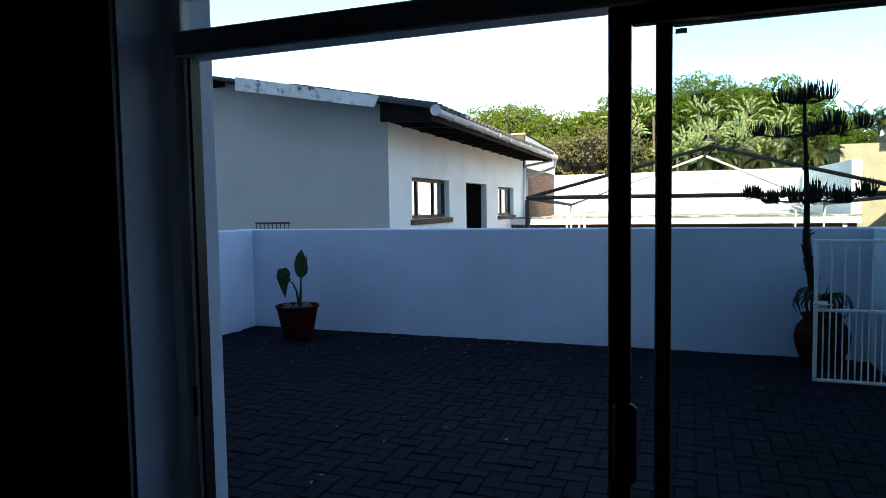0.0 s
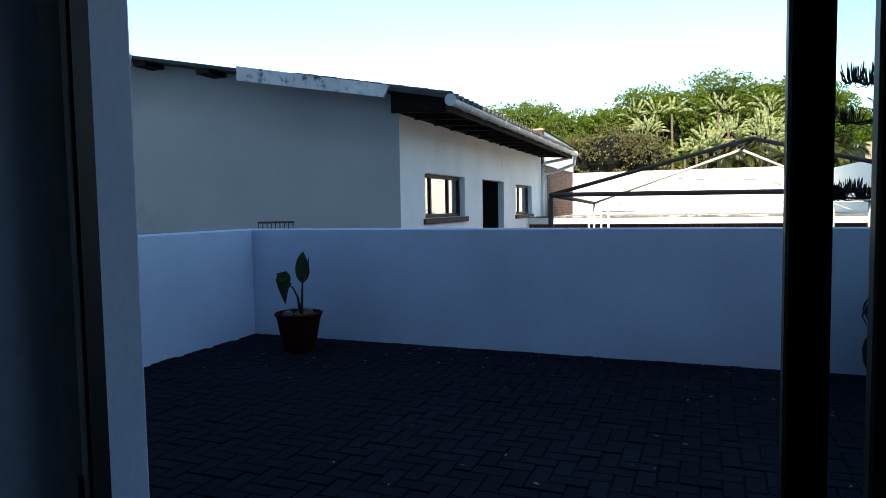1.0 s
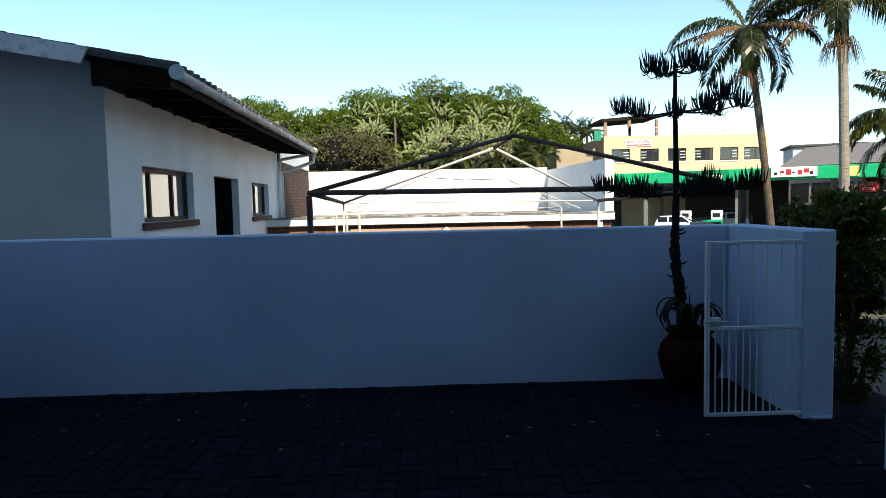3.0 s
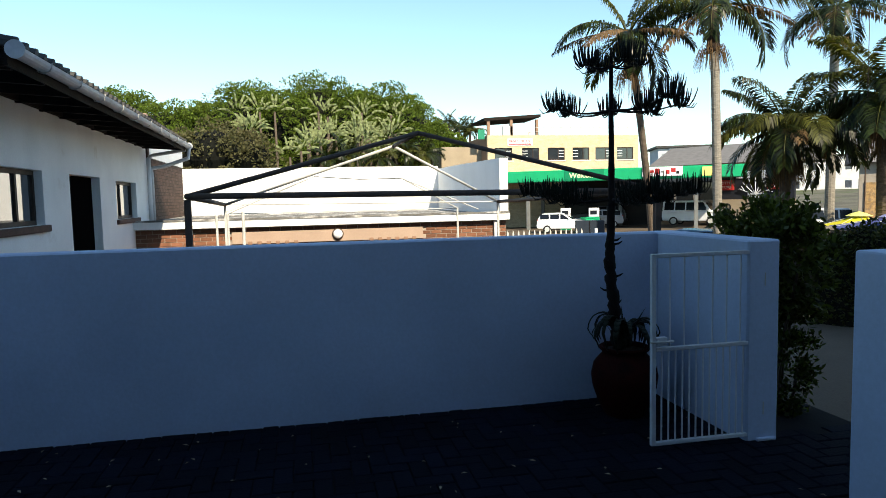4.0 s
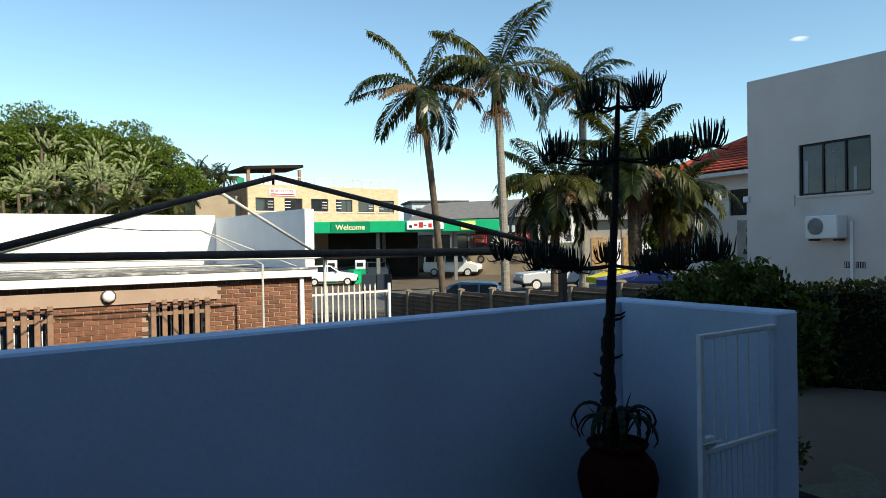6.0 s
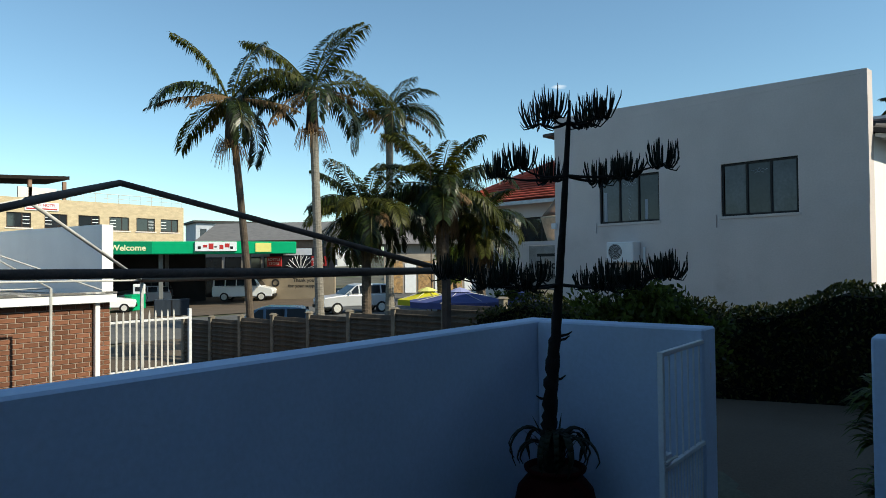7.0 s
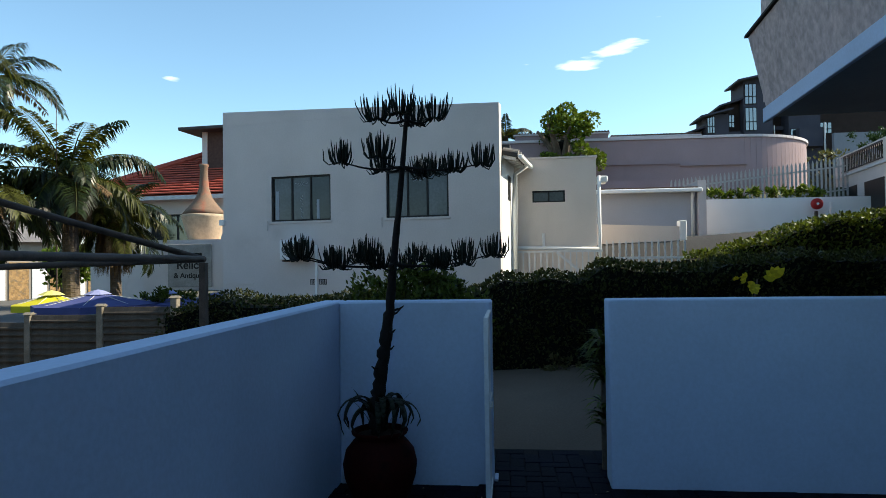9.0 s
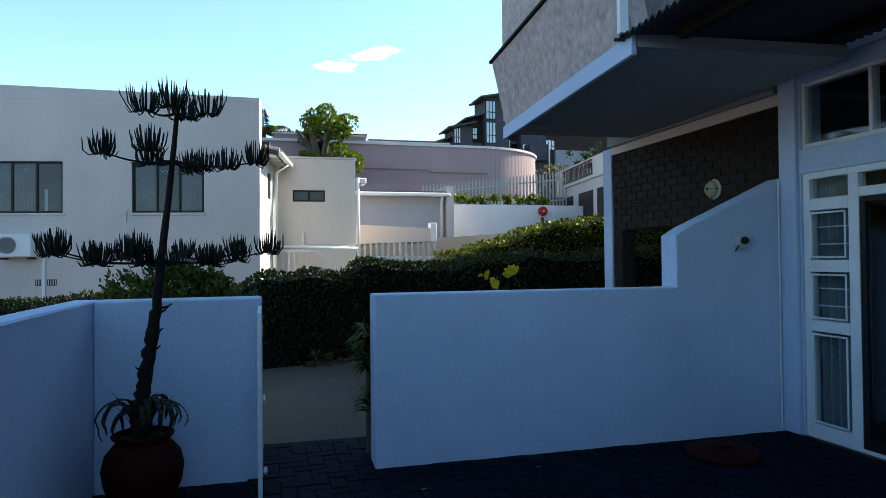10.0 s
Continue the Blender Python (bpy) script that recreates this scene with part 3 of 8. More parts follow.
# corrugated awning above the doors
aw = M()
pitch, rows_aw = 0.076, []
k = 0
x = -4.9
while x < 1.36:
    rows_aw.append((x, 0.018 * math.cos(2 * math.pi * k / 4)))
    x += pitch / 4
    k += 1
for (xa, ha), (xb, hb) in zip(rows_aw, rows_aw[1:]):
    aw.quad((xa, 2.15, 3.12 + ha), (xb, 2.15, 3.12 + hb), (xb, 4.10, 3.0 + hb), (xa, 4.10, 3.0 + ha))
    aw.quad((xa, 2.15, 3.117 + ha), (xa, 4.10, 2.997 + ha), (xb, 4.10, 2.997 + hb), (xb, 2.15, 3.117 + hb))
awning = tagged(new("awning"), "dark corrugated sheet awning over the terrace doors", "awning")
part("corrugated_sheet", aw, CORRUGATED, awning, smooth=True)
for y, z in ((2.6, 3.05), (3.8, 2.975)):
    part("purlin", M().box(-4.9, y - 0.03, z - 0.05, 1.0, y + 0.03, z + 0.02), TIMBER_DARK, awning)
for xr in (-4.6, -2.6, -0.7):
    part("rafter", M().beam((xr, 2.15, 3.02), (xr, 3.95, 2.91), 0.05, 0.09), TIMBER_DARK, awning)

# satellite dish on the upper wall
dish = tagged(new("satellite_dish"), "grey satellite dish on a wall bracket", "satellite dish")
dm = M()
prof = [(0.02 + 0.36 * t, 0.10 * t * t) for t in (0, 0.25, 0.5, 0.75, 1.0)] + [(0.37, 0.11), (0.30, 0.075), (0.15, 0.03), (0.02, 0.012)]
dm.lathe(prof, n=28)
do = part("reflector", dm, GUTTER, dish, smooth=True)
do.matrix_local = pose(0.95, 3.1, 3.62, -62, 0, 20)
part("bracket", M().tube([(0.95, 2.145, 3.35), (0.95, 2.9, 3.35), (0.95, 3.05, 3.58)], 0.02, 8), BLACK, dish)
part("feed_arm", M().tube([(0.95, 3.02, 3.42), (1.0, 3.55, 3.55)], 0.012, 6), BLACK, dish)
part("feed_horn", M().tube([(1.0, 3.55, 3.53), (0.99, 3.48, 3.62)], 0.03, 8), BLACK, dish)

# window and door wall: frame, leaves, curtains
bay = tagged(new("door_bay"), "white-framed glazed door bay with small top lights", "door", kind="structure")
FY0, FY1 = 2.05, 2.13
def bar(x0, x1, z0, z1, y0=FY0, y1=FY1, name="frame_bar", material=FRAME_WHITE):
    return part(name, M().cbox(x0, y0, z0, x1, y1, z1, 0.005), material, bay, fix=True)


bar(-1.095, -1.02, 0.0, 2.165, 2.092)
bar(-1.0195, -0.976, 0.03, 1.93, 2.05, 2.072)
bar(1.69, 1.757, 0.0, 2.165)
bar(1.225, 1.32, 0.0, 2.165)
bar(-1.02, 1.225, 1.932, 2.005)
bar(-1.095, 1.757, 2.112, 2.168, FY0 - 0.002, FY1 + 0.002)
for z0, z1 in ((0.0, 0.12), (0.87, 0.962), (1.355, 1.452), (1.855, 1.952)):
    bar(1.32, 1.69, z0, z1)
# each small sash has a slim frame of its own, set a little proud
for z0, z1 in ((0.135, 0.855), (0.977, 1.34), (1.467, 1.84)):
    for a, b, c, d in ((1.335, 1.35, z0, z1), (1.66, 1.675, z0, z1), (1.35, 1.66, z0, z0 + 0.015), (1.35, 1.66, z1 - 0.015, z1)):
        bar(a, b, c, d, FY1 + 0.001, FY1 + 0.014, "sash_bead")
bar(-1.02, 1.225, 0.0, 0.03, name="threshold")
bar(0.18, 0.22, 2.005, 2.112)
for z0, z1 in ((2.372, 2.41), (2.885, 2.918)):
    bar(-1.095, 1.757, z0, z1)
for x0, x1 in ((-1.095, -1.06), (0.45, 0.485), (1.09, 1.125), (1.722, 1.757)):
    bar(x0, x1, 2.41, 2.885)
def pane(x0, x1, z0, z1, y=2.09):
    o = part("pane", M().box(x0, y - 0.002, z0, x1, y + 0.002, z1), GLASS, bay)
    o.visible_shadow = False


for x0, x1, z0, z1 in ((1.32, 1.69, 0.12, 0.87), (1.32, 1.69, 0.962, 1.355), (1.32, 1.69, 1.452, 1.855), (1.32, 1.69, 1.952, 2.112),
                       (-1.02, 0.18, 2.005, 2.112), (0.22, 1.225, 2.005, 2.112), (-1.06, 0.45, 2.41, 2.885), (0.485, 1.09, 2.41, 2.885), (1.125, 1.722, 2.41, 2.885)):
    pane(x0, x1, z0, z1)
for z in (1.08, 1.22, 1.58, 1.72):
    part("safety_rod", M().tube([(1.32, 2.06, z), (1.69, 2.06, z)], 0.006, 6), FRAME_WHITE, bay)
part("jamb_channel", M().box(-0.9755, 2.06, 0.03, -0.966, 2.1, 1.93), BLACK, bay)
part("latch_keeper", M().cbox(-0.99, 2.046, 0.875, -0.977, 2.0495, 0.965, 0.001), BLACK, bay)


def leaf(x0, x1, y, handle, stile=0.05):
    d = tagged(new("sliding_door_leaf"), "dark-framed sliding glass door leaf pushed open" if handle else "dark-framed glass door leaf standing behind another", "door", "sliding door leaves")
    for a, b, c, e, n in ((x0, x0 + stile, 0.032, 1.93, "stile"), (x1 - 0.05, x1, 0.032, 1.93, "stile"), (x0 + stile, x1 - 0.05, 0.032, 0.11, "bottom_rail"), (x0 + stile, x1 - 0.05, 1.887, 1.93, "top_rail")):
        part(n, M().cbox(a, y, c, b, y + 0.035, e, 0.004), FRAME_DARK, d, fix=True)
    o = part("pane", M().box(x0 + stile, y + 0.014, 0.11, x1 - 0.05, y + 0.02, 1.887), GLASS, d)
    o.visible_shadow = False
    if handle:
        part("handle", M().cbox(x0 + 0.012, y - 0.03, 0.845, x0 + 0.066, y - 0.002, 1.03, 0.008), BLACK, d, "black pull handle", fix=True)
        part("handle_outside", M().cbox(x0 + 0.015, y + 0.037, 0.86, x0 + 0.045, y + 0.06, 1.01, 0.006), BLACK, d, fix=True)
    else:
        part("sticker", M().box(x0 + 0.042, y + 0.010, 1.868, x0 + 0.067, y + 0.0135, 1.879), FRAME_WHITE, d, "small pale sticker")


leaf(0.214, 1.223, 2.052, True)
leaf(0.315, 1.223, 2.092, False, 0.036)

def curtain(x0, x1, y, z0, z1, seed):
    rr = random.Random(seed)
    m, n, ph = M(), 110, rr.random() * 6
    def f(i):
        u = i / n
        return x0 + (x1 - x0) * u, y + 0.03 * math.sin(u * 80 * (x1 - x0) + ph + 1.5 * math.sin(u * 5)) + 0.010 * math.sin(u * 147 * (x1 - x0))
    for i in range(n + 1):
        a, b = f(i)
        m.v += [(a, b, z0), (a, b, z1), (a, b - 0.004, z0), (a, b - 0.004, z1)]
    for i in range(n):
        k = 4 * i
        m.f += [(k, k + 4, k + 5, k + 1), (k + 3, k + 7, k + 6, k + 2)]
    c = tagged(new("curtain"), "white gathered curtain hanging behind the glass", "curtain", "curtains")
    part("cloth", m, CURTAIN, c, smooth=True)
    part("rail", M().tube([(x0, y, z1 + 0.01), (x1, y, z1 + 0.01)], 0.012, 8), FRAME_WHITE, c)


curtain(1.30, 1.745, 1.985, 0.05, 2.13, 3)

# round wall lamps
def bulkhead(m, label):
    t = thing("wall_lamp", label, "wall lamp", m, "round wall lamps")
    part("backplate", M().lathe([(0.10, 0.0), (0.105, 0.012), (0.098, 0.028), (0.09, 0.03)], n=32), FRAME_WHITE if "white" in label else GUTTER, t, smooth=True)
    part("glass_cover", M().lathe([(0.082, 0.031), (0.08, 0.05), (0.066, 0.075), (0.04, 0.09), (0.006, 0.095)], n=32), mat("frosted_glass", (0.42, 0.36, 0.24), 0.35, 0.1, 5, 0, 30), t, smooth=True)
    for a in (0, 90):
        part("guard", M().tube([(0.1 * math.cos(radians(a)) * u, 0.1 * math.sin(radians(a)) * u, 0.10 - 0.075 * u * u) for u in (-0.95, -0.5, 0, 0.5, 0.95)], 0.005, 6), BLACK, t)
    return t


bulkhead(pose(2.89, 2.107, 2.16, -90, 0, 0), "round cream bulkhead lamp on the dark brick wall")
lamp2 = thing("wall_lamp", "small round metal outdoor lamp on the terrace wall", "wall lamp", pose(1.963, 2.58, 1.62, 0, -90, 0), "round wall lamps")
part("backplate", M().lathe([(0.075, 0), (0.08, 0.01), (0.07, 0.03), (0.05, 0.036)], n=28), GUTTER, lamp2, smooth=True)
part("socket", M().lathe([(0.03, 0.036), (0.034, 0.06), (0.022, 0.085)], n=16), BLACK, lamp2, smooth=True)
part("cable", M().tube([(-0.02, 0, 0.03), (-0.05, 0.05, 0.03), (-0.09, 0.06, 0.01)], 0.006, 6), BLACK, lamp2)
tagged(part("wall_conduit", M().tube([(1.95, 2.2, 0.02), (1.95, 2.2, 2.15)], 0.008, 6), FRAME_WHITE), "thin white conduit up the wall corner", "conduit")

# ---------- steel gate, standing open ----------
gate = tagged(new("garden_gate"), "white steel bar gate standing open on the terrace", "gate")
GY, GX0, GX1 = 6.495, 1.345, 2.10
part("frame_post", M().cbox(GX0 - 0.014, GY - 0.014, 0.03, GX0 + 0.014, GY + 0.014, 1.18, 0.003), STEEL_WHITE, gate, fix=True)
part("frame_post", M().cbox(GX1 - 0.07, GY - 0.014, 0.03, GX1 - 0.03, GY + 0.014, 1.18, 0.003), STEEL_WHITE, gate, fix=True)
for z in (0.03, 0.602, 1.158):
    part("rail", M().cbox(GX0 + 0.0145, GY - 0.012, z - 0.002, GX1 - 0.0705, GY + 0.012, z + 0.022, 0.003), STEEL_WHITE, gate, fix=True)
bar_top = M().tube([(0, 0, 0.626), (0, 0, 1.156)], 0.0055, 8)
bar_low = M().tube([(0, 0, 0.052), (0, 0, 0.60)], 0.0055, 8)
for i in range(6):
    o = part("bar", bar_top, STEEL_WHITE, gate)
    o.location = (GX0 + 0.108 + i * 0.094, GY, 0)
for i in range(13):
    o = part("bar", bar_low, STEEL_WHITE, gate)
    o.location = (GX0 + 0.056 + i * 0.0455, GY, 0)
lk = part("lock_box", M().cbox(GX0 + 0.016, GY - 0.016, 0.632, GX0 + 0.085, GY + 0.016, 0.685, 0.004), STEEL_WHITE, gate, "white lock box with bolt", fix=True)
part("bolt", M().tube([(GX0 - 0.03, GY - 0.026, 0.66), (GX0 + 0.12, GY - 0.026, 0.66)], 0.007, 8), STEEL_PALE, lk)
for z in (0.2, 1.0):
    part("hinge", M().tube([(GX1 - 0.018, GY - 0.006, z - 0.04), (GX1 - 0.018, GY - 0.006, z + 0.04)], 0.011, 8), STEEL_PALE, gate)
structure("gate_stop", M().cbox(TX1 + 0.06, 6.452, 0.001, TX1 + 0.19, 6.477, 0.02, 0.003), SHADE_BLUE_WALL, fix=True)

# ---------- pots and plants on the terrace ----------
def leaf_blade(m, base, mid, tip, w, fold=0.25, n=8, up=(0, 0, 1)):
    """A pointed leaf along a bent midrib, folded along its middle."""
    base, mid, tip = Vector(base), Vector(mid), Vector(tip)
    prev = None
    for i in range(n + 1):
        t = i / n
        p = base * (1 - t) ** 2 + mid * 2 * t * (1 - t) + tip * t * t
        d = ((mid - base) * (1 - t) + (tip - mid) * t).normalized()
        s = d.cross(Vector(up))
        s = s.normalized() if s.length > 1e-3 else Vector((1, 0, 0))
        nn = s.cross(d)
        ww = w * (math.sin(math.pi * min(1, t ** 0.75)) ** 0.8 if 0 < t < 1 else 0.02)
        row = [p - s * ww + nn * ww * fold, p, p + s * ww + nn * ww * fold]
        if prev:
            m.add(prev + row, [(0, 1, 4, 3), (1, 2, 5, 4)])
        prev = row
    return m


pot1 = tagged(new("plant_pot"), "tapered dark red clay pot standing on the pavers", "plant pot", "terrace pots")
PX, PY = -3.80, 6.92
part("body", M().lathe([(0.15, 0.0), (0.158, 0.012), (0.19, 0.16), (0.222, 0.33), (0.23, 0.36), (0.245, 0.375), (0.248, 0.39), (0.24, 0.4), (0.225, 0.398), (0.218, 0.35), (0.212, 0.34)], PX, PY, 40), TERRACOTTA, pot1, smooth=True)
part("soil", M().lathe([(0.216, 0.345), (0.213, 0.352), (0.1, 0.362), (0.004, 0.365)], PX, PY, 24), SOIL, pot1)
sp = tagged(new("strelitzia_plant"), "young broad-leaved plant with one drooping leaf", "plant")
part("stem", M().tube([(PX + 0.03, PY, 0.355), (PX + 0.045, PY, 0.5), (PX + 0.06, PY, 0.72)], [0.022, 0.015, 0.009], 8), BIG_LEAF, sp, smooth=True)
part("stem", M().tube([(PX + 0.03, PY, 0.355), (PX + 0.0, PY - 0.01, 0.56), (PX - 0.05, PY - 0.02, 0.66), (PX - 0.1, PY - 0.02, 0.665)], [0.018, 0.012, 0.008, 0.006], 8), BIG_LEAF, sp, smooth=True)
part("leaf", leaf_blade(M(), (PX + 0.06, PY, 0.70), (PX + 0.03, PY, 0.88), (PX + 0.08, PY, 1.03), 0.115, 0.12, 10, (0.3, 1, 0)), BIG_LEAF, sp, smooth=True)
part("leaf", leaf_blade(M(), (PX + 0.06, PY, 0.70), (PX + 0.12, PY, 0.86), (PX + 0.15, PY - 0.02, 0.98), 0.045, 0.5, 10, (0.9, 0.5, 0)), BIG_LEAF, sp, smooth=True)
part("leaf", leaf_blade(M(), (PX - 0.1, PY - 0.02, 0.67), (PX - 0.22, PY - 0.02, 0.86), (PX - 0.13, PY - 0.04, 0.48), 0.1, 0.2, 10, (0, 1, 0.2)), BIG_LEAF, sp, smooth=True)
st = M()
for i in range(14):
    a, r, s = R.random() * 6.28, R.uniform(0.05, 0.2), R.uniform(0.025, 0.06)
    bx, by = PX + r * math.cos(a), PY + r * math.sin(a)
    st.lathe([(s * 0.4, 0.352), (s, 0.352 + s * 0.4), (s * 0.8, 0.352 + s * 0.9), (s * 0.2, 0.352 + s * 1.15)], bx, by, 7)
part("pebbles", st, mat("grey_pebble", (0.06, 0.055, 0.05), 0.8, 0.3, 10, 0.3, 40, island=0.4), pot1, "grey stones lying on the soil")

QX, QY = 1.505, 7.165
pot2 = tagged(new("plant_pot"), "round-bellied dark red glazed jar in the terrace corner", "plant pot", "terrace pots")
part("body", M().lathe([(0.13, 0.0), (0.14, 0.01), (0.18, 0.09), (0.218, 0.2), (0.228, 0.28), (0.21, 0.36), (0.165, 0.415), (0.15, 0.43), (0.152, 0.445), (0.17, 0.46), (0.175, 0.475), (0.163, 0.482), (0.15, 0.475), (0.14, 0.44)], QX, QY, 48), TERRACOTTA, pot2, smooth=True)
part("soil", M().lathe([(0.143, 0.45), (0.1, 0.458), (0.004, 0.46)], QX, QY, 20), SOIL, pot2)
aloe = tagged(new("bromeliad_plant"), "curling grey-green strap-leaved plant round the trunk", "plant")
for i in range(19):
    a = i * 2.399 + R.uniform(-0.25, 0.25)
    c, s = math.cos(a), math.sin(a)
    side = Vector((-s, c, 0))
    hoop, lift_, bend = R.uniform(0.075, 0.115), R.uniform(0.03, 0.12), R.uniform(3.1, 4.2)
    m, prev = M(), None
    for j in range(15):
        t = j / 14
        ang = math.pi - bend * max(0.0, t - 0.2) / 0.8
        up = min(1.0, t / 0.2) * lift_
        out = 0.04 + hoop * (1 + math.cos(ang)) * (1.0 if ang > 0 else 0.9)
        p = Vector((QX + c * out, QY + s * out, 0.475 + up + hoop * 1.15 * math.sin(ang)))
        w = (0.023 if i % 3 else 0.016) * (1 - t ** 4) + 0.001
        trough = Vector((c, s, 0)) * (-0.35 * w * math.cos(ang)) + Vector((0, 0, 0.35 * w))
        row = [p - side * w + trough, p, p + side * w + trough]
        if prev:
            m.add(prev + row, [(0, 1, 4, 3), (1, 2, 5, 4)])
        prev = row
    lf = part("leaf", m, ALOE_LEAF, aloe, smooth=True)
    th = lf.modifiers.new("thick", "SOLIDIFY")
    th.thickness = 0.004
for i in range(7):
    a = i * 0.9 + 0.3
    c, s = math.cos(a), math.sin(a)
    b0 = Vector((QX + 0.04 * c, QY + 0.04 * s, 0.47))
    part("leaf", leaf_blade(M(), b0, b0 + Vector((0.06 * c, 0.06 * s, 0.16)), b0 + Vector((0.17 * c, 0.17 * s, R.uniform(0.2, 0.27))), 0.008, 0.3, 6), ALOE_LEAF, aloe)

pine = tagged(new("norfolk_pine"), "young tiered pine with upturned tufts growing from the jar", "tree")
trunk = [(1.47, 7.18, 0.46), (1.45, 7.17, 0.60), (1.425, 7.15, 0.74), (1.385, 7.115, 0.93), (1.362, 7.09, 1.06), (1.352, 7.065, 1.22), (1.35, 7.04, 1.50), (1.332, 7.005, 1.78), (1.313, 6.971, 2.073), (1.301, 6.944, 2.349), (1.292, 6.93, 2.46)]
rad = [0.046, 0.042, 0.042, 0.036, 0.035, 0.031, 0.023, 0.019, 0.016, 0.012, 0.005]
tp, tr = [], []
for i in range(len(trunk) - 1):
    for k in range(6):
        t = k / 6
        p = Vector(trunk[i]).lerp(Vector(trunk[i + 1]), t)
        rr_ = rad[i] * (1 - t) + rad[i + 1] * t
        rough_ = 0.17 if p.z < 1.3 else 0.05
        tp.append(p + Vector((R.uniform(-1, 1), R.uniform(-1, 1), 0)) * rr_ * rough_)
        tr.append(rr_ * (1 + R.uniform(-rough_, rough_)))
tp.append(Vector(trunk[-1]))
tr.append(rad[-1])
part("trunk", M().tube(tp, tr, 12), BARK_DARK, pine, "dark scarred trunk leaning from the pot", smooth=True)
for z, a in ((0.78, 0.4), (0.86, 2.6), (0.98, -0.7), (1.08, 4.0), (1.2, -0.75), (1.23, 5.2)):
    i = min(range(len(tp)), key=lambda j: abs(tp[j].z - z))
    p = tp[i]
    d = Vector((math.cos(a), math.sin(a), 0.2))
    part("branch_stub", M().tube([p, p + d * 0.06, p + d * 0.085 + Vector((0, 0, 0.012))], [0.009, 0.007, 0.003], 5), BARK_DARK, pine)


def pine_branch(z, bearing, length, tufts, finger, rise_):
    """A bare branch with cupped fists of upright fingers at shares of its length; bearing in degrees from east, towards north."""
    i = min(range(len(tp)), key=lambda j: abs(tp[j].z - z))
    o = tp[i]
    c, s = math.cos(radians(bearing)), math.sin(radians(bearing))
    sway = R.uniform(-0.02, 0.02)
    stem = []
    for j in range(11):
        t = j / 10
        stem.append(o + Vector((c * length * t - s * sway * t * t, s * length * t + c * sway * t * t, rise_ * t * t * length - 0.025 * math.sin(t * 3.14))))
    br = part("branch", M().tube(stem, [0.0095 - 0.0006 * j for j in range(11)], 6), BARK_DARK, pine, smooth=True)
    for t0 in tufts:
        tuft = M()
        j = min(9, int(t0 * 10))
        o2 = stem[j].lerp(stem[j + 1], t0 * 10 - j)
        n = 34
        for k in range(n):
            ring = math.sqrt((k + 0.5) / n)
            th = k * 2.39996 + R.uniform(-0.3, 0.3)
            w = ring * finger * R.uniform(0.45, 0.72)
            out = Vector((math.cos(th), math.sin(th), 0)) * w + Vector((c, s, 0)) * R.uniform(-0.012, 0.02)
            fl = finger * R.uniform(0.6, 1.2) * (1.0 - 0.25 * ring)
            dip = -0.02 * ring
            lean_ = R.uniform(0.95, 1.35)
            tuft.tube([o2, o2 + out * 0.75 + Vector((0, 0, dip)), o2 + out * 1.05 + Vector((0, 0, fl * 0.35 + dip)), o2 + out * lean_ * 1.05 + Vector((0, 0, fl * 0.75)), o2 + out * lean_ * 1.08 + Vector((0, 0, fl))], [0.0028, 0.004, 0.0042, 0.0034, 0.0014], 5)
        for k in range(4):
            th = R.random() * 6.283
            out = Vector((math.cos(th), math.sin(th), 0)) * finger * R.uniform(0.55, 0.85)
            tuft.tube([o2, o2 + out * 0.5 - Vector((0, 0, 0.022)), o2 + out * 0.95 - Vector((0, 0, 0.028)), o2 + out * 1.2], [0.003, 0.004, 0.0035, 0.0015], 5)
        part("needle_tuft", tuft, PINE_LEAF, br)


for bearing, length, tufts in ((98, 0.58, (0.58, 0.95)), (136, 0.62, (0.62, 0.96)), (172, 0.44, (0.6, 0.95)), (-92, 0.62, (0.42, 0.68, 0.96)), (-48, 0.56, (0.6, 0.96)), (-8, 0.46, (0.55, 0.95)), (45, 0.36, (0.93,))):
    pine_branch(1.5, bearing, length, tufts, 0.115, 0.1)
for bearing, length, tufts in ((113, 0.38, (0.95,)), (165, 0.37, (0.95,)), (-75, 0.5, (0.6, 0.96)), (-20, 0.44, (0.55, 0.96)), (60, 0.15, (0.9,))):
    pine_branch(2.073, bearing, length, tufts, 0.125, 0.07)
for bearing, length, tufts in ((100, 0.175, (0.94,)), (172, 0.17, (0.94,)), (-80, 0.175, (0.94,)), (-8, 0.17, (0.94,))):
    pine_branch(2.349, bearing, length, tufts, 0.14, 0.12)

# low round cover on the floor near the doors
cover = tagged(new("round_floor_cover"), "low round dark red cover lying on the pavers", "drain cover")
part("lid", M().lathe([(0.27, 0.002), (0.275, 0.02), (0.25, 0.045), (0.12, 0.06), (0.06, 0.062)], 1.49, 3.15, 36), TERRACOTTA, cover, smooth=True)
part("knob", M().lathe([(0.05, 0.0625), (0.05, 0.08), (0.03, 0.088)], 1.49, 3.15, 20), TERRACOTTA, cover, smooth=True)

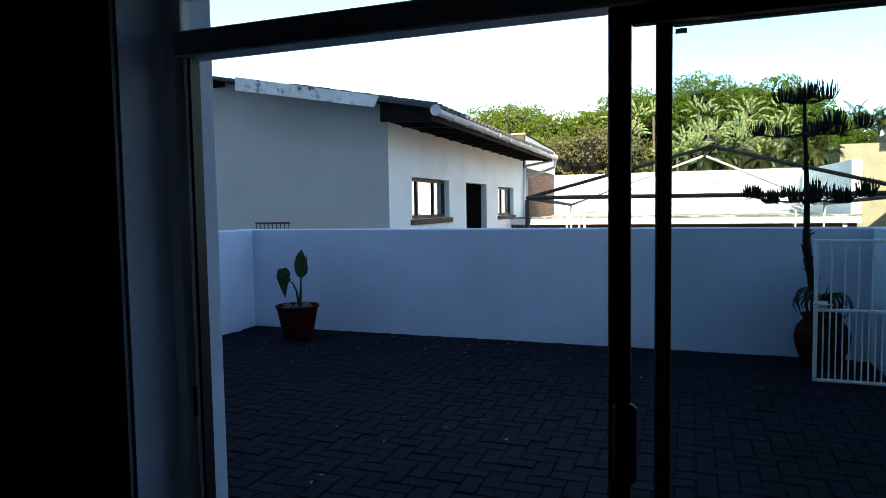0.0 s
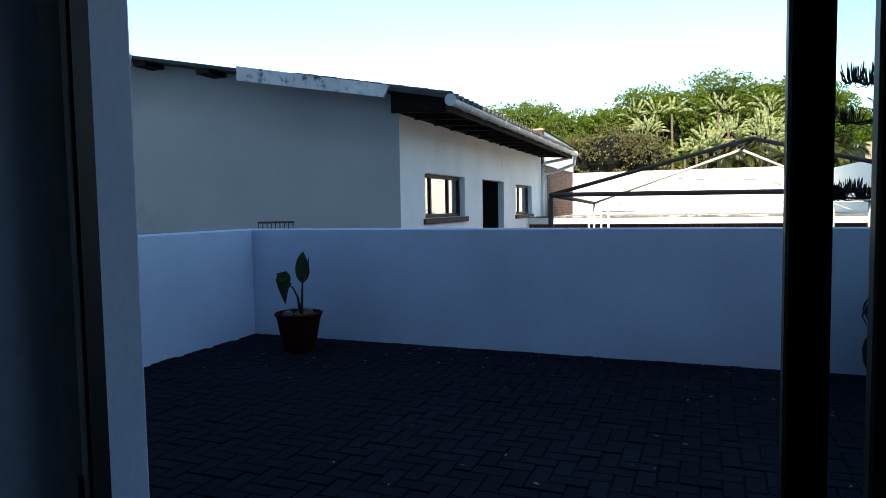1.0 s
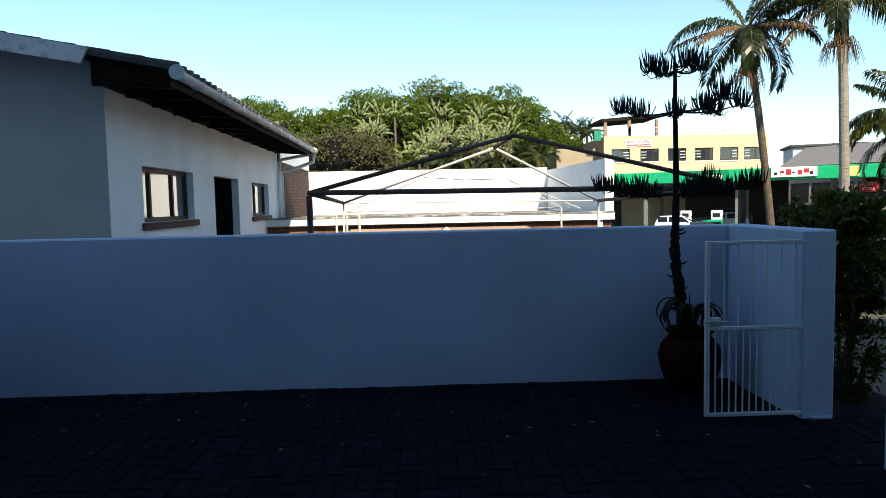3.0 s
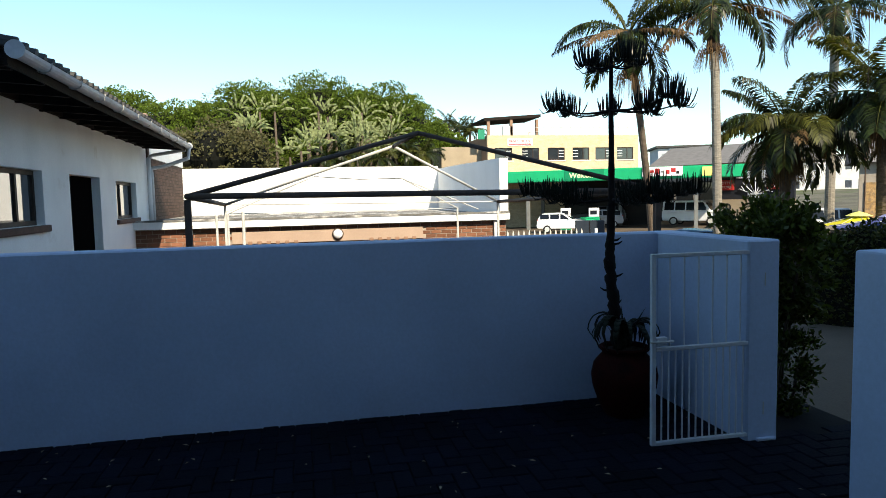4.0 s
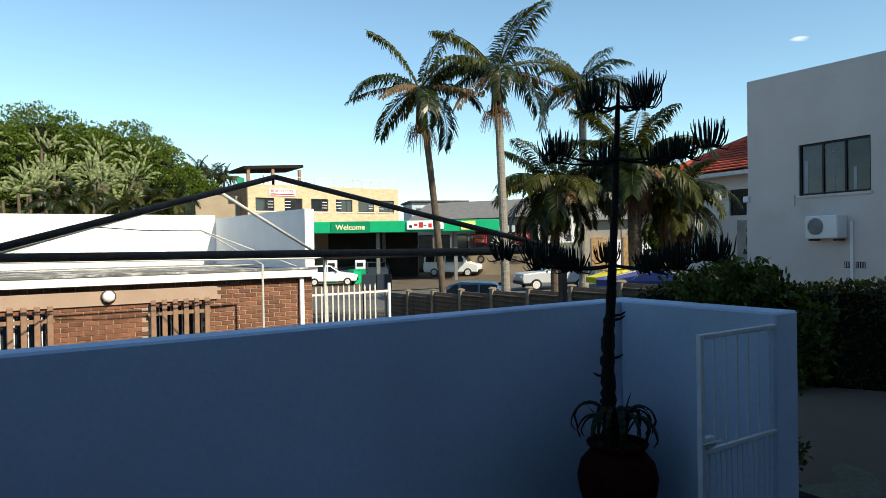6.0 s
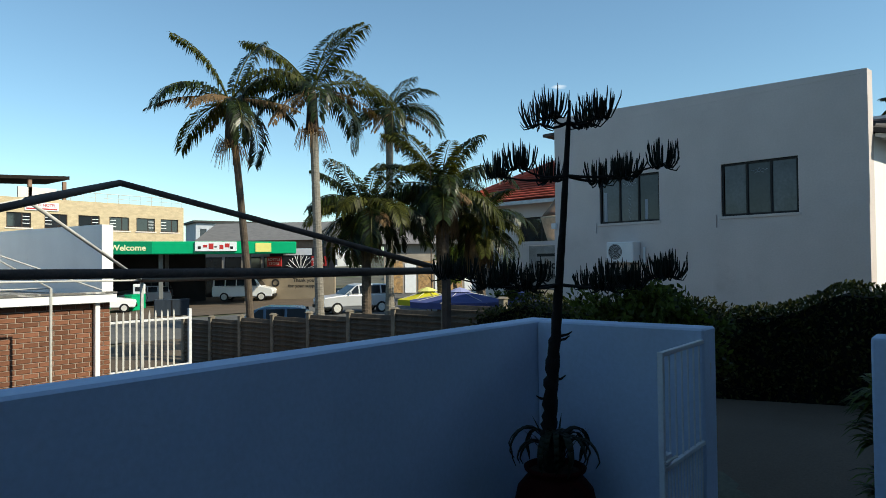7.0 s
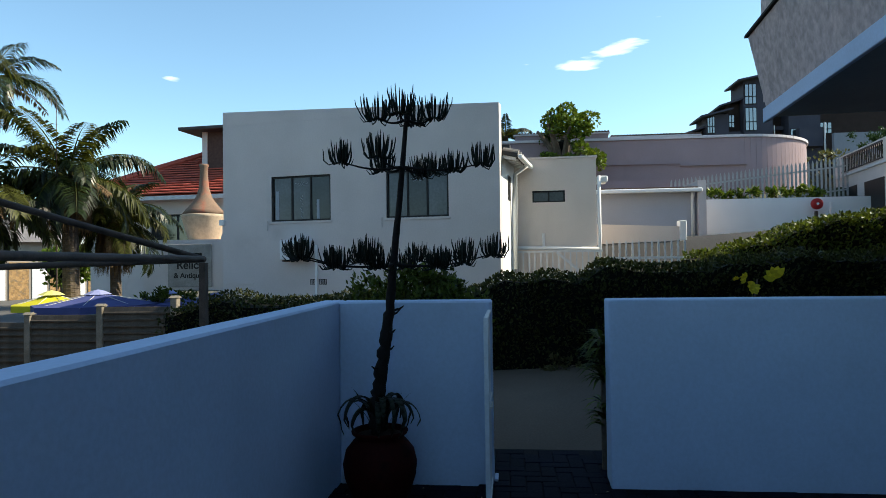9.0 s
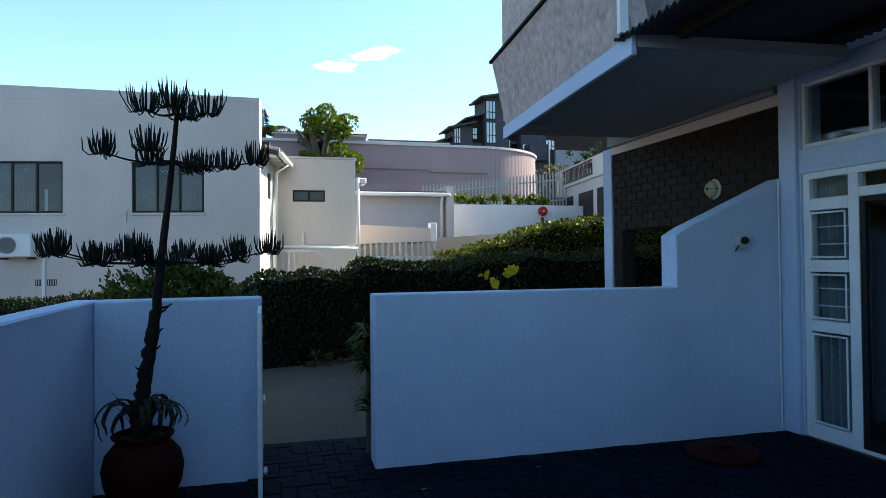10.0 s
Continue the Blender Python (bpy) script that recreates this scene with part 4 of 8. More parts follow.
# fallen leaves and crumbs
lit = M()
for i in range(130):
    x, y = R.uniform(-4.6, 1.9), R.choice([R.uniform(3.0, 7.4), R.uniform(6.2, 7.45)])
    s, a = R.uniform(0.008, 0.026), R.random() * 6.3
    dx, dy = s * math.cos(a), s * math.sin(a)
    z = 0.004
    lit.add([(x - dx, y - dy, z), (x + dy * 0.4, y - dx * 0.4, z + 0.004), (x + dx, y + dy, z + 0.002), (x - dy * 0.4, y + dx * 0.4, z + 0.006)], [(0, 1, 2, 3)])
tagged(part("fallen_leaves", lit, leaf_mat("dead_leaf", (0.3, 0.25, 0.18), 0.5, 0.1, 0.8), None, "scattered dry leaves and crumbs on the pavers"), category="leaves", kind="stuff")

# ---------- pergola frame in the yard beyond the wall ----------
perg = tagged(new("gazebo_frame"), "bare brown steel gazebo frame with a peaked top", "gazebo")
A, B, C, D, PK = (-1.66, 9.25, 1.592), (2.738, 8.89, 1.559), (2.64, 13.99, 1.44), (-1.87, 13.99, 1.49), (0.656, 10.46, 2.27)
yard_z = -1.5
for p in (A, B):
    part("leg", M().beam((p[0], p[1], yard_z), (p[0], p[1], p[2] - 0.03), 0.055, 0.055), STEEL_RUST, perg)
# rear legs and bars use a pale steel: sunlight put into their colour
for p in (C, D):
    part("leg", M().beam((p[0], p[1], yard_z), (p[0], p[1], p[2] - 0.02), 0.035, 0.035), STEEL_PALE, perg, "steel leg made pale for the sun on it")
part("leg", M().tube([(D[0] + 0.28, D[1] - 0.1, yard_z), (D[0] + 0.28, D[1] - 0.1, 1.38)], 0.025, 8), STEEL_PALE, perg, "thin leg made pale for the sun on it")
for a, b in ((A, B), (A, D), (B, C)):
    part("eave_bar", M().tube([a, b], 0.029, 10), STEEL_RUST, perg, smooth=True)
part("eave_bar", M().tube([D, C], 0.012, 8), STEEL_PALE, perg)
for p in (A, B):
    part("hip_bar", M().tube([p, PK], 0.025, 10), STEEL_RUST, perg, smooth=True)
PK_BACK = (0.604, 12.17, 2.255)
part("ridge_bar", M().tube([PK, PK_BACK], 0.025, 10), STEEL_RUST, perg, smooth=True)
for p in (D, C):
    part("hip_bar", M().tube([p, PK_BACK], 0.02, 10), STEEL_PALE, perg, "steel hip bar made pale for the sun on it", smooth=True)
# lighter pole frame behind it
before = set(bpy.data.objects)
pole = tagged(new("tent_pole_frame"), "thin pale tent pole frame by the brick wall", "tent frame")
R1, L1 = Vector((1.235, 15.76, 1.82)), Vector((-0.44, 15.76, 1.88))
for e in ((2.534, 16.63, 1.2), (2.534, 14.9, 1.2)):
    part("slope_bar", M().tube([R1, e], 0.012, 6), STEEL_PALE, pole)
for e in ((-2.12, 16.63, 1.2), (-2.12, 14.9, 1.2)):
    part("slope_bar", M().tube([L1, e], 0.012, 6), STEEL_PALE, pole)
part("ridge_wire", M().tube([R1, (0.4, 15.76, 1.815), L1], 0.008, 5), BLACK, pole)
for x in (-2.12, 2.534):
    for y in (14.9, 16.63):
        if x < 0 or y > 15:
            part("leg", M().tube([(x, y, yard_z), (x, y, 1.2)], 0.022, 8), STEEL_PALE, pole)
part("eave_bar", M().tube([(-2.12, 16.63, 1.2), (2.534, 16.63, 1.2)], 0.012, 6), STEEL_PALE, pole)

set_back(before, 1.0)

# ---------- white neighbour house with dark eaves ----------
h1 = thing("house", "white plastered house with dark open eaves and shade-grey gable", "house", pose(-3.863, 9.582, 0.05, 0, 0, 1.4), "houses")
HL = 9.5
rs = 0.187
def roof_z(x):
    return 2.985 - rs * (x + 0.05)
w1, d1, w2 = (0.92, 2.85, 1.24, 1.94), (3.95, 5.55, -1.5, 1.94), (6.63, 8.3, 1.2, 1.92)
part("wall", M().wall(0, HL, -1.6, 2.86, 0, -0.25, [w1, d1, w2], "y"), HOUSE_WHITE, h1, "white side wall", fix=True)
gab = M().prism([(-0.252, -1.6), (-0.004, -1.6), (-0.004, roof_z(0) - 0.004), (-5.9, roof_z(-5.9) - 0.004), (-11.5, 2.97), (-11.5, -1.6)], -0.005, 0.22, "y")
part("gable_wall", gab, GABLE, h1, "white stained gable wall, greyed in its colour for shade", fix=True)
part("back_wall", M().box(-11.5, HL - 0.2, -1.6, -0.253, HL, 2.8), HOUSE_WHITE, h1)
part("inner_wall", M().box(-3.2, 0.23, -1.6, -3.0, HL - 0.21, 2.6), UNLIT_SHADE, h1)
part("inner_floor", M().box(-3.0, 0.23, -1.62, -0.26, HL - 0.21, -1.5), UNLIT_SHADE, h1)
rf = M()
rf.add([(0.87, -0.42, roof_z(0.87)), (0.87, HL + 0.04, roof_z(0.87)), (-5.9, HL + 0.04, roof_z(-5.9)), (-5.9, -0.42, roof_z(-5.9)),
        (0.87, -0.42, roof_z(0.87) + 0.05), (0.87, HL + 0.04, roof_z(0.87) + 0.05), (-5.9, HL + 0.04, roof_z(-5.9) + 0.05), (-5.9, -0.42, roof_z(-5.9) + 0.05)],
       [(0, 3, 2, 1), (4, 5, 6, 7), (0, 1, 5, 4), (1, 2, 6, 5), (2, 3, 7, 6), (3, 0, 4, 7)])
roof1 = part("roof", rf, ROOF_DARK, h1, "dark low-pitched roof")
rb = M()
rb.add([(-5.9, -0.42, roof_z(-5.9)), (-5.9, HL + 0.04, roof_z(-5.9)), (-11.9, HL + 0.04, 2.9), (-11.9, -0.42, 2.9), (-5.9, -0.42, roof_z(-5.9) + .05), (-5.9, HL + 0.04, roof_z(-5.9) + .05), (-11.9, HL + 0.04, 2.95), (-11.9, -0.42, 2.95)],
       [(0, 3, 2, 1), (4, 5, 6, 7), (0, 1, 5, 4), (1, 2, 6, 5), (2, 3, 7, 6), (3, 0, 4, 7)])
part("roof_back", rb, ROOF_DARK, h1)
tl = M()
for i in range(44):
    y = -0.40 + i * (HL + 0.42) / 44
    for j in range(7):
        xa, xb = 0.89 - j * 0.34, 0.89 - (j + 1) * 0.34
        tl.tube([(xa, y + 0.11, roof_z(xa) + 0.062), (xb, y + 0.11, roof_z(xb) + 0.062)], [0.05, 0.042], 6)
part("roof_tiles", tl, ROOF_DARK, roof1, "weathered rounded roof tiles along the eave")
for i in range(13):
    y = -0.2 + i * 0.78
    part("rafter", M().prism([(0.8, roof_z(0.8) - 0.17), (0.8, roof_z(0.8) - 0.006), (-0.02, roof_z(-0.02) - 0.006), (-0.02, 2.70), (0.12, 2.70)], y - 0.03, y + 0.03, "y"), TIMBER_DARK, h1, fix=True)
# dark strip put on the wall for the shade below the eave
part("wall_plate", M().box(0.002, 0.002, 2.72, 0.05, HL - 0.002, roof_z(0.05) - 0.02), TIMBER_DARK, h1, "dark strip added along the wall top for eave shade")
part("eave_board", M().beam((0.43, -0.35, roof_z(0.43) - 0.012), (0.43, HL + 0.02, roof_z(0.43) - 0.012), 0.85, 0.015, up=(rs, 0, 1)), TIMBER_DARK, h1)
part("fascia", M().box(0.825, -0.42, roof_z(0.85) - 0.16, 0.85, HL + 0.04, roof_z(0.85) - 0.003), TIMBER_DARK, h1)
gm = M()
for i in range(9):
    a0, a1 = math.pi * i / 8, math.pi * (i + 1) / 8
    if i < 8:
        p = lambda a, r: (0.925 - r * math.cos(a), roof_z(0.85) - 0.03 - r * math.sin(a))
        (xa, za), (xb, zb) = p(a0, 0.072), p(a1, 0.072)
        gm.quad((xa, -0.46, za), (xb, -0.46, zb), (xb, HL + 0.06, zb), (xa, HL + 0.06, za))
        (xa, za), (xb, zb) = p(a0, 0.066), p(a1, 0.066)
        gm.quad((xb, -0.46, zb), (xa, -0.46, za), (xa, HL + 0.06, za), (xb, HL + 0.06, zb))
gut = part("gutter", gm, GUTTER, h1, "pale grey half-round gutter", smooth=True)
for y in (-0.46, HL + 0.06):
    part("end_cap", M().lathe([(0.002, -0.004), (0.078, -0.004), (0.078, 0.004), (0.002, 0.004)], n=20), GUTTER, gut).matrix_local = pose(0.925, y, roof_z(0.85) - 0.035, 90, 0, 0)
for i in range(11):
    y = 0.2 + i * 0.92
    part("bracket", M().tube([(0.85, y, roof_z(0.85) - 0.02), (0.88, y, roof_z(0.85) - 0.10), (0.925, y, roof_z(0.85) - 0.112), (0.98, y, roof_z(0.85) - 0.09), (1.0, y, roof_z(0.85) - 0.02)], 0.008, 5), STEEL_PALE, gut)
part("downpipe", M().tube([(0.92, HL + 0.02, roof_z(0.85) - 0.09), (0.90, HL + 0.02, 2.50), (0.35, HL + 0.2, 2.33), (0.09, HL + 0.12, 2.28), (0.08, HL + 0.12, 2.1), (0.08, HL + 0.12, 0.95)], 0.045, 10), GUTTER, h1, smooth=True)
# barge board along the gable, two pieces still in place
bx0, bx1 = -0.02, -2.35
bb = M().prism([(bx0, roof_z(bx0) - 0.10), (bx0 + 0.08, roof_z(bx0 + 0.08) + 0.07), (bx1, roof_z(bx1) + 0.075), (bx1, roof_z(bx1) - 0.13)], -0.46, -0.425, "y")
part("barge_board", bb, BARGE, h1, "white barge board blackened with mould", fix=True)
bb = M().prism([(-4.35, roof_z(-4.35) - 0.12), (-4.3, roof_z(-4.3) + 0.06), (-5.9, roof_z(-5.9) + 0.07), (-5.9, roof_z(-5.9) - 0.13)], -0.46, -0.425, "y")
part("barge_board", bb, BARGE, h1, "white barge board blackened with mould", fix=True)
for xb in (-3.0, -4.2):
    part("purlin_end", M().box(xb - 0.12, -0.40, roof_z(xb) - 0.09, xb + 0.12, 0.0, roof_z(xb) - 0.02), TIMBER_DARK, h1)
part("eave_closer", M().prism([(0.02, roof_z(0.02) - 0.2), (0.82, roof_z(0.82) - 0.16), (0.82, roof_z(0.82) - 0.01), (0.02, roof_z(0.02) - 0.01)], -0.3, -0.27, "y"), TIMBER_DARK, h1, fix=True)
for k in range(5):
    part("eave_slat", M().beam((0.06, -0.31, roof_z(0.06) - 0.03 - k * 0.032), (0.8, -0.31, roof_z(0.8) - 0.03 - k * 0.025), 0.015, 0.018), TIMBER_DARK, h1)


def casement(parent, y0, y1, z0, z1, splits, material=WINDOW_WOOD, sill=True):
    """A timber window set in a wall that runs along local y."""
    w = part("window", M().box(-0.16, y0, z0, -0.10, y0 + 0.06, z1).box(-0.16, y1 - 0.06, z0, -0.10, y1, z1).box(-0.16, y0 + 0.06, z1 - 0.06, -0.10, y1 - 0.06, z1).box(-0.16, y0 + 0.06, z0, -0.10, y1 - 0.06, z0 + 0.06), material, parent, "dark brown timber window")
    for s in splits:
        part("mullion", M().box(-0.158, s - 0.03, z0 + 0.06, -0.102, s + 0.03, z1 - 0.06), material, w)
    edges = [y0 + 0.06] + [v for s in splits for v in (s - 0.03, s + 0.03)] + [y1 - 0.06]
    for a, b in zip(edges[::2], edges[1::2]):
        part("pane", M().box(-0.132, a, z0 + 0.06, -0.126, b, z1 - 0.06), PANE_MIRROR, w)
    if sill:
        part("sill", M().cbox(-0.10, y0 - 0.08, z0 - 0.09, 0.05, y1 + 0.08, z0 - 0.002, 0.008), BRICK_SILL, w, fix=True)
    return w


PANE_MIRROR = mat("reflecting_window_pane", (0.05, 0.055, 0.06), 0.02, 0.1, 2, 0, 20, spec=1.0)
PANE_MIRROR.node_tree.nodes["Principled BSDF"].inputs["IOR"].default_value = 2.2
BRICK_SILL = mat("brown_sill_brick", (0.09, 0.05, 0.04), 0.8, 0.2, 10, 0.3, 50)
casement(h1, w1[0], w1[1], w1[2], w1[3], [1.42, 2.25])
casement(h1, w2[0], w2[1], w2[2], w2[3], [7.35])
part("door", M().box(-0.2, d1[0] + 0.005, -1.5, -0.13, d1[1] - 0.005, d1[3] - 0.005), mat("black_brown_door", (0.004, 0.0035, 0.0035), 0.95, 0.2, 6, 0.2, 40, spec=0.0), h1, "nearly black door set in the wall")
# brick return wall at the far end
ret = part("return_wall", M().box(-0.25, HL + 0.02, -1.5, 0.0, 14.75, 2.53), MORTAR_DARK, h1, "dark brick end wall above the flat roof")
rb = M()
for r in range(18):
    for c in range(24):
        y0 = HL + 0.03 + c * 0.225 - (0.11 if r % 2 else 0)
        y1 = min(y0 + 0.212, 14.74)
        y0 = max(y0, HL + 0.03)
        if y1 - y0 > 0.03:
            rb.box(0.001, y0, 1.0 + r * 0.085, 0.013, y1, 1.073 + r * 0.085)
part("bricks", rb, mat("dark_return_bricks", (0.085, 0.048, 0.036), 0.8, 0.2, 9, 0.3, 60, island=0.3), ret)
part("upstand", M().prism([(HL + 0.24, 2.535), (14.78, 2.535), (14.78, 3.36), (HL + 0.24, 3.46)], -0.28, 0.03, "x"), HOUSE_WHITE, h1, "white plaster upstand over the brick", fix=True)
part("coping", M().prism([(HL + 0.2, 3.463), (14.8, 3.363), (14.8, 3.40), (HL + 0.2, 3.50)], -0.32, 0.06, "x"), TIMBER_DARK, h1, "dark coping strip", fix=True)
part("brick_end", M().cbox(-0.32, HL + 0.02, 2.535, 0.035, HL + 0.235, 3.45, 0.01), BRICK_SILL, h1, "brick end of the upstand", fix=True)
part("brick_cap", M().cbox(-0.35, HL + 0.0, 3.453, 0.06, HL + 0.19, 3.51, 0.01), PINK_BAND, h1, "pale cap", fix=True)
part("downpipe", M().tube([(0.07, HL - 0.12, 1.02), (0.07, HL - 0.12, 2.5)], 0.045, 10), FRAME_WHITE, h1, "white downpipe", smooth=True)
part("swan_neck", M().tube([(0.07, HL - 0.12, 2.49), (0.14, HL - 0.1, 2.56), (0.85, HL + 0.03, roof_z(0.87) - 0.12)], 0.04, 10), GUTTER, h1, "grey slanting gutter pipe", smooth=True)
# small rail on the ground beside the gable
rail = tagged(new("steel_rail"), "low grey steel rail by the gable wall", "railing")
part("top_bar", M().tube([(-5.86, 9.0, 1.28), (-5.25, 9.0, 1.285)], 0.015, 8), STEEL_RUST, rail)
for i in range(9):
    x = -5.85 + i * 0.073
    part("baluster", M().tube([(x, 9.0, -1.5), (x, 9.0, 1.28)], 0.007, 6), STEEL_RUST, rail)

# ---------- low brick building with flat roof ----------
before = set(bpy.data.objects)
bb1 = tagged(new("brick_building"), "low red-brown brick building with flat roof and white parapet", "building", "buildings")
BY, BX0, BX1 = 17.6, -4.2, 3.90
wins = [(-1.85, -0.85, -0.45, 0.42), (0.72, 1.72, -0.45, 0.42)]
bwall = part("wall", M().wall(BX0, BX1, -1.7, 0.85, BY + 0.012, BY + 0.25, wins, "x"), MORTAR, bb1, "brick front wall", fix=True)
part("side_wall", M().box(BX1 - 0.25, BY + 0.252, -1.7, BX1, 25, 0.85), BRICK_FAR, bb1)
part("inner_dark", M().box(-2.2, BY + 0.9, -1.7, 2.2, BY + 1.0, 0.8), UNLIT_SHADE, bb1)
part("plaster_band", M().cbox(-2.16, BY - 0.035, 0.475, 1.95, BY + 0.0115, 0.73, 0.006), PINK_BAND, bb1, "pinkish plaster band over the windows", fix=True)
part("fascia", M().box(BX0, BY - 0.16, 0.84, BX1 + 0.05, BY - 0.12, 0.99), BRIGHT_WHITE, bb1, "white fascia board")
# dark board added for the shadow line beneath the fascia
part("gutter_shadow_board", M().box(BX0, BY - 0.12, 0.852, BX1 + 0.02, BY + 0.2, 0.875), TIMBER_DARK, bb1)
part("roof", M().box(BX0, BY - 0.11, 0.9, BX1 - 0.02, 25.2, 0.97), ROOF_SLAB, bb1, "weathered felt roof")
part("roof_lip", M().box(BX0, BY - 0.18, 0.995, BX1 + 0.05, BY - 0.06, 1.03), ROOF_SLAB, bb1)
sw = M().prism([(BY + 0.05, 0.85), (BY + 0.05, 2.25), (21.5, 2.3), (25.0, 2.33), (25.0, 0.85)], BX1 - 0.12, BX1 + 0.08, "x")
part("parapet_side", sw, BRIGHT_WHITE, bb1, "white side parapet", fix=True)
part("parapet_back", M().box(-6.5, 24.75, 0.9, BX1 - 0.125, 24.97, 2.42), BRIGHT_WHITE, bb1, "white back parapet")
part("downpipe", M().cbox(BX1 - 0.3, BY - 0.09, -1.6, BX1 - 0.21, BY - 0.01, 0.85, 0.01), BRIGHT_WHITE, bb1, "white square downpipe", fix=True)
for k, (a, b, c, d) in enumerate(wins):
    wn_ = part("window", M().box(a, BY + 0.1, c, b, BY + 0.14, c + 0.05).box(a, BY + 0.1, d - 0.05, b, BY + 0.14, d).box(a, BY + 0.1, c + 0.05, a + 0.05, BY + 0.14, d - 0.05).box(b - 0.05, BY + 0.1, c + 0.05, b, BY + 0.14, d - 0.05), FRAME_WHITE, bb1, "white barred window")
    part("pane", M().box(a + 0.05, BY + 0.118, c + 0.05, b - 0.05, BY + 0.122, d - 0.05), PANE_DARK, wn_)
    for i in range(9):
        x = a + 0.1 + i * 0.1
        part("bar", M().box(x - 0.008, BY + 0.085, c + 0.05, x + 0.008, BY + 0.098, d - 0.05), FRAME_WHITE, wn_)
    scr = part("slat_screen", M().box(a - 0.02, BY - 0.09, -0.38, b + 0.08, BY - 0.06, -0.30), BROWN_WOOD, bb1, "brown wooden slat screen")
    part("rail", M().box(a - 0.02, BY - 0.09, 0.24, b + 0.08, BY - 0.06, 0.31), BROWN_WOOD, scr)
    for i in range(6):
        x = a + 0.02 + i * 0.19
        part("slat", M().cbox(x, BY - 0.12, -0.6, x + 0.09, BY - 0.092, 0.53, 0.008), BROWN_WOOD, scr, fix=True)
lampw = thing("wall_lamp", "round white bulkhead lamp on the brick building", "wall lamp", pose(0.06, BY - 0.037, 0.64, 90, 0, 0), "round wall lamps")
part("backplate", M().lathe([(0.12, 0.0), (0.125, 0.02), (0.11, 0.04)], n=24), STEEL_RUST, lampw, smooth=True)
part("glass_cover", M().lathe([(0.105, 0.041), (0.1, 0.07), (0.07, 0.1), (0.01, 0.115)], n=24), FRAME_WHITE, lampw, smooth=True)

# ---------- palisade gate and precast fence ----------
pg = tagged(new("palisade_gate"), "white steel palisade gate across the yard entrance", "gate")
gx0, gx1, gy = BX1 + 0.3, 8.45, 22.6
for z in (-0.05, -1.35):
    part("rail", M().box(gx0, gy - 0.02, z - 0.03, gx1, gy + 0.02, z + 0.03), STEEL_WHITE, pg)
pk = M().prism([(-0.024, -1.6), (0.024, -1.6), (0.024, 0.14), (0.0, 0.22), (-0.024, 0.14)], -0.006, 0.006, "y")
for i in range(22):
    o = part("pale", pk, STEEL_PALE, pg)
    o.location = (gx0 + 0.08 + i * 0.175, gy - 0.028, 0)
for x in (gx0, gx1):
    part("post", M().box(x - 0.04, gy - 0.04, -1.7, x + 0.04, gy + 0.04, 0.2), STEEL_WHITE, pg)

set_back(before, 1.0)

fence = tagged(new("precast_fence"), "weathered grey precast concrete slat fence with posts", "fence")
fys = [12.75 + i * 1.5 for i in range(9)]
FXX = 9.56
def ftop(y):
    return lay(y, [12.7, 14.27, 15.77, 17.2, 18.7, 20.25, 23.25, 24.75], [0.86, 0.71, 0.55, 0.44, 0.35, 0.24, 0.06, 0.0])
for i, y in enumerate(fys):
    t = ftop(y)
    part("post", M().cbox(FXX - 0.09, y - 0.065, t - 2.0, FXX + 0.07, y + 0.065, t + 0.04, 0.012).prism([(FXX - 0.11, t + 0.041), (FXX + 0.09, t + 0.041), (FXX - 0.01, t + 0.085)], y - 0.085, y + 0.085, "y"), CONCRETE_POST, fence, "pale concrete post with a pointed cap", fix=True)
    if i + 1 < len(fys):
        y1, z1 = fys[i + 1], ftop((y + fys[i + 1]) / 2) - 0.06
        slat = M().prism([(FXX - 0.075, 0.0), (FXX + 0.022, 0.0), (FXX + 0.02, 0.132), (FXX - 0.03, 0.132), (FXX - 0.062, 0.045), (FXX - 0.078, 0.03)], y + 0.068, y1 - 0.068, "y")
        for k in range(14):
            o = part("slat", slat, CONCRETE_FENCE, fence)
            o.location = (R.uniform(-0.008, 0.008), 0, z1 - 0.128 * (k + 1) + R.uniform(-0.004, 0.004))

# ---------- grey flat-fronted house beyond the hedge ----------
h2 = thing("house", "grey plastered flat-roofed house with two dark-framed windows", "house", pose(11.107, 6.54, 0.009, 0, 0, -9.27) @ Matrix.Scale(1.096, 4), "houses")
W1, W2 = (3.46, 4.79, 2.25, 3.18), (1.0, 2.27, 2.25, 3.17)
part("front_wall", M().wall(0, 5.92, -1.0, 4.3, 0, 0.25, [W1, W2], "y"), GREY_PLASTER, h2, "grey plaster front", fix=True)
part("parapet", M().prism([(0, 4.302), (5.92, 4.302), (5.92, 4.60), (0, 4.37)], 0, 0.25, "x"), GREY_PLASTER, h2, fix=True)
band = [(0.0, -1.0), (5.93, -1.0), (5.93, 2.27), (4.87, 2.27), (4.87, 2.06), (3.38, 2.06), (3.38, 2.28), (2.36, 2.28), (2.36, 2.06), (0.62, 2.06), (0.62, 2.31), (0.0, 2.31)]
part("plinth_band", M().prism(band, -0.028, -0.001, "x"), GREY_PLASTER, h2, "slightly proud lower plaster, stepping down under the windows", fix=True)
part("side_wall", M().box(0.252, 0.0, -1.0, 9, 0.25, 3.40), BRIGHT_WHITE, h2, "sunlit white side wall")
part("north_wall", M().box(0.252, 5.67, -1.0, 9, 5.92, 4.4), GREY_PLASTER, h2)
part("roof", M().prism([(-0.3, 3.36), (3.0, 4.14), (5.66, 4.14), (5.66, 4.2), (3.0, 4.2), (-0.3, 3.43)], 0.252, 9, "x"), ROOF_DARK, h2, fix=True)
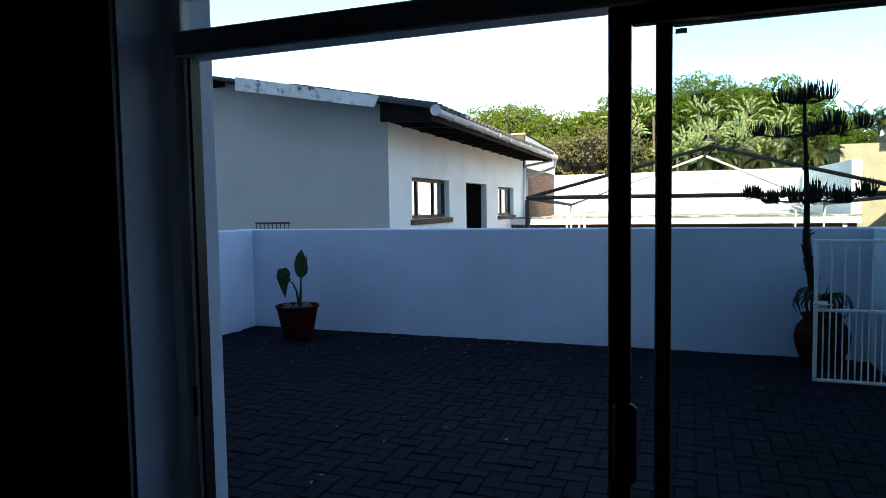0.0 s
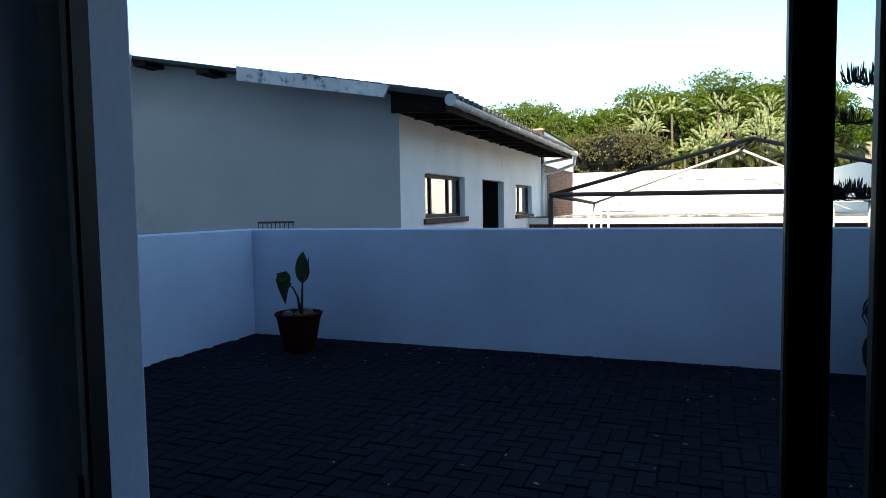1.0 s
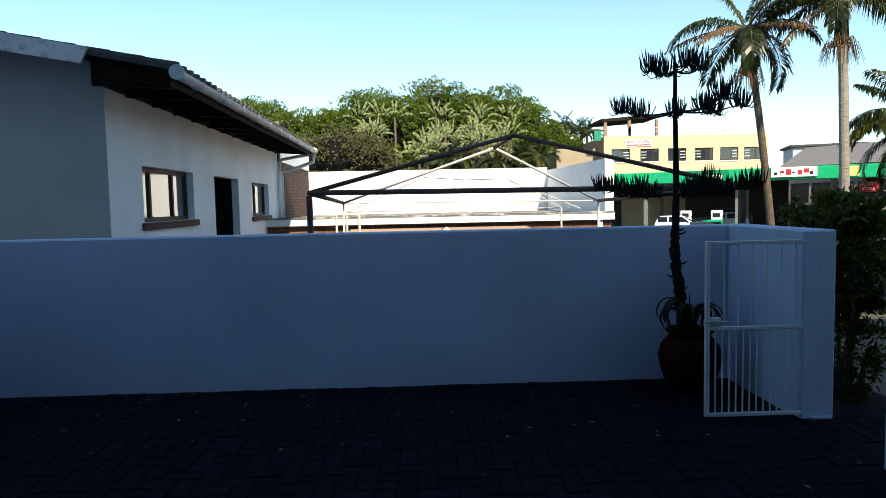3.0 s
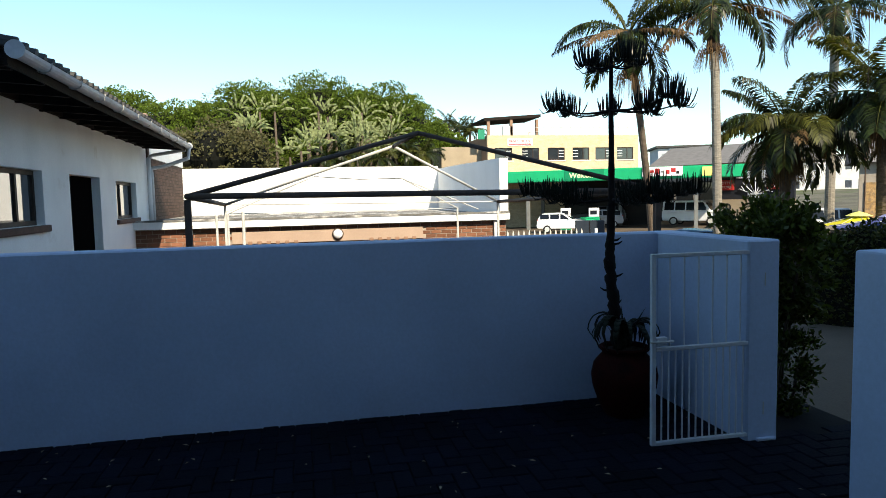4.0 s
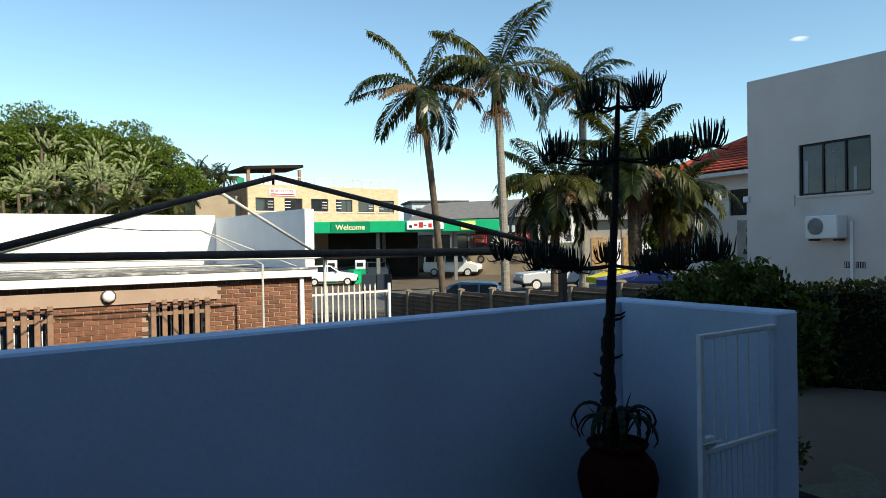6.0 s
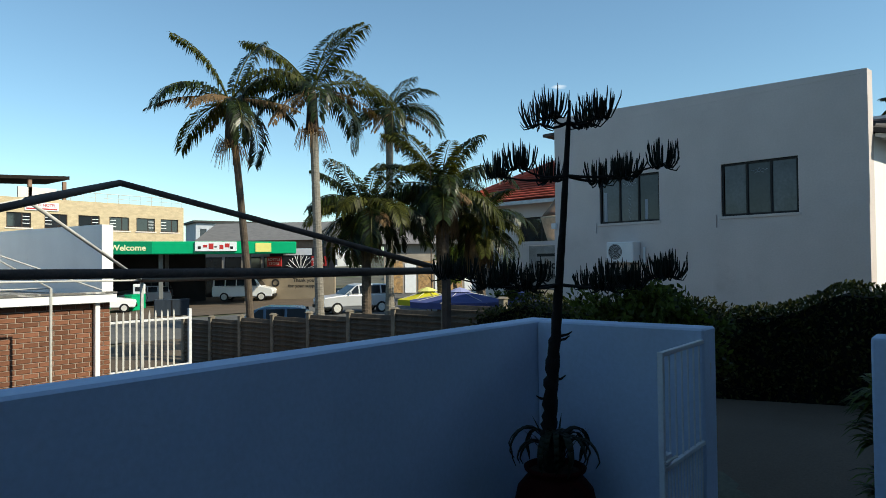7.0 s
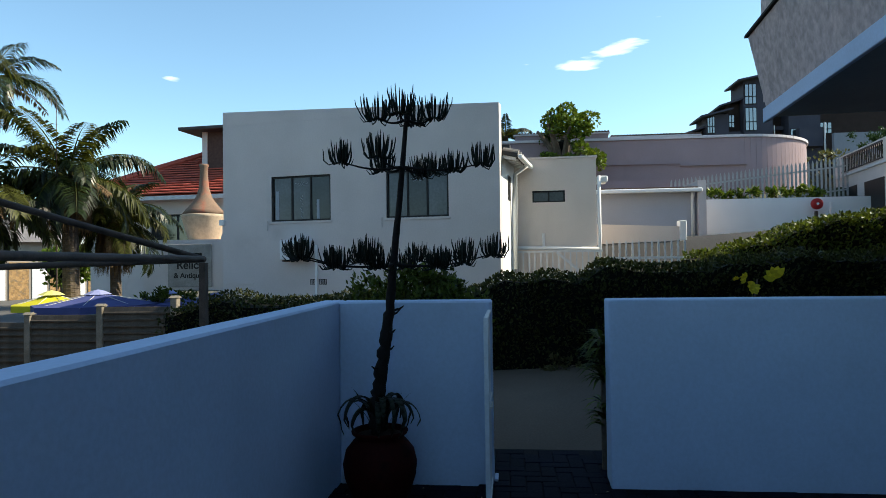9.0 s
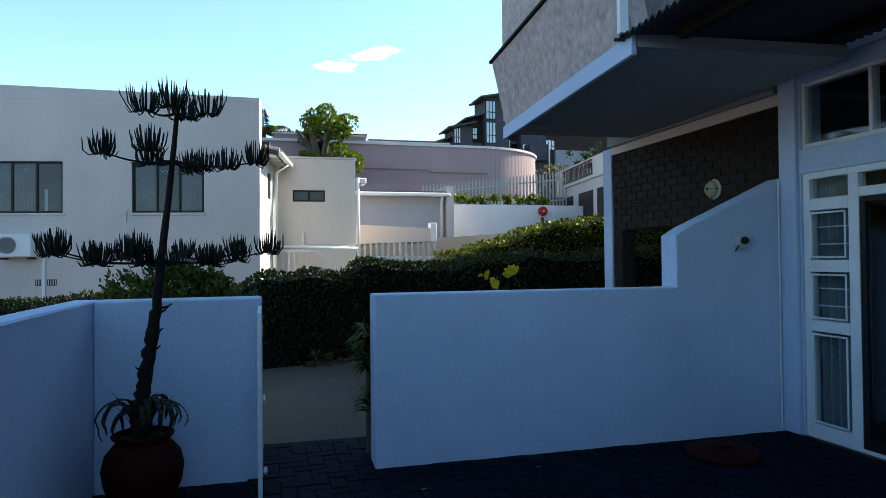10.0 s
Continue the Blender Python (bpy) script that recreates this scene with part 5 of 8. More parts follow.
part("inner_wall", M().box(2.8, 0.26, 1.0, 3.0, 5.66, 4.05), UNLIT_SHADE, h2)
part("inner_floor", M().box(0.26, 0.26, 1.6, 2.8, 5.66, 1.7), UNLIT_SHADE, h2)
PALE_TILE = mat("pale_weathered_tile", (0.34, 0.31, 0.28), 0.85, 0.25, 4, 0.3, 40)
side_roof = part("side_roof", M().prism([(-0.004, 3.52), (-0.3, 3.45), (-0.3, 3.435), (-0.004, 3.505)], 0.255, 3.5, "x"), PALE_TILE, h2, "tiled roof edge on the side", fix=True)
for k in range(11):
    part("tile", M().tube([(0.32 + k * 0.3, -0.32, 3.46), (0.32 + k * 0.3, -0.02, 3.53)], [0.05, 0.042], 6), PALE_TILE, side_roof)
    part("rafter_tail", M().beam((0.34 + k * 0.3, -0.26, 3.33), (0.34 + k * 0.3, -0.004, 3.39), 0.05, 0.06), BRIGHT_WHITE, side_roof)
part("gutter", M().cbox(0.26, -0.4, 3.32, 3.5, -0.305, 3.41, 0.02), BRIGHT_WHITE, h2, "white gutter", fix=True)
part("downpipe", M().tube([(1.25, -0.35, 3.33), (1.25, -0.1, 3.15), (1.25, -0.08, 1.2)], 0.045, 10), BRIGHT_WHITE, h2, smooth=True)
part("side_window", M().box(0.9, -0.012, 2.6, 1.2, 0.0, 3.1), FRAME_DARK, h2)


def dark_window(parent, y0, y1, z0, z1, tones, x=0.0):
    n = len(tones)
    f = 0.035
    m = M().box(x + 0.03, y0, z0, x + 0.09, y0 + f, z1).box(x + 0.03, y1 - f, z0, x + 0.09, y1, z1).box(x + 0.03, y0 + f, z0, x + 0.09, y1 - f, z0 + f).box(x + 0.03, y0 + f, z1 - f, x + 0.09, y1 - f, z1)
    w = part("window", m, FRAME_DARK, parent, "black aluminium window")
    st_ = (y1 - y0 - 2 * f) / n
    for i in range(n):
        a = y0 + f + i * st_
        part("pane", M().box(x + 0.055, a + 0.012, z0 + f, x + 0.06, a + st_ - 0.012, z1 - f), tones[i], w)
        if i:
            part("mullion", M().box(x + 0.032, a - 0.018, z0 + f, x + 0.088, a + 0.018, z1 - f), FRAME_DARK, w)
    part("sill", M().cbox(x - 0.022, y0 - 0.03, z0 - 0.05, x + 0.03, y1 + 0.03, z0 - 0.002, 0.004), GREY_PLASTER, w, fix=True)
    return w


PANE_SKY = mat("house_window_pane", (0.05, 0.06, 0.075), 0.03, 0.25, 1.5, 0, 20, spec=0.35)
PANE_SKY.node_tree.nodes["Principled BSDF"].inputs["IOR"].default_value = 1.4
# opaque panes: dim room, curtains and sky reflection are put into their colour
def toned_pane(name, col):
    return mat(name, col, 0.05, 0.18, 2.5, 0.0, 20, spec=0.3)


ROOM_DIM, PANE_BLUE, NET = toned_pane("dim_room_pane", (0.035, 0.042, 0.055)), toned_pane("curtain_sky_pane", (0.075, 0.085, 0.105)), mat("pale_net_curtain", (0.3, 0.33, 0.38), 0.9, 0.05, 3, 0.0, 40)
win1, win2 = dark_window(h2, *W1, (ROOM_DIM, PANE_BLUE, PANE_BLUE)), dark_window(h2, *W2, (PANE_BLUE, ROOM_DIM, PANE_BLUE))
# pale net at the sides of one window, etched motifs on both
part("net_curtain", M().box(0.0515, W1[1] - 0.15, W1[2] + 0.04, 0.0535, W1[1] - 0.08, W1[3] - 0.3), NET, win1, "pale net curtain")
part("net_curtain", M().box(0.0515, W1[0] + 0.27, W1[2] + 0.04, 0.0535, W1[0] + 0.33, W1[3] - 0.5), NET, win1, "pale net curtain")
for win, y_, z_ in ((win1, W1[0] + 0.665, W1[3] - 0.17), (win2, W2[0] + 0.635, W2[3] - 0.17)):
    motif = M()
    for q in (-1, 1):
        motif.tube([(0.052, y_, z_ - 0.03), (0.052, y_ + q * 0.05, z_ + 0.03), (0.052, y_ + q * 0.1, z_), (0.052, y_ + q * 0.14, z_ + 0.02)], 0.005, 5)
        motif.tube([(0.052, y_, z_ + 0.05), (0.052, y_ + q * 0.03, z_ - 0.02), (0.052, y_ + q * 0.08, z_ - 0.04)], 0.004, 5)
    part("etched_motif", motif, NET, win, "pale etched scroll on the glass")
etch = M()
for k in range(9):
    etch.tube([(0.052, W1[0] + 0.655 + 0.02 * math.sin(k * 2.3), W1[2] + 0.06 + k * 0.055), (0.052, W1[0] + 0.675 - 0.02 * math.sin(k * 1.7), W1[2] + 0.095 + k * 0.055)], 0.006, 5)
part("etched_stem", etch, NET, win1, "pale etched stem on the glass")
part("plaster_line", M().box(-0.044, 5.2, 0.968, -0.0285, 5.9, 0.992), GREY_PLASTER, h2)
ac = part("air_conditioner", M().cbox(-0.30, 3.85, 1.46, -0.03, 4.45, 1.86, 0.015), FRAME_WHITE, h2, "white split air conditioner unit", fix=True)
part("fan_grille", M().lathe([(0.15, 0), (0.15, 0.006), (0.01, 0.006)], n=28), BLACK, ac).matrix_local = pose(-0.302, 4.25, 1.67, 0, -90, 0)
for i in range(5):
    part("grille_ring", M().tube([(-0.312, 4.25 + (0.03 + 0.027 * i) * math.cos(t * 0.3142), 1.67 + (0.03 + 0.027 * i) * math.sin(t * 0.3142)) for t in range(21)], 0.004, 4), FRAME_WHITE, ac)
for yb_ in (3.9, 4.36):
    part("bracket", M().box(-0.28, yb_, 1.42, -0.02, yb_ + 0.04, 1.455), STEEL_RUST, ac)
part("conduit", M().box(-0.06, 3.74, 0.4, -0.0285, 3.79, 1.75), FRAME_WHITE, h2)
for k in range(2):
    v = part("air_brick", M().box(-0.036, 3.55 + k * 0.2, 0.95, -0.0285, 3.71 + k * 0.2, 1.06), FRAME_DARK, h2)
    for i in range(4):
        part("slot", M().box(-0.04, 3.56 + k * 0.2 + i * 0.04, 0.96, -0.0365, 3.575 + k * 0.2 + i * 0.04, 1.05), GREY_PLASTER, v)
part("junction_box", M().cbox(-0.08, 5.86, 2.2, -0.02, 5.98, 2.32, 0.006), FRAME_WHITE, h2, fix=True)

# ---------- planting ----------
def leaf_quad(m, p, d, s, w):
    """One small pointed leaf at p, along d, s long and w wide."""
    sd = d.cross(Vector((R.uniform(-1, 1), R.uniform(-1, 1), R.uniform(-1, 1))))
    if sd.length < 1e-3:
        return
    sd = sd.normalized() * w * 0.5
    m.add([p, p + d * s * 0.5 + sd, p + d * s, p + d * s * 0.5 - sd], [(0, 1, 2, 3)])


def rand_dir(up=0.0):
    v = Vector((R.gauss(0, 1), R.gauss(0, 1), R.gauss(0, 1) + up))
    return v.normalized()


def bumps(x, y):
    """Uneven top of a clipped hedge."""
    return 0.05 * math.sin(y * 3.1) + 0.03 * math.sin(y * 7.7 + x) + 0.11 * noise.noise((x, y * 1.7, 0.3)) + 0.06 * noise.noise((x, y * 5.1, 4.3))


def hedge(name, label, line, width, n, size, material, base_drop=1.6):
    """A clipped hedge: line of (x, y, top height), leaves on its faces over a core coloured as inner shade."""
    h = tagged(new(name), label, "hedge", "hedges")
    core, lm = M(), M()
    nn = len(line)
    ys_ = [p[1] for p in line][::-1]
    zs_ = [p[2] for p in line][::-1]
    x = line[0][0]
    w = width / 2 - 0.07
    steps = int((ys_[-1] - ys_[0]) / 0.2)
    cuts = [ys_[-1] - (ys_[-1] - ys_[0]) * i / steps for i in range(steps + 1)]
    rows_ = [(y, float(np.interp(y, ys_, zs_)) + bumps(x, y) - 0.07) for y in cuts]
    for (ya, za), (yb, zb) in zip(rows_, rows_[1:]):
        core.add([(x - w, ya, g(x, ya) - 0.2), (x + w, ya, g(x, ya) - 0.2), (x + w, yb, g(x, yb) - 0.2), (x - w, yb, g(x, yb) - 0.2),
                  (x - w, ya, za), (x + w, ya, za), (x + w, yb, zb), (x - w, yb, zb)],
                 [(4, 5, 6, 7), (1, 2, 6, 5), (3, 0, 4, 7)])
    part("inside", core, FOLIAGE_SHADE, h)
    total = sum(math.hypot(b[0] - a[0], b[1] - a[1]) for a, b in zip(line, line[1:]))
    for a, b in zip(line, line[1:]):
        k = int(n * math.hypot(b[0] - a[0], b[1] - a[1]) / total)
        for _ in range(k):
            t = R.random()
            x, y, z = (a[j] + (b[j] - a[j]) * t for j in range(3))
            z += bumps(x, y)
            base = g(x, y)
            u = R.random()
            bulge = 0.05 * math.sin(y * 5 + 1) + 0.05 * noise.noise((x * 2, y * 2, z * 2))
            if u < 0.55:
                q = Vector((x - width / 2 - bulge + R.uniform(-0.05, 0.05), y, base + (z - base) * R.random() ** 0.8))
                d = (Vector((-0.8, 0, 0.5)) + rand_dir() * 0.9).normalized()
            elif u < 0.88:
                q = Vector((x + R.uniform(-0.5, 0.5) * width, y, z + R.uniform(-0.08, 0.05)))
                d = (Vector((0, 0, 0.8)) + rand_dir() * 0.9).normalized()
            else:
                q = Vector((x + width / 2 + R.uniform(-0.05, 0.05), y, base + (z - base) * R.uniform(0.4, 1)))
                d = (Vector((0.8, 0, 0.5)) + rand_dir() * 0.9).normalized()
            leaf_quad(lm, q, d, size * R.uniform(0.7, 1.3), size * 0.6)
    part("leaves", lm, material, h)
    return h


hedge("hedge", "long clipped dark green hedge along the driveway", [(7.3, 11.45, 0.86), (7.3, 10.6, 0.97), (7.3, 8.2, 0.98), (7.3, 7.0, 1.07), (7.3, 6.15, 1.25), (7.3, 5.07, 1.37), (7.3, 4.1, 1.38), (7.3, 3.85, 1.47), (7.3, 2.5, 1.49), (7.3, 0.5, 1.56), (7.3, -3, 1.85)], 1.15, 30000, 0.06, HEDGE_LEAF)
before = set(bpy.data.objects)
hedge("hedge", "sunlit leafy green hedge higher up the slope", [(10.3, 3.0, 1.42), (10.3, 2.2, 1.6), (10.3, 1.6, 1.82), (10.3, 0.7, 2.0), (10.3, -0.5, 2.18), (10.3, -2.5, 2.5)], 1.2, 9000, 0.085, BUSH_LEAF)
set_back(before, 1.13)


def shrub(name, label, centre, radii, n, size, material, stems=5, core=True):
    t = tagged(new(name), label, "shrub", "shrubs")
    cx, cy, cz = centre
    gz = g(cx, cy)
    for i in range(stems):
        a = i * 2.399
        e = Vector((cx + 0.5 * radii[0] * math.cos(a), cy + 0.5 * radii[1] * math.sin(a), cz))
        part("stem", M().tube([(cx + 0.05 * math.cos(a), cy + 0.05 * math.sin(a), gz - 0.05), Vector((cx, cy, gz)).lerp(e, 0.5) + rand_dir() * 0.04, e], [0.022, 0.016, 0.008], 6), BARK, t)
    m = M()
    clumps = [Vector((cx + radii[0] * d.x * q, cy + radii[1] * d.y * q, cz + radii[2] * d.z * q)) for d, q in ((rand_dir(0.2), R.uniform(0.45, 1.0)) for _ in range(max(10, n // 60)))]
    for _ in range(n):
        c = R.choice(clumps)
        p = c + rand_dir() * R.random() * 0.2 * max(radii)
        if p.z > gz:
            leaf_quad(m, p, (rand_dir(0.4) + (p - Vector(centre)).normalized() * 0.6).normalized(), size * R.uniform(0.6, 1.3), size * 0.5)
    part("leaves", m, material, t)
    return t


shrub("shrub", "leafy green shrub behind the terrace corner by the gate", (2.58, 7.08, 1.05), (0.38, 0.55, 0.48), 8000, 0.055, BUSH_LEAF, 7)
shrub("shrub", "low leafy shrub at the driveway edge", (2.62, 6.98, 0.3), (0.24, 0.28, 0.42), 2600, 0.045, BUSH_LEAF)
shrub("shrub", "broad light green plants at the foot of the hedge", (6.5, 9.05, 0.0), (0.3, 0.6, 0.35), 900, 0.13, TREE_LEAF)
shrub("shrub", "small dry plant at the foot of the hedge", (6.6, 5.6, 0.08), (0.2, 0.35, 0.12), 260, 0.07, TREE_LEAF_B)
before = set(bpy.data.objects)
shrub("shrub", "low garden plants beside the road", (13.9, 15.0, 0.35), (0.7, 0.9, 0.4), 1400, 0.12, BUSH_LEAF)
set_back(before, 1.12)


def spiky(cx, cy, z0, z1, n, L):
    t = tagged(new("dracaena_plant"), "spiky strap-leaved plant beside the gate opening", "plant", "strap-leaved plants")
    part("stem", M().tube([(cx, cy, g(cx, cy) - 0.02), (cx + 0.03, cy, (z0 + z1) / 2), (cx, cy + 0.02, z1)], [0.025, 0.02, 0.015], 7), BARK, t)
    m = M()
    for i in range(n):
        z = R.uniform(z0, z1)
        a = R.random() * 6.28
        l_ = L * R.uniform(0.7, 1.1)
        b = Vector((cx, cy, z))
        leaf_blade(m, b, b + Vector((math.cos(a) * l_ * 0.5, math.sin(a) * l_ * 0.5, l_ * 0.45)), b + Vector((math.cos(a) * l_, math.sin(a) * l_, l_ * R.uniform(-0.25, 0.45))), 0.017, 0.3, 4)
    part("leaves", m, BUSH_LEAF, t)


spiky(2.33, 5.69, 0.62, 0.95, 150, 0.2)
spiky(2.35, 5.68, 0.28, 0.46, 60, 0.18)
yp = tagged(new("yellow_shrub"), "slender shrub with bright yellow sunlit leaves", "shrub")
part("stem", M().tube([(4.3, 4.05, g(4.3, 4.05)), (4.28, 4.02, 0.7), (4.2, 3.95, 1.3)], [0.02, 0.015, 0.008], 6), BARK, yp)
for dx, dy, dz, s, turn in ((-0.03, -0.16, 1.30, 0.13, 0.4), (0.0, 0.02, 1.24, 0.09, 2.2), (0.02, 0.10, 1.30, 0.07, 1.2), (0.0, 0.05, 1.22, 0.07, 4.0), (0.02, 0.2, 1.29, 0.04, 0.2)):
    b = Vector((4.2 + dx, 3.95 + dy, dz))
    m = M()
    for k in range(5):
        a = turn + k * 0.5 - 1
        leaf_blade(m, b, b + Vector((-0.02, math.sin(a) * s * 0.5, math.cos(a) * s * 0.6)), b + Vector((-0.03, math.sin(a) * s, math.cos(a) * s)), s * 0.3, 0.2, 5, (1, 0.2, 0))
    part("leaf", m, YELLOW_LEAF, yp)


# ---------- palms ----------
def palm(x, y, top, lean, trunk_r, n_fronds, L, label, seed, dry=0, bark=None, skirt=False, shaft=True):
    fall = 1.55 if skirt else 1.45
    rr = random.Random(seed)
    t = tagged(new("palm_tree"), label, "palm tree", "palms")
    z0 = gt(x, y) - 0.1
    bx, by = x - lean[0], y - lean[1]
    pts = [Vector((bx + lean[0] * u ** 1.4, by + lean[1] * u ** 1.4, z0 + (top - z0) * u)) for u in [i / 24 for i in range(25)]]
    rad_ = [trunk_r * (1.25 - 0.35 * min(1, i / 5) - 0.15 * i / 24) * (1.0 + 0.035 * (i % 2)) for i in range(25)]
    rings = M().tube(pts, rad_, 12)
    for i in range(3, 46):
        u = i / 46
        p = Vector((bx + lean[0] * u ** 1.4, by + lean[1] * u ** 1.4, z0 + (top - z0) * u))
        r0 = float(np.interp(u * 24, range(25), rad_))
        rings.tube([p - Vector((0, 0, 0.012)), p, p + Vector((0, 0, 0.012))], [r0 * 1.0, r0 * 1.05, r0 * 1.0], 12, cap=False)
    part("trunk", rings, bark or BARK_GREY, t, "ringed trunk")
    c = Vector((x, y, top))
    if shaft:
        part("crownshaft", M().tube([c - Vector((0, 0, 1.25)), c - Vector((0, 0, 1.1)), c - Vector((0, 0, 0.6)), c - Vector((0, 0, 0.2)), c + Vector((0, 0, 0.15))], [trunk_r * 0.98, trunk_r * 1.3, trunk_r * 1.1, trunk_r * 0.95, trunk_r * 0.5], 10), PALM_SHAFT, t, "brown crownshaft", smooth=True)
        part("leaf_boot", M().tube([c - Vector((0.05, 0.1, 1.0)), c - Vector((0.1, 0.2, 0.86)), c - Vector((0.12, 0.26, 0.72)), c - Vector((0.11, 0.22, 0.62))], [0.04, 0.1, 0.085, 0.02], 8), PALM_SHAFT, t, "old brown leaf boot", smooth=True)
        fl = M()
        for i in range(90):
            a = rr.random() * 6.28
            o = c - Vector((0, 0, 1.2 + rr.uniform(-0.12, 0.12))) + Vector((math.cos(a), math.sin(a), 0)) * trunk_r
            l_, r_ = rr.uniform(0.25, 0.6), rr.uniform(0.15, 0.42)
            fl.tube([o, o + Vector((math.cos(a) * r_ * 0.6, math.sin(a) * r_ * 0.6, rr.uniform(-0.05, 0.16))), o + Vector((math.cos(a) * r_, math.sin(a) * r_, -l_))], [0.011, 0.008, 0.004], 4)
        part("flower_spray", fl, PALM_DRY, t, "hanging dry flower strands")
    for i in range(n_fronds + dry):
        is_dry = i >= n_fronds
        a = i * 2.399 + rr.uniform(-0.3, 0.3)
        k = i / max(1, n_fronds - 1)
        # young fronds stand up, old ones lie out and hang; each bends over along its length
        start = (1.3 - fall * k ** 0.7 + rr.uniform(-0.25, 0.25)) if not is_dry else rr.uniform(-0.7, 0.1)
        bend = rr.uniform(1.1, 2.3) * (0.45 + 0.55 * min(1.0, k * 2.5)) if not is_dry else rr.uniform(0.3, 0.9)
        l_ = L * rr.uniform(0.8, 1.1) * (0.85 if is_dry else 1)
        path, p, twist = [], c + Vector((math.cos(a) * 0.06, math.sin(a) * 0.06, 0.1 if shaft else 0.0)), rr.uniform(-0.25, 0.25)
        for q in range(13):
            path.append(p)
            t_ = q / 12
            e_, az_ = start - bend * t_ ** 1.4, a + twist * t_
            p = p + Vector((math.cos(az_) * math.cos(e_), math.sin(az_) * math.cos(e_), math.sin(e_))) * (l_ / 12)
        # some fronds, at random, get the leaf colour painted as sunlit
        tone = PALM_DRY if is_dry else PALM_SUNLIT if rr.random() < 0.3 else PALM_LEAF
        fr = part("frond", M().tube(path, [0.034 - 0.0026 * q for q in range(13)], 5), PALM_SUNLIT if not is_dry else PALM_DRY, t)
        m = M()
        nl = 72
        hang = rr.uniform(0.9, 2.2) + (0.5 if is_dry else 0.0)
        for j in range(nl):
            u = (0.1 + 0.9 * j / nl) * 12
            q = min(11, int(u))
            p = path[q].lerp(path[q + 1], u - q)
            d = (path[q + 1] - path[q]).normalized()
            sd = d.cross(Vector((0, 0, 1)))
            sd = sd.normalized() if sd.length > 0.15 else Vector((-math.sin(a), math.cos(a), 0))
            up = sd.cross(d)
            ll = l_ * (0.32 if not is_dry else 0.2) * (0.35 + 0.65 * math.sin(math.pi * min(1.0, 0.2 + 0.78 * u / 12))) * rr.uniform(0.7, 1.15)
            for q in (-1, 1):
                if is_dry and rr.random() < 0.3:
                    continue
                drop_ = hang * rr.uniform(0.6, 1.3)
                o1 = (sd * q * 0.8 + d * 0.45 + up * 0.2 - Vector((0, 0, 0.25 * drop_))).normalized()
                e1 = p + o1 * ll * 0.5
                e2 = e1 + (o1 * 0.9 + d * 0.15 - Vector((0, 0, drop_))).normalized() * ll * 0.5
                w = o1.cross(up)
                w = (w.normalized() if w.length > 1e-3 else d) * (0.016 + 0.004 * L) * rr.uniform(0.6, 1.2) * (1.15 if skirt else 1.0)
                m.add([p, e1 + w, e2, e1 - w], [(0, 1, 2, 3)])
        part("frond_blade", m, tone, fr)
    if skirt:
        sk = M()
        for i in range(700):
            a = rr.random() * 6.28
            z = c.z - rr.random() * 0.3
            l_ = rr.uniform(0.6, 1.6)
            o = Vector((x + math.cos(a) * trunk_r * 1.1, y + math.sin(a) * trunk_r * 1.1, z))
            e = o + Vector((math.cos(a) * rr.uniform(0.05, 0.4), math.sin(a) * rr.uniform(0.05, 0.4), -l_))
            sk.tube([o, o.lerp(e, 0.5) + Vector((math.cos(a) * 0.1, math.sin(a) * 0.1, 0.05)), e], [0.012, 0.01, 0.004], 3, cap=False)
        part("dry_skirt", sk, PALM_DRY, t, "hanging skirt of dry strands")
    return t


palm(8.85, 21.2, 6.15, (-1.55, -1.2), 0.125, 9, 2.5, "tall slender palm with feathery drooping fronds behind the fence", 1, 4, BARK)
palm(11.05, 20.35, 6.75, (-0.1, 0.2), 0.15, 11, 2.8, "tall pale-trunked palm with full feathery crown", 2, 3)
palm(19.1, 24.7, 8.2, (0.1, 0.0), 0.2, 11, 2.9, "palm with ragged crown and dry flower strands", 3, 3)
palm(14.6, 21.7, 3.4, (0.1, 0.1), 0.2, 26, 2.7, "shorter bushy palm with dense arching fronds", 4, 4, BARK, True)
palm(16.5, 19.85, 4.2, (0.0, 0.1), 0.28, 26, 2.8, "stout palm with a hanging dry skirt", 5, 4, BARK, True)
palm(18.4, 19.6, 3.0, (0.0, 0.1), 0.2, 24, 2.4, "low bushy palm near the umbrellas", 6, 4, BARK, True)

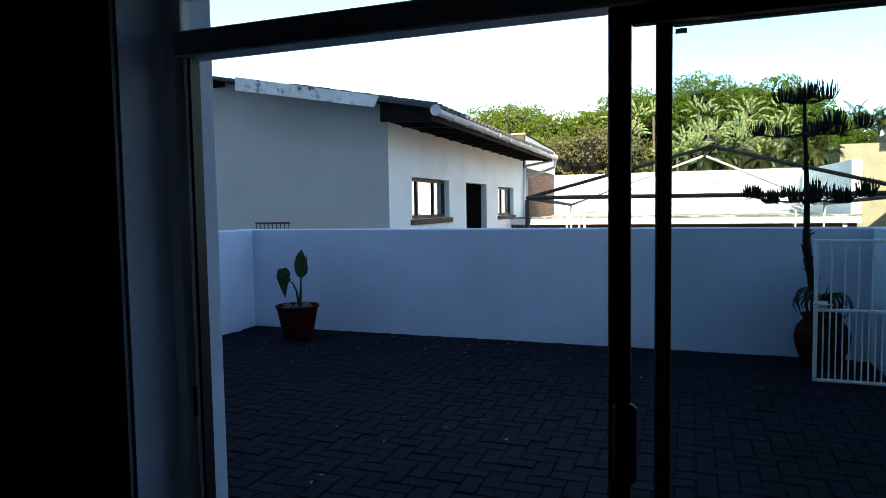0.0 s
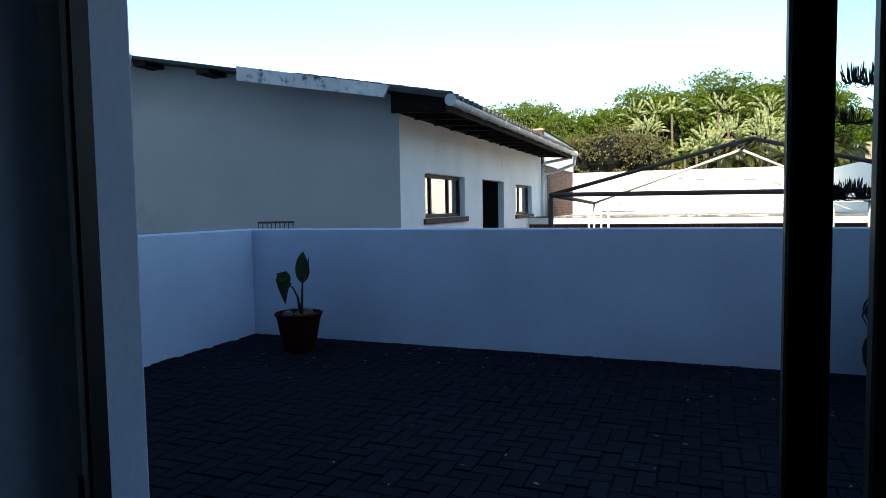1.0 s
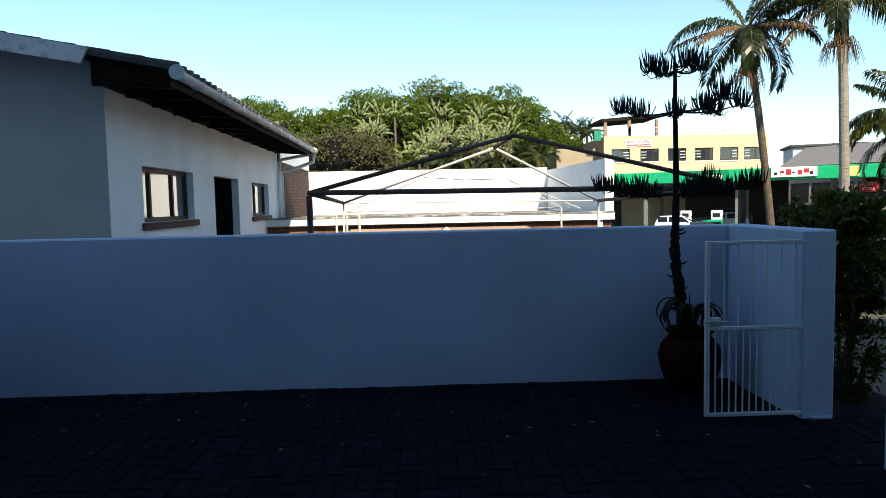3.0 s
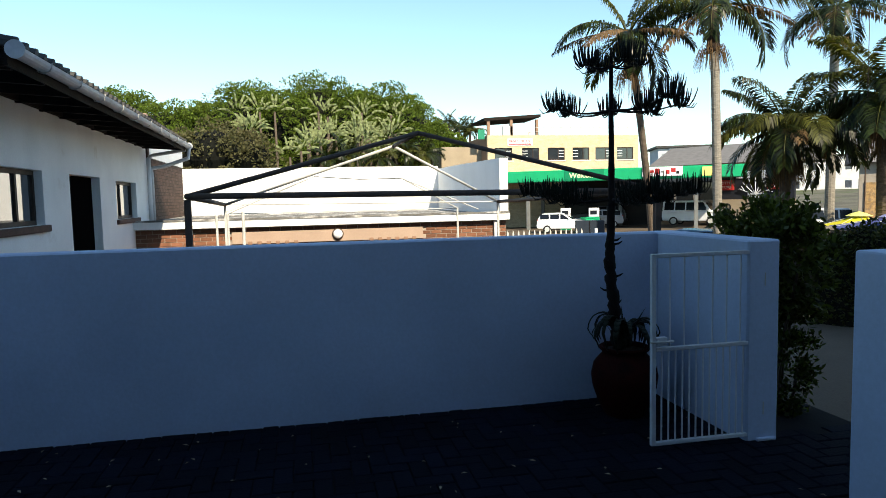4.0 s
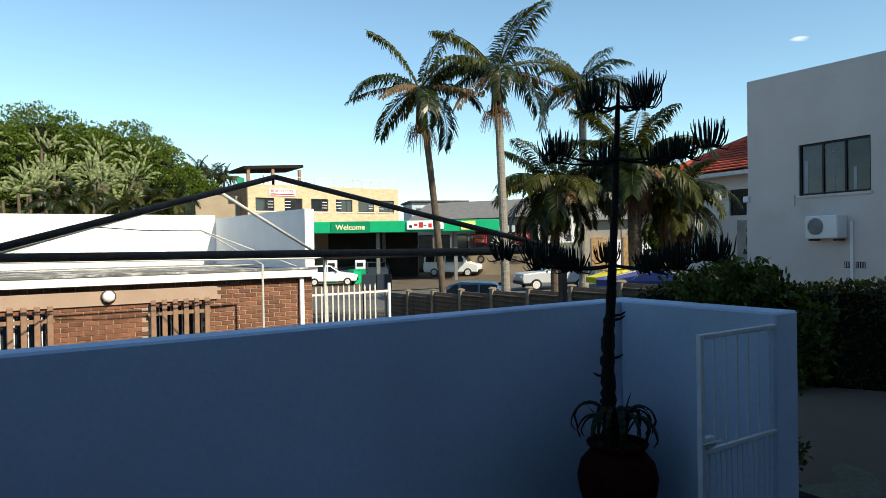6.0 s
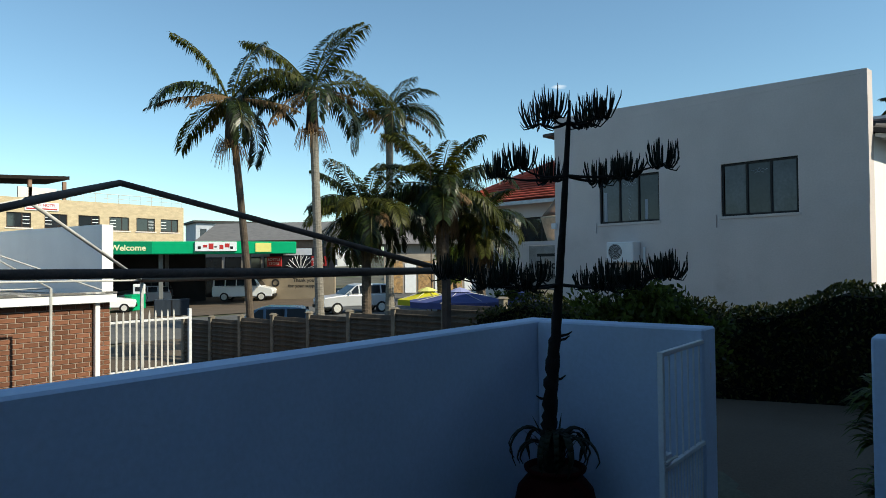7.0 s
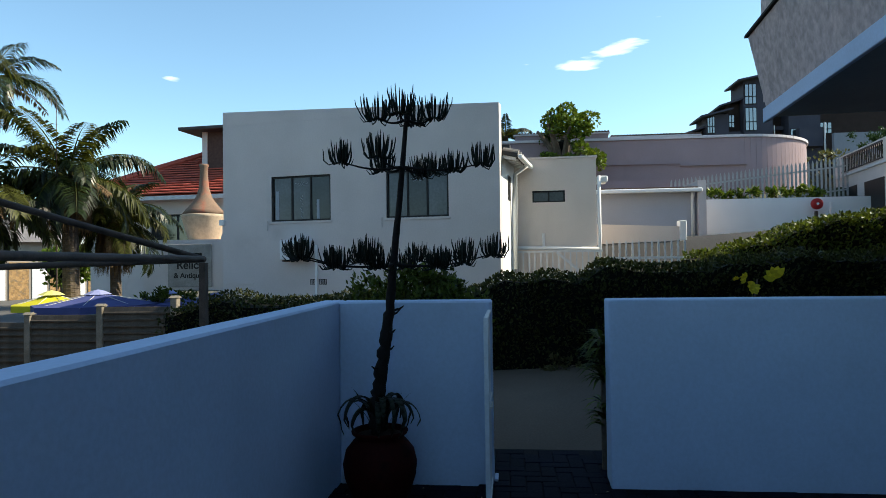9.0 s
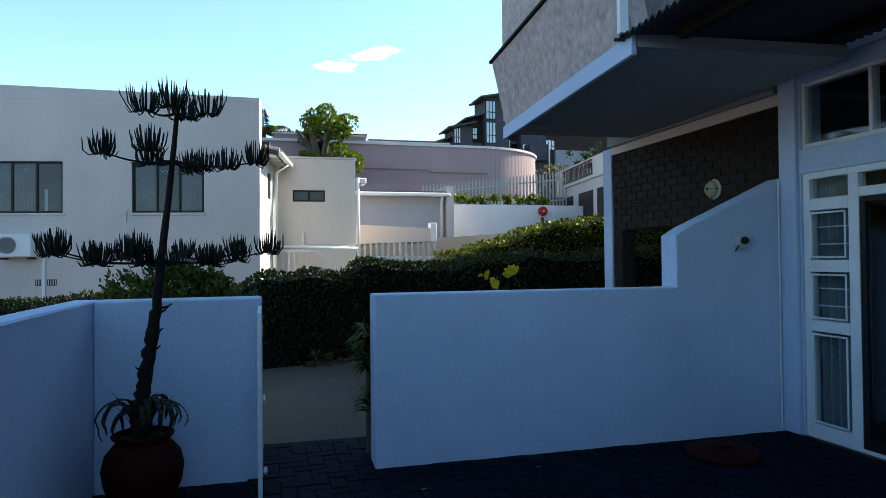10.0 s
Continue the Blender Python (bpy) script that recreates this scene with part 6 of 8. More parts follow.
# ---------- wooded hill ----------
def broad_tree(x, y, ztop, rx, rz, n, size, material, label, seed, name="tree", core=0.92):
    rr = random.Random(seed)
    t = tagged(new(name), label, "tree", "trees")
    z0 = g(x, y) - 0.2
    cz = ztop - rz
    part("trunk", M().tube([(x, y, z0), (x + rr.uniform(-.3, .3), y, (z0 + cz) / 2), (x, y, cz + rz * 0.3)], [0.035 * ztop + 0.1, 0.03 * ztop + 0.05, 0.06], 8), BARK, t)
    for i in range(6):
        a = i * 1.05 + rr.random()
        e = Vector((x + rx * 0.7 * math.cos(a), y + rx * 0.7 * math.sin(a), cz + rz * rr.uniform(-0.1, 0.6)))
        part("limb", M().tube([(x, y, cz - rz * 0.6), Vector((x, y, cz - rz * 0.3)).lerp(e, 0.55), e], [0.16, 0.1, 0.04], 6), BARK, t)
    m = M()
    nc = 26 + int(rx * 14)
    for c in range(nc):
        while True:
            d = Vector((rr.gauss(0, 1), rr.gauss(0, 1), rr.gauss(0.25, 1))).normalized()
            if d.y < 0.55:
                break
        q = rr.uniform(0.72, 1.0)
        cc = Vector((x + rx * d.x * q, y + rx * d.y * q, cz + rz * d.z * q))
        cr = rr.uniform(0.16, 0.28) * rx
        for k in range(n // nc):
            v = Vector((rr.gauss(0, 1), rr.gauss(0, 1), rr.gauss(0.3, 1))).normalized()
            p = cc + Vector((v.x * cr, v.y * cr, v.z * cr * 0.7)) * rr.uniform(0.75, 1.05)
            ld = (v + Vector((rr.gauss(0, .5), rr.gauss(0, .5), rr.gauss(0.2, .5)))).normalized()
            sd = ld.cross(Vector((rr.gauss(0, 1), rr.gauss(0, 1), rr.gauss(0, 1))))
            if sd.length < 1e-3:
                continue
            s = size * rr.uniform(0.6, 1.25)
            sd = sd.normalized() * s * 0.35
            m.add([p, p + ld * s * 0.5 + sd, p + ld * s, p + ld * s * 0.5 - sd], [(0, 1, 2, 3)])
    part("crown", m, material, t)
    # solid near-black blob added as the crown's inner shade
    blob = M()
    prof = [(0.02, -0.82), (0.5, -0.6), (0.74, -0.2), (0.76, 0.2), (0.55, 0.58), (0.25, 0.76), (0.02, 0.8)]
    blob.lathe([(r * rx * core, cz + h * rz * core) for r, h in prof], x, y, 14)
    part("inner_shade", blob, FOLIAGE_SHADE, t)
    return t


for i, (px, ty, dist, rx, rz) in enumerate(((545, 178, 74, 5.0, 4.2), (610, 176, 74, 4.6, 4.2), (672, 192, 72, 4.0, 4.2), (735, 190, 74, 4.0, 4.0), (800, 166, 74, 5.0, 4.6), (862, 172, 72, 3.6, 4.0), (922, 149, 76, 5.2, 5.0), (985, 172, 73, 3.8, 4.2), (1035, 163, 74, 4.6, 4.6), (1078, 190, 70, 3.4, 4.2), (1108, 220, 68, 3.0, 3.4), (1140, 245, 66, 2.4, 2.8), (580, 235, 64, 4.0, 3.6), (655, 235, 66, 4.0, 3.6), (1000, 262, 70, 3.2, 3.2), (900, 258, 70, 3.4, 3.4), (830, 258, 70, 3.0, 3.0), (1060, 258, 68, 2.8, 2.8))):
    h = radians(-5.3) + math.atan((px - 784) / 1170)
    x, y = -0.33 + dist * math.tan(h), 2.01 + dist
    broad_tree(x, y, 1.15 + (362 - ty) / 1170 * dist, rx, rz, 13000, 0.22, TREE_LEAF, "dense dark green broad-leaved tree on the wooded slope", 100 + i)
for i, (px, ty, dist, rx, rz) in enumerate(((742, 228, 58, 3.4, 2.8), (800, 248, 57, 2.4, 2.0), (690, 250, 57, 2.2, 2.0))):
    h = radians(-5.3) + math.atan((px - 784) / 1170)
    broad_tree(-0.33 + dist * math.tan(h), 2.01 + dist, 1.47 + (362 - ty) / 1170 * dist, rx, rz, 3600, 0.22, TREE_LEAF_B, "twiggy grey-green bush at the foot of the slope", 140 + i)


def strelitzia(x, y, ztop, seed):
    rr = random.Random(seed)
    t = tagged(new("wild_banana"), "wild banana with fans of large torn grey-green leaves", "plant", "wild bananas")
    z0 = g(x, y)
    for k in range(1 + seed % 2):
        bx, by = x + rr.uniform(-0.7, 0.7), y + rr.uniform(-0.5, 0.5)
        zt = ztop - rr.uniform(0.0, 1.0) - 1.0
        part("stem", M().tube([(bx, by, z0), (bx + 0.1, by, (z0 + zt) / 2), (bx, by, zt)], [0.16, 0.13, 0.1], 7), BARK, t)
        a0 = rr.uniform(-0.7, 0.7)
        for i in range(6):
            f = -1.2 + 2.4 * i / 5 + rr.uniform(-0.18, 0.18)
            d = Vector((math.sin(f) * math.cos(a0), math.sin(f) * math.sin(a0), math.cos(f) * 0.95))
            l_ = rr.uniform(1.0, 1.7)
            b = Vector((bx, by, zt)) + d * 0.6
            part("leaf", leaf_blade(M(), b, b + d * l_ * 0.6 + Vector((0, 0, 0.15)), b + d * l_ + Vector((0, rr.uniform(-0.3, 0.1), -0.35 * abs(math.sin(f)))), rr.uniform(0.085, 0.14), 0.25, 6, (-math.sin(a0), math.cos(a0), 0.25)), BANANA_LEAF, t)


wild = random.Random(77)
for i in range(30):
    px, ty = wild.uniform(772, 1052), wild.uniform(188, 262)
    dist = 61 + (262 - ty) * 0.09 + wild.uniform(-1, 1)
    h = radians(-5.3) + math.atan((px - 784) / 1170)
    strelitzia(-0.33 + dist * math.tan(h), 2.01 + dist, 1.47 + (362 - ty) / 1170 * dist, 200 + i)
for i, (px, ty, dist) in enumerate(((965, 268, 58), (1068, 262, 58), (1100, 268, 57), (1020, 275, 56), (930, 275, 57))):
    h = radians(-5.3) + math.atan((px - 784) / 1170)
    palm(-0.33 + dist * math.tan(h), 2.01 + dist, 1.47 + (362 - ty) / 1170 * dist - 0.8, (0.0, 0.0), 0.2, 16, 2.2, "low spreading palm at the foot of the slope", 300 + i, 0, BARK, False, False)
for i, (px, ty, dist) in enumerate(((1150, 228, 82), (1172, 236, 84), (1192, 240, 80))):
    h = radians(-5.3) + math.atan((px - 784) / 1170)
    palm(-0.33 + dist * math.tan(h), 2.01 + dist, 1.47 + (362 - ty) / 1170 * dist - 0.3, (0.0, 0.0), 0.2, 15, 2.4, "small distant palm against the sky", 320 + i, 0, BARK, False, False)
before = set(bpy.data.objects)
broad_tree(19.6, 4.55, 6.3, 1.25, 1.3, 7500, 0.12, TREE_LEAF, "leafy garden tree rising over a cream wall", 401, core=0.3)
broad_tree(30.0, -8.5, 6.2, 1.5, 1.2, 700, 0.16, TREE_LEAF_B, "sparse bare-branched tree by the far house", 402, core=0.1)
palm(21.0, 6.45, 5.75, (0.0, 0.0), 0.15, 12, 1.0, "small palm crown behind the grey house", 410, 0, BARK, False, False)

# ---------- cream box, railings and buildings up the slope ----------
bx = thing("house_annexe", "cream plastered flat-topped annexe with a narrow dark window", "building", pose(11.2, 6.0, 0, 0, 0, -1.5), "buildings")
part("front_wall", M().wall(-1.43, 0.25, 0.8, 3.48, 0, 0.2, [(-0.80, -0.14, 2.59, 2.83)], "y"), CREAM, bx, "cream front wall", fix=True)
part("side_wall", M().box(0.202, -1.43, 0.8, 4.5, -1.23, 3.46), CREAM, bx)
part("roof", M().box(0.202, -1.22, 3.3, 4.5, 0.24, 3.38), ROOF_DARK, bx)
part("coping", M().box(-0.03, -1.46, 3.483, 0.23, 0.27, 3.52), CREAM, bx)
aw_ = part("window", M().box(0.03, -0.80, 2.59, 0.08, -0.77, 2.83).box(0.03, -0.17, 2.59, 0.08, -0.14, 2.83).box(0.03, -0.77, 2.59, 0.08, -0.17, 2.62).box(0.03, -0.77, 2.80, 0.08, -0.17, 2.83).box(0.03, -0.485, 2.62, 0.08, -0.455, 2.80), FRAME_DARK, bx)
part("pane", M().box(0.05, -0.77, 2.62, 0.056, -0.485, 2.80), PANE_SKY, aw_)
part("pane", M().box(0.05, -0.455, 2.62, 0.056, -0.17, 2.80), PANE_SKY, aw_)
part("rail_pipe", M().tube([(-0.06, 0.3, 1.66), (-0.06, -1.46, 1.62)], 0.04, 10), BRIGHT_WHITE, bx, "white pipe along the wall", smooth=True)
part("downpipe", M().tube([(-0.05, -1.48, 3.1), (-0.05, -1.48, 1.1)], 0.035, 8), BRIGHT_WHITE, bx, smooth=True)
part("corner_cap", M().cbox(-0.05, -1.66, 2.97, 0.4, -1.44, 3.1, 0.02), BRIGHT_WHITE, bx, fix=True)
part("vent_pipe", M().tube([(-0.04, -0.35, 1.66), (-0.04, -0.35, 1.95)], 0.025, 8), BRIGHT_WHITE, bx)
rl = thing("railing", "white steel railing below the cream annexe", "railing", pose(10.95, 6.0, 0, 0, 0, -1.5), "railings")
for z in (1.12, 1.58):
    part("rail", M().box(-0.02, -1.5, z - 0.02, 0.02, 0.35, z + 0.02), STEEL_WHITE, rl)
for i in range(16):
    y = -1.46 + i * 0.118
    part("baluster", M().box(-0.012, y - 0.014, 0.9, 0.012, y + 0.014, 1.56), STEEL_WHITE, rl)
part("brace", M().beam((-0.02, -1.1, 1.14), (-0.02, -0.6, 1.56), 0.03, 0.05), STEEL_WHITE, rl)
pf = tagged(new("picket_fence"), "low pale palisade fence along the lower wall", "fence", "palisades")
pk2 = M().prism([(-0.02, 0.0), (0.02, 0.0), (0.02, 0.56), (0.0, 0.62), (-0.02, 0.56)], -0.006, 0.006, "x")
for i in range(13):
    y = 4.35 - i * 0.13
    o = part("pale", pk2, STEEL_WHITE, pf)
    o.location = (11.4, y, 1.18)
part("rail", M().box(11.41, 2.7, 1.4, 11.44, 4.4, 1.45), STEEL_WHITE, pf)
lw = tagged(new("garden_wall"), "low cream plastered wall with sloping top", "wall")
part("wall", M().prism([(4.35, 0.5), (2.5, 0.5), (2.5, 2.12), (4.35, 2.2)], 13.0, 13.2, "x"), CREAM, lw, fix=True)
part("pier", M().cbox(12.95, 2.34, 0.5, 13.25, 2.49, 2.25, 0.01), BRIGHT_WHITE, lw, fix=True)

ga = tagged(new("garage"), "grey-blue garage with white gutter and downpipe", "garage", "buildings")
part("wall", M().box(16.0, 1.3, 1.0, 16.2, 3.95, 3.15), mat("blue_grey_plaster", (0.42, 0.43, 0.47), 0.85, 0.05, 1, 0.2, 30), ga)
part("side_wall", M().box(15.8, 1.08, 1.0, 20, 1.29, 3.45), GREY_PLASTER, ga)
part("roof", M().prism([(15.75, 3.2), (20, 3.55), (20, 3.63), (15.75, 3.28)], 1.3, 4.1, "y"), ROOF_TILE, ga, fix=True)
part("gutter", M().cbox(15.68, 1.2, 3.13, 15.78, 4.1, 3.24, 0.02), BRIGHT_WHITE, ga, "white gutter", fix=True)
part("downpipe", M().tube([(15.85, 1.4, 3.15), (15.95, 1.4, 3.0), (15.95, 1.4, 1.2)], 0.05, 8), BRIGHT_WHITE, ga, smooth=True)
part("upper_wall", M().box(19.0, 1.3, 3.0, 19.2, 4.3, 3.85), PINK_WALL, ga)

rw = tagged(new("retaining_wall"), "white retaining wall with plants and a hose reel", "wall")
part("wall", M().box(17.6, -4.0, 1.2, 17.8, 1.07, 3.06), BRIGHT_WHITE, rw)
part("planting_bed", M().box(17.805, -3.98, 1.2, 19.3, 1.05, 3.02), SOIL, rw, "soil bed behind the wall")
part("pipe", M().tube([(17.55, -2.9, 2.1), (17.55, -2.9, 2.9)], 0.05, 8), BRIGHT_WHITE, rw)
hr = thing("hose_reel", "red fire hose reel on a post", "hose reel", pose(17.45, -2.43, 2.85, 0, -90, 0))
part("drum", M().lathe([(0.15, 0), (0.16, 0.02), (0.16, 0.1), (0.15, 0.12), (0.05, 0.12)], n=24), mat("red_enamel", (0.4, 0.02, 0.02), 0.4, 0.1, 4, 0, 30), hr, smooth=True)
part("hub", M().lathe([(0.035, 0.121), (0.035, 0.14), (0.01, 0.14)], n=12), FRAME_WHITE, hr)
part("post", M().box(-1.2, -0.04, -0.02, -0.2, 0.04, 0.04), STEEL_RUST, hr)
for i in range(4):
    shrub("shrub", "low green plants along the retaining wall", (18.2, -2.6 + i * 0.9, 3.25), (0.3, 0.5, 0.14), 420, 0.13, TREE_LEAF, 2)

pal = tagged(new("palisade_fence"), "tall pale palisade fence on the upper bank", "fence", "palisades")
GALV_DULL = mat("dull_galvanised_steel", (0.42, 0.4, 0.38), 0.6, 0.15, 8, 0.1, 60)
pk3 = M().prism([(-0.03, 0.0), (0.03, 0.0), (0.03, 1.15), (0.0, 1.25), (-0.03, 1.15)], -0.008, 0.008, "x")
for i in range(57):
    y = 1.9 - i * 0.128
    o = part("pale", pk3, GALV_DULL, pal)
    o.location = (19.4, y, lay(y, [-5.4, -2.5, 1.4, 4.2], [3.36, 3.03, 2.59, 2.27]))
for dz in (0.2, 0.95):
    part("rail", M().beam((19.42, 2.0, 2.53 + dz), (19.42, -5.4, 3.36 + dz), 0.03, 0.05), GALV_DULL, pal)

pw = tagged(new("pink_wall"), "long dusty pink wall with a curved end and pale coping", "wall")
line = [(20.5, 8.0), (20.5, 6.0), (20.55, 2.95), (20.6, -0.15)]
for i in range(27):
    a_ = math.radians(180 + i * 3.4)
    line.append((23.75 + 3.15 * math.cos(a_), -1.35 + 3.15 * math.sin(a_)))
hts = [5.46] * len(line)
wm, cm_ = M(), M()
PALE_COPE = mat("pale_mauve_coping", (0.6, 0.54, 0.55), 0.8, 0.08, 2, 0.2, 30)
for (a, b), za, zb in zip(zip(line, line[1:]), hts, hts[1:]):
    d = Vector((b[0] - a[0], b[1] - a[1], 0)).normalized()
    nrm = Vector((-d.y, d.x, 0)) * 0.12
    A_, B_ = Vector((*a, 0)), Vector((*b, 0))
    for mm, z0a, z0b, z1a, z1b, k in ((wm, 2.0, 2.0, za - 0.09, zb - 0.09, 1), (cm_, za - 0.087, zb - 0.087, za, zb, 1.5)):
        q = [A_ - nrm * k, A_ + nrm * k, B_ + nrm * k, B_ - nrm * k]
        zl, zh = [z0a, z0a, z0b, z0b], [z1a, z1a, z1b, z1b]
        mm.add([(v.x, v.y, z) for v, z in zip(q, zl)] + [(v.x, v.y, z) for v, z in zip(q, zh)], [(0, 3, 2, 1), (4, 5, 6, 7), (0, 1, 5, 4), (1, 2, 6, 5), (2, 3, 7, 6), (3, 0, 4, 7)])
part("wall", wm, PINK_WALL, pw, smooth=False)
part("coping", cm_, PALE_COPE, pw, "pale mauve coping")
part("upper_step", M().box(20.4, 2.95, 5.463, 20.68, 6.11, 5.62), PINK_WALL, pw)
part("step_coping", M().box(20.36, 2.9, 5.624, 20.72, 6.16, 5.67), PALE_COPE, pw)
part("step_coping", M().box(20.4, -0.14, 5.463, 20.74, 2.895, 5.51), PALE_COPE, pw)
ridge = M()
for i in range(30):
    ridge.tube([(20.42, -0.1 + i * 0.1, 5.53), (20.72, -0.1 + i * 0.1, 5.56)], 0.045, 6)
for i in range(32):
    ridge.tube([(20.38, 2.95 + i * 0.1, 5.69), (20.7, 2.95 + i * 0.1, 5.72)], 0.045, 6)
part("ridge_tiles", ridge, ROOF_TILE, pw, "row of small dark ridge tiles")
part("plaster_line", M().box(20.36, 0.6, 4.52, 20.425, 4.6, 4.545), PINK_WALL, pw)
part("plaster_line", M().box(20.39, -1.6, 4.44, 20.47, 0.58, 4.465), PINK_WALL, pw)

# dark stepped flats on the skyline
fl = tagged(new("apartment_block"), "dark stepped brown and slate apartment block on the hill", "building", "buildings")
FLAT_BRICK = mat("dark_brown_brick_far", (0.03, 0.019, 0.017), 0.85, 0.15, 2, 0.2, 10)
FLAT_SLATE = mat("slate_grey_plaster", (0.05, 0.05, 0.07), 0.8, 0.08, 1, 0.1, 10)
FX = 44.0


def flat_window(y0, y1, z0, z1, x):
    w = part("window", M().box(x - 0.05, y0, z0, x - 0.005, y1, z1), FRAME_DARK, fl, "dark-framed glazed bay")
    n_ = 3
    st_ = (y1 - y0) / n_
    for r0, r1 in ((z0 + 0.05, z0 + (z1 - z0) * 0.36), (z0 + (z1 - z0) * 0.36 + 0.06, z1 - 0.05)):
        for q in range(n_):
            part("pane", M().box(x - 0.064, y0 + q * st_ + 0.03, r0, x - 0.052, y0 + (q + 1) * st_ - 0.03, r1), PANE_MIRROR, w)


for y0, y1, zt, x, brick in ((-7.1, -6.3, 9.95, FX + 1.0, True), (-8.57, -7.12, 10.9, FX, False), (-9.56, -8.59, 11.75, FX + 0.8, True), (-11.45, -9.58, 13.25, FX, False), (-12.45, -11.47, 12.3, FX + 1.2, True), (-14.5, -12.47, 12.6, FX, False), (-22.0, -14.52, 12.2, FX + 0.9, True)):
    part("wall", M().box(x, y0, 2, x + 2.5, y1, zt), FLAT_BRICK if brick else FLAT_SLATE, fl)
    part("roof", M().prism([(y1 + 0.55, zt - 0.3), (y1 + 0.55, zt - 0.18), (y0 - 0.1, zt + 0.3), (y0 - 0.1, zt + 0.18)], x - 0.7, x + 2.2, "x"), ROOF_DARK, fl, fix=True)
    part("fascia", M().prism([(y1 + 0.57, zt - 0.31), (y1 + 0.57, zt - 0.19), (y0 - 0.1, zt + 0.29), (y0 - 0.1, zt + 0.17)], x - 0.76, x - 0.705, "x"), FLAT_SLATE, fl, "slate sloping fascia", fix=True)
for y0, y1, z0, z1, x in ((-7.65, -7.15, 9.6, 10.8, FX), (-9.2, -8.65, 10.1, 11.0, FX + 0.8), (-10.4, -9.65, 11.5, 12.9, FX), (-10.4, -9.65, 9.7, 11.3, FX), (-13.2, -12.55, 9.0, 9.75, FX), (-15.6, -14.8, 9.5, 10.3, FX + 0.9)):
    flat_window(y0, y1, z0, z1, x)
for y0, y1, z0, z1, x in ((-14.4, -12.9, 8.45, 9.7, FX - 0.6), (-9.5, -8.62, 9.4, 9.75, FX + 0.3), (-12.4, -11.5, 9.85, 10.1, FX + 0.7)):
    part("balcony", M().box(x, y0, z0, x + 0.58, y1, z1), FLAT_SLATE, fl, "slate balcony box")
part("downpipe", M().tube([(FX - 0.7, -14.45, 5), (FX - 0.7, -14.45, 10)], 0.06, 8), GUTTER, fl)
part("downpipe", M().tube([(FX - 0.1, -11.5, 5), (FX - 0.1, -11.5, 10)], 0.035, 8), GUTTER, fl)
part("lower_wall", M().box(FX - 1.6, -17.5, 2, FX - 1.3, -14.6, 9.1), mat("pale_slate_plaster", (0.2, 0.21, 0.25), 0.8, 0.08, 1, 0.1, 10), fl, "pale lower wall")

# white house with garages, facing north; grey plaster stands in for its shade
wh = thing("house", "white house greyed for shade, with dark garage doors and balustraded balcony", "house", pose(20.5, -4.45, 0, 0, 0, 171.3), "houses")
gd = [(0.6, 1.85, 1.5, 3.5), (2.45, 3.95, 1.5, 3.5), (4.3, 5.4, 1.5, 3.5)]
part("wall", M().wall(0, 6.5, 1.5, 4.56, 0, 0.25, gd + [(0.55, 3.9, 4.0, 4.5)], "x"), GREY_PLASTER, wh, fix=True)
part("side_wall", M().box(-0.25, 0.0, 1.5, -0.002, 6, 4.3), GREY_PLASTER, wh)
for x0, x1, z0, z1 in gd:
    part("garage_door", M().box(x0 + 0.003, -0.006, z0, x1 - 0.003, 0.05, z1 - 0.003), BLACK, wh, "dark garage door")
part("balcony_floor", M().box(0, 0.26, 3.7, 6.5, 6, 3.85), CONCRETE, wh)
bl = part("balustrade", M().box(0.55, -0.03, 4.45, 3.9, -0.005, 4.5), BLACK, wh, "black steel balustrade")
part("lower_rail", M().box(0.55, -0.03, 4.0, 3.9, -0.005, 4.04), BLACK, bl)
for i in range(24):
    part("baluster", M().box(0.59 + i * 0.14, -0.028, 4.04, 0.63 + i * 0.14, -0.008, 4.45), BLACK, bl)
part("ledge", M().box(0, -0.06, 3.86, 6.5, -0.002, 3.93), GUTTER, wh)
part("upper_wall", M().box(4.2, 2.0, 3.86, 6.5, 5.5, 4.75), GREY_PLASTER, wh)
part("roof", M().prism([(3.6, 4.75), (6.6, 5.0), (6.6, 5.12), (3.6, 4.87)], 1.4, 5.8, "y"), GUTTER, wh, fix=True)
part("downpipe", M().tube([(0.08, -0.05, 1.5), (0.08, -0.05, 3.5)], 0.05, 8), BRIGHT_WHITE, wh)
shrub("shrub", "dark bush on the white balcony", (19.6, -5.6, 4.75), (0.6, 0.5, 0.4), 900, 0.12, BIG_LEAF, 3)
shrub("shrub", "bare twiggy bush behind the balcony", (20.9, -5.9, 5.15), (0.9, 0.9, 0.7), 700, 0.1, BIG_LEAF, 9)

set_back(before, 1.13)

# ---------- red-roofed shop, bottle sculpture, umbrellas ----------
before = set(bpy.data.objects)
rr_h = thing("house", "grey shop house with red tiled roof and broad brick chimney", "house", pose(21.5, 14.5, 0, 0, 0, -6), "houses")
part("wall", M().wall(0, 8.6, -0.5, 3.85, 0, 0.25, [(3.6, 5.9, 1.9, 3.2)], "y"), GREY_PLASTER, rr_h, fix=True)
part("side_wall", M().box(0.252, 8.35, -0.5, 8, 8.6, 3.85), GREY_PLASTER, rr_h)
part("inner_dark", M().box(1.5, 0.3, 0.5, 1.6, 6.1, 3.4), UNLIT_SHADE, rr_h)
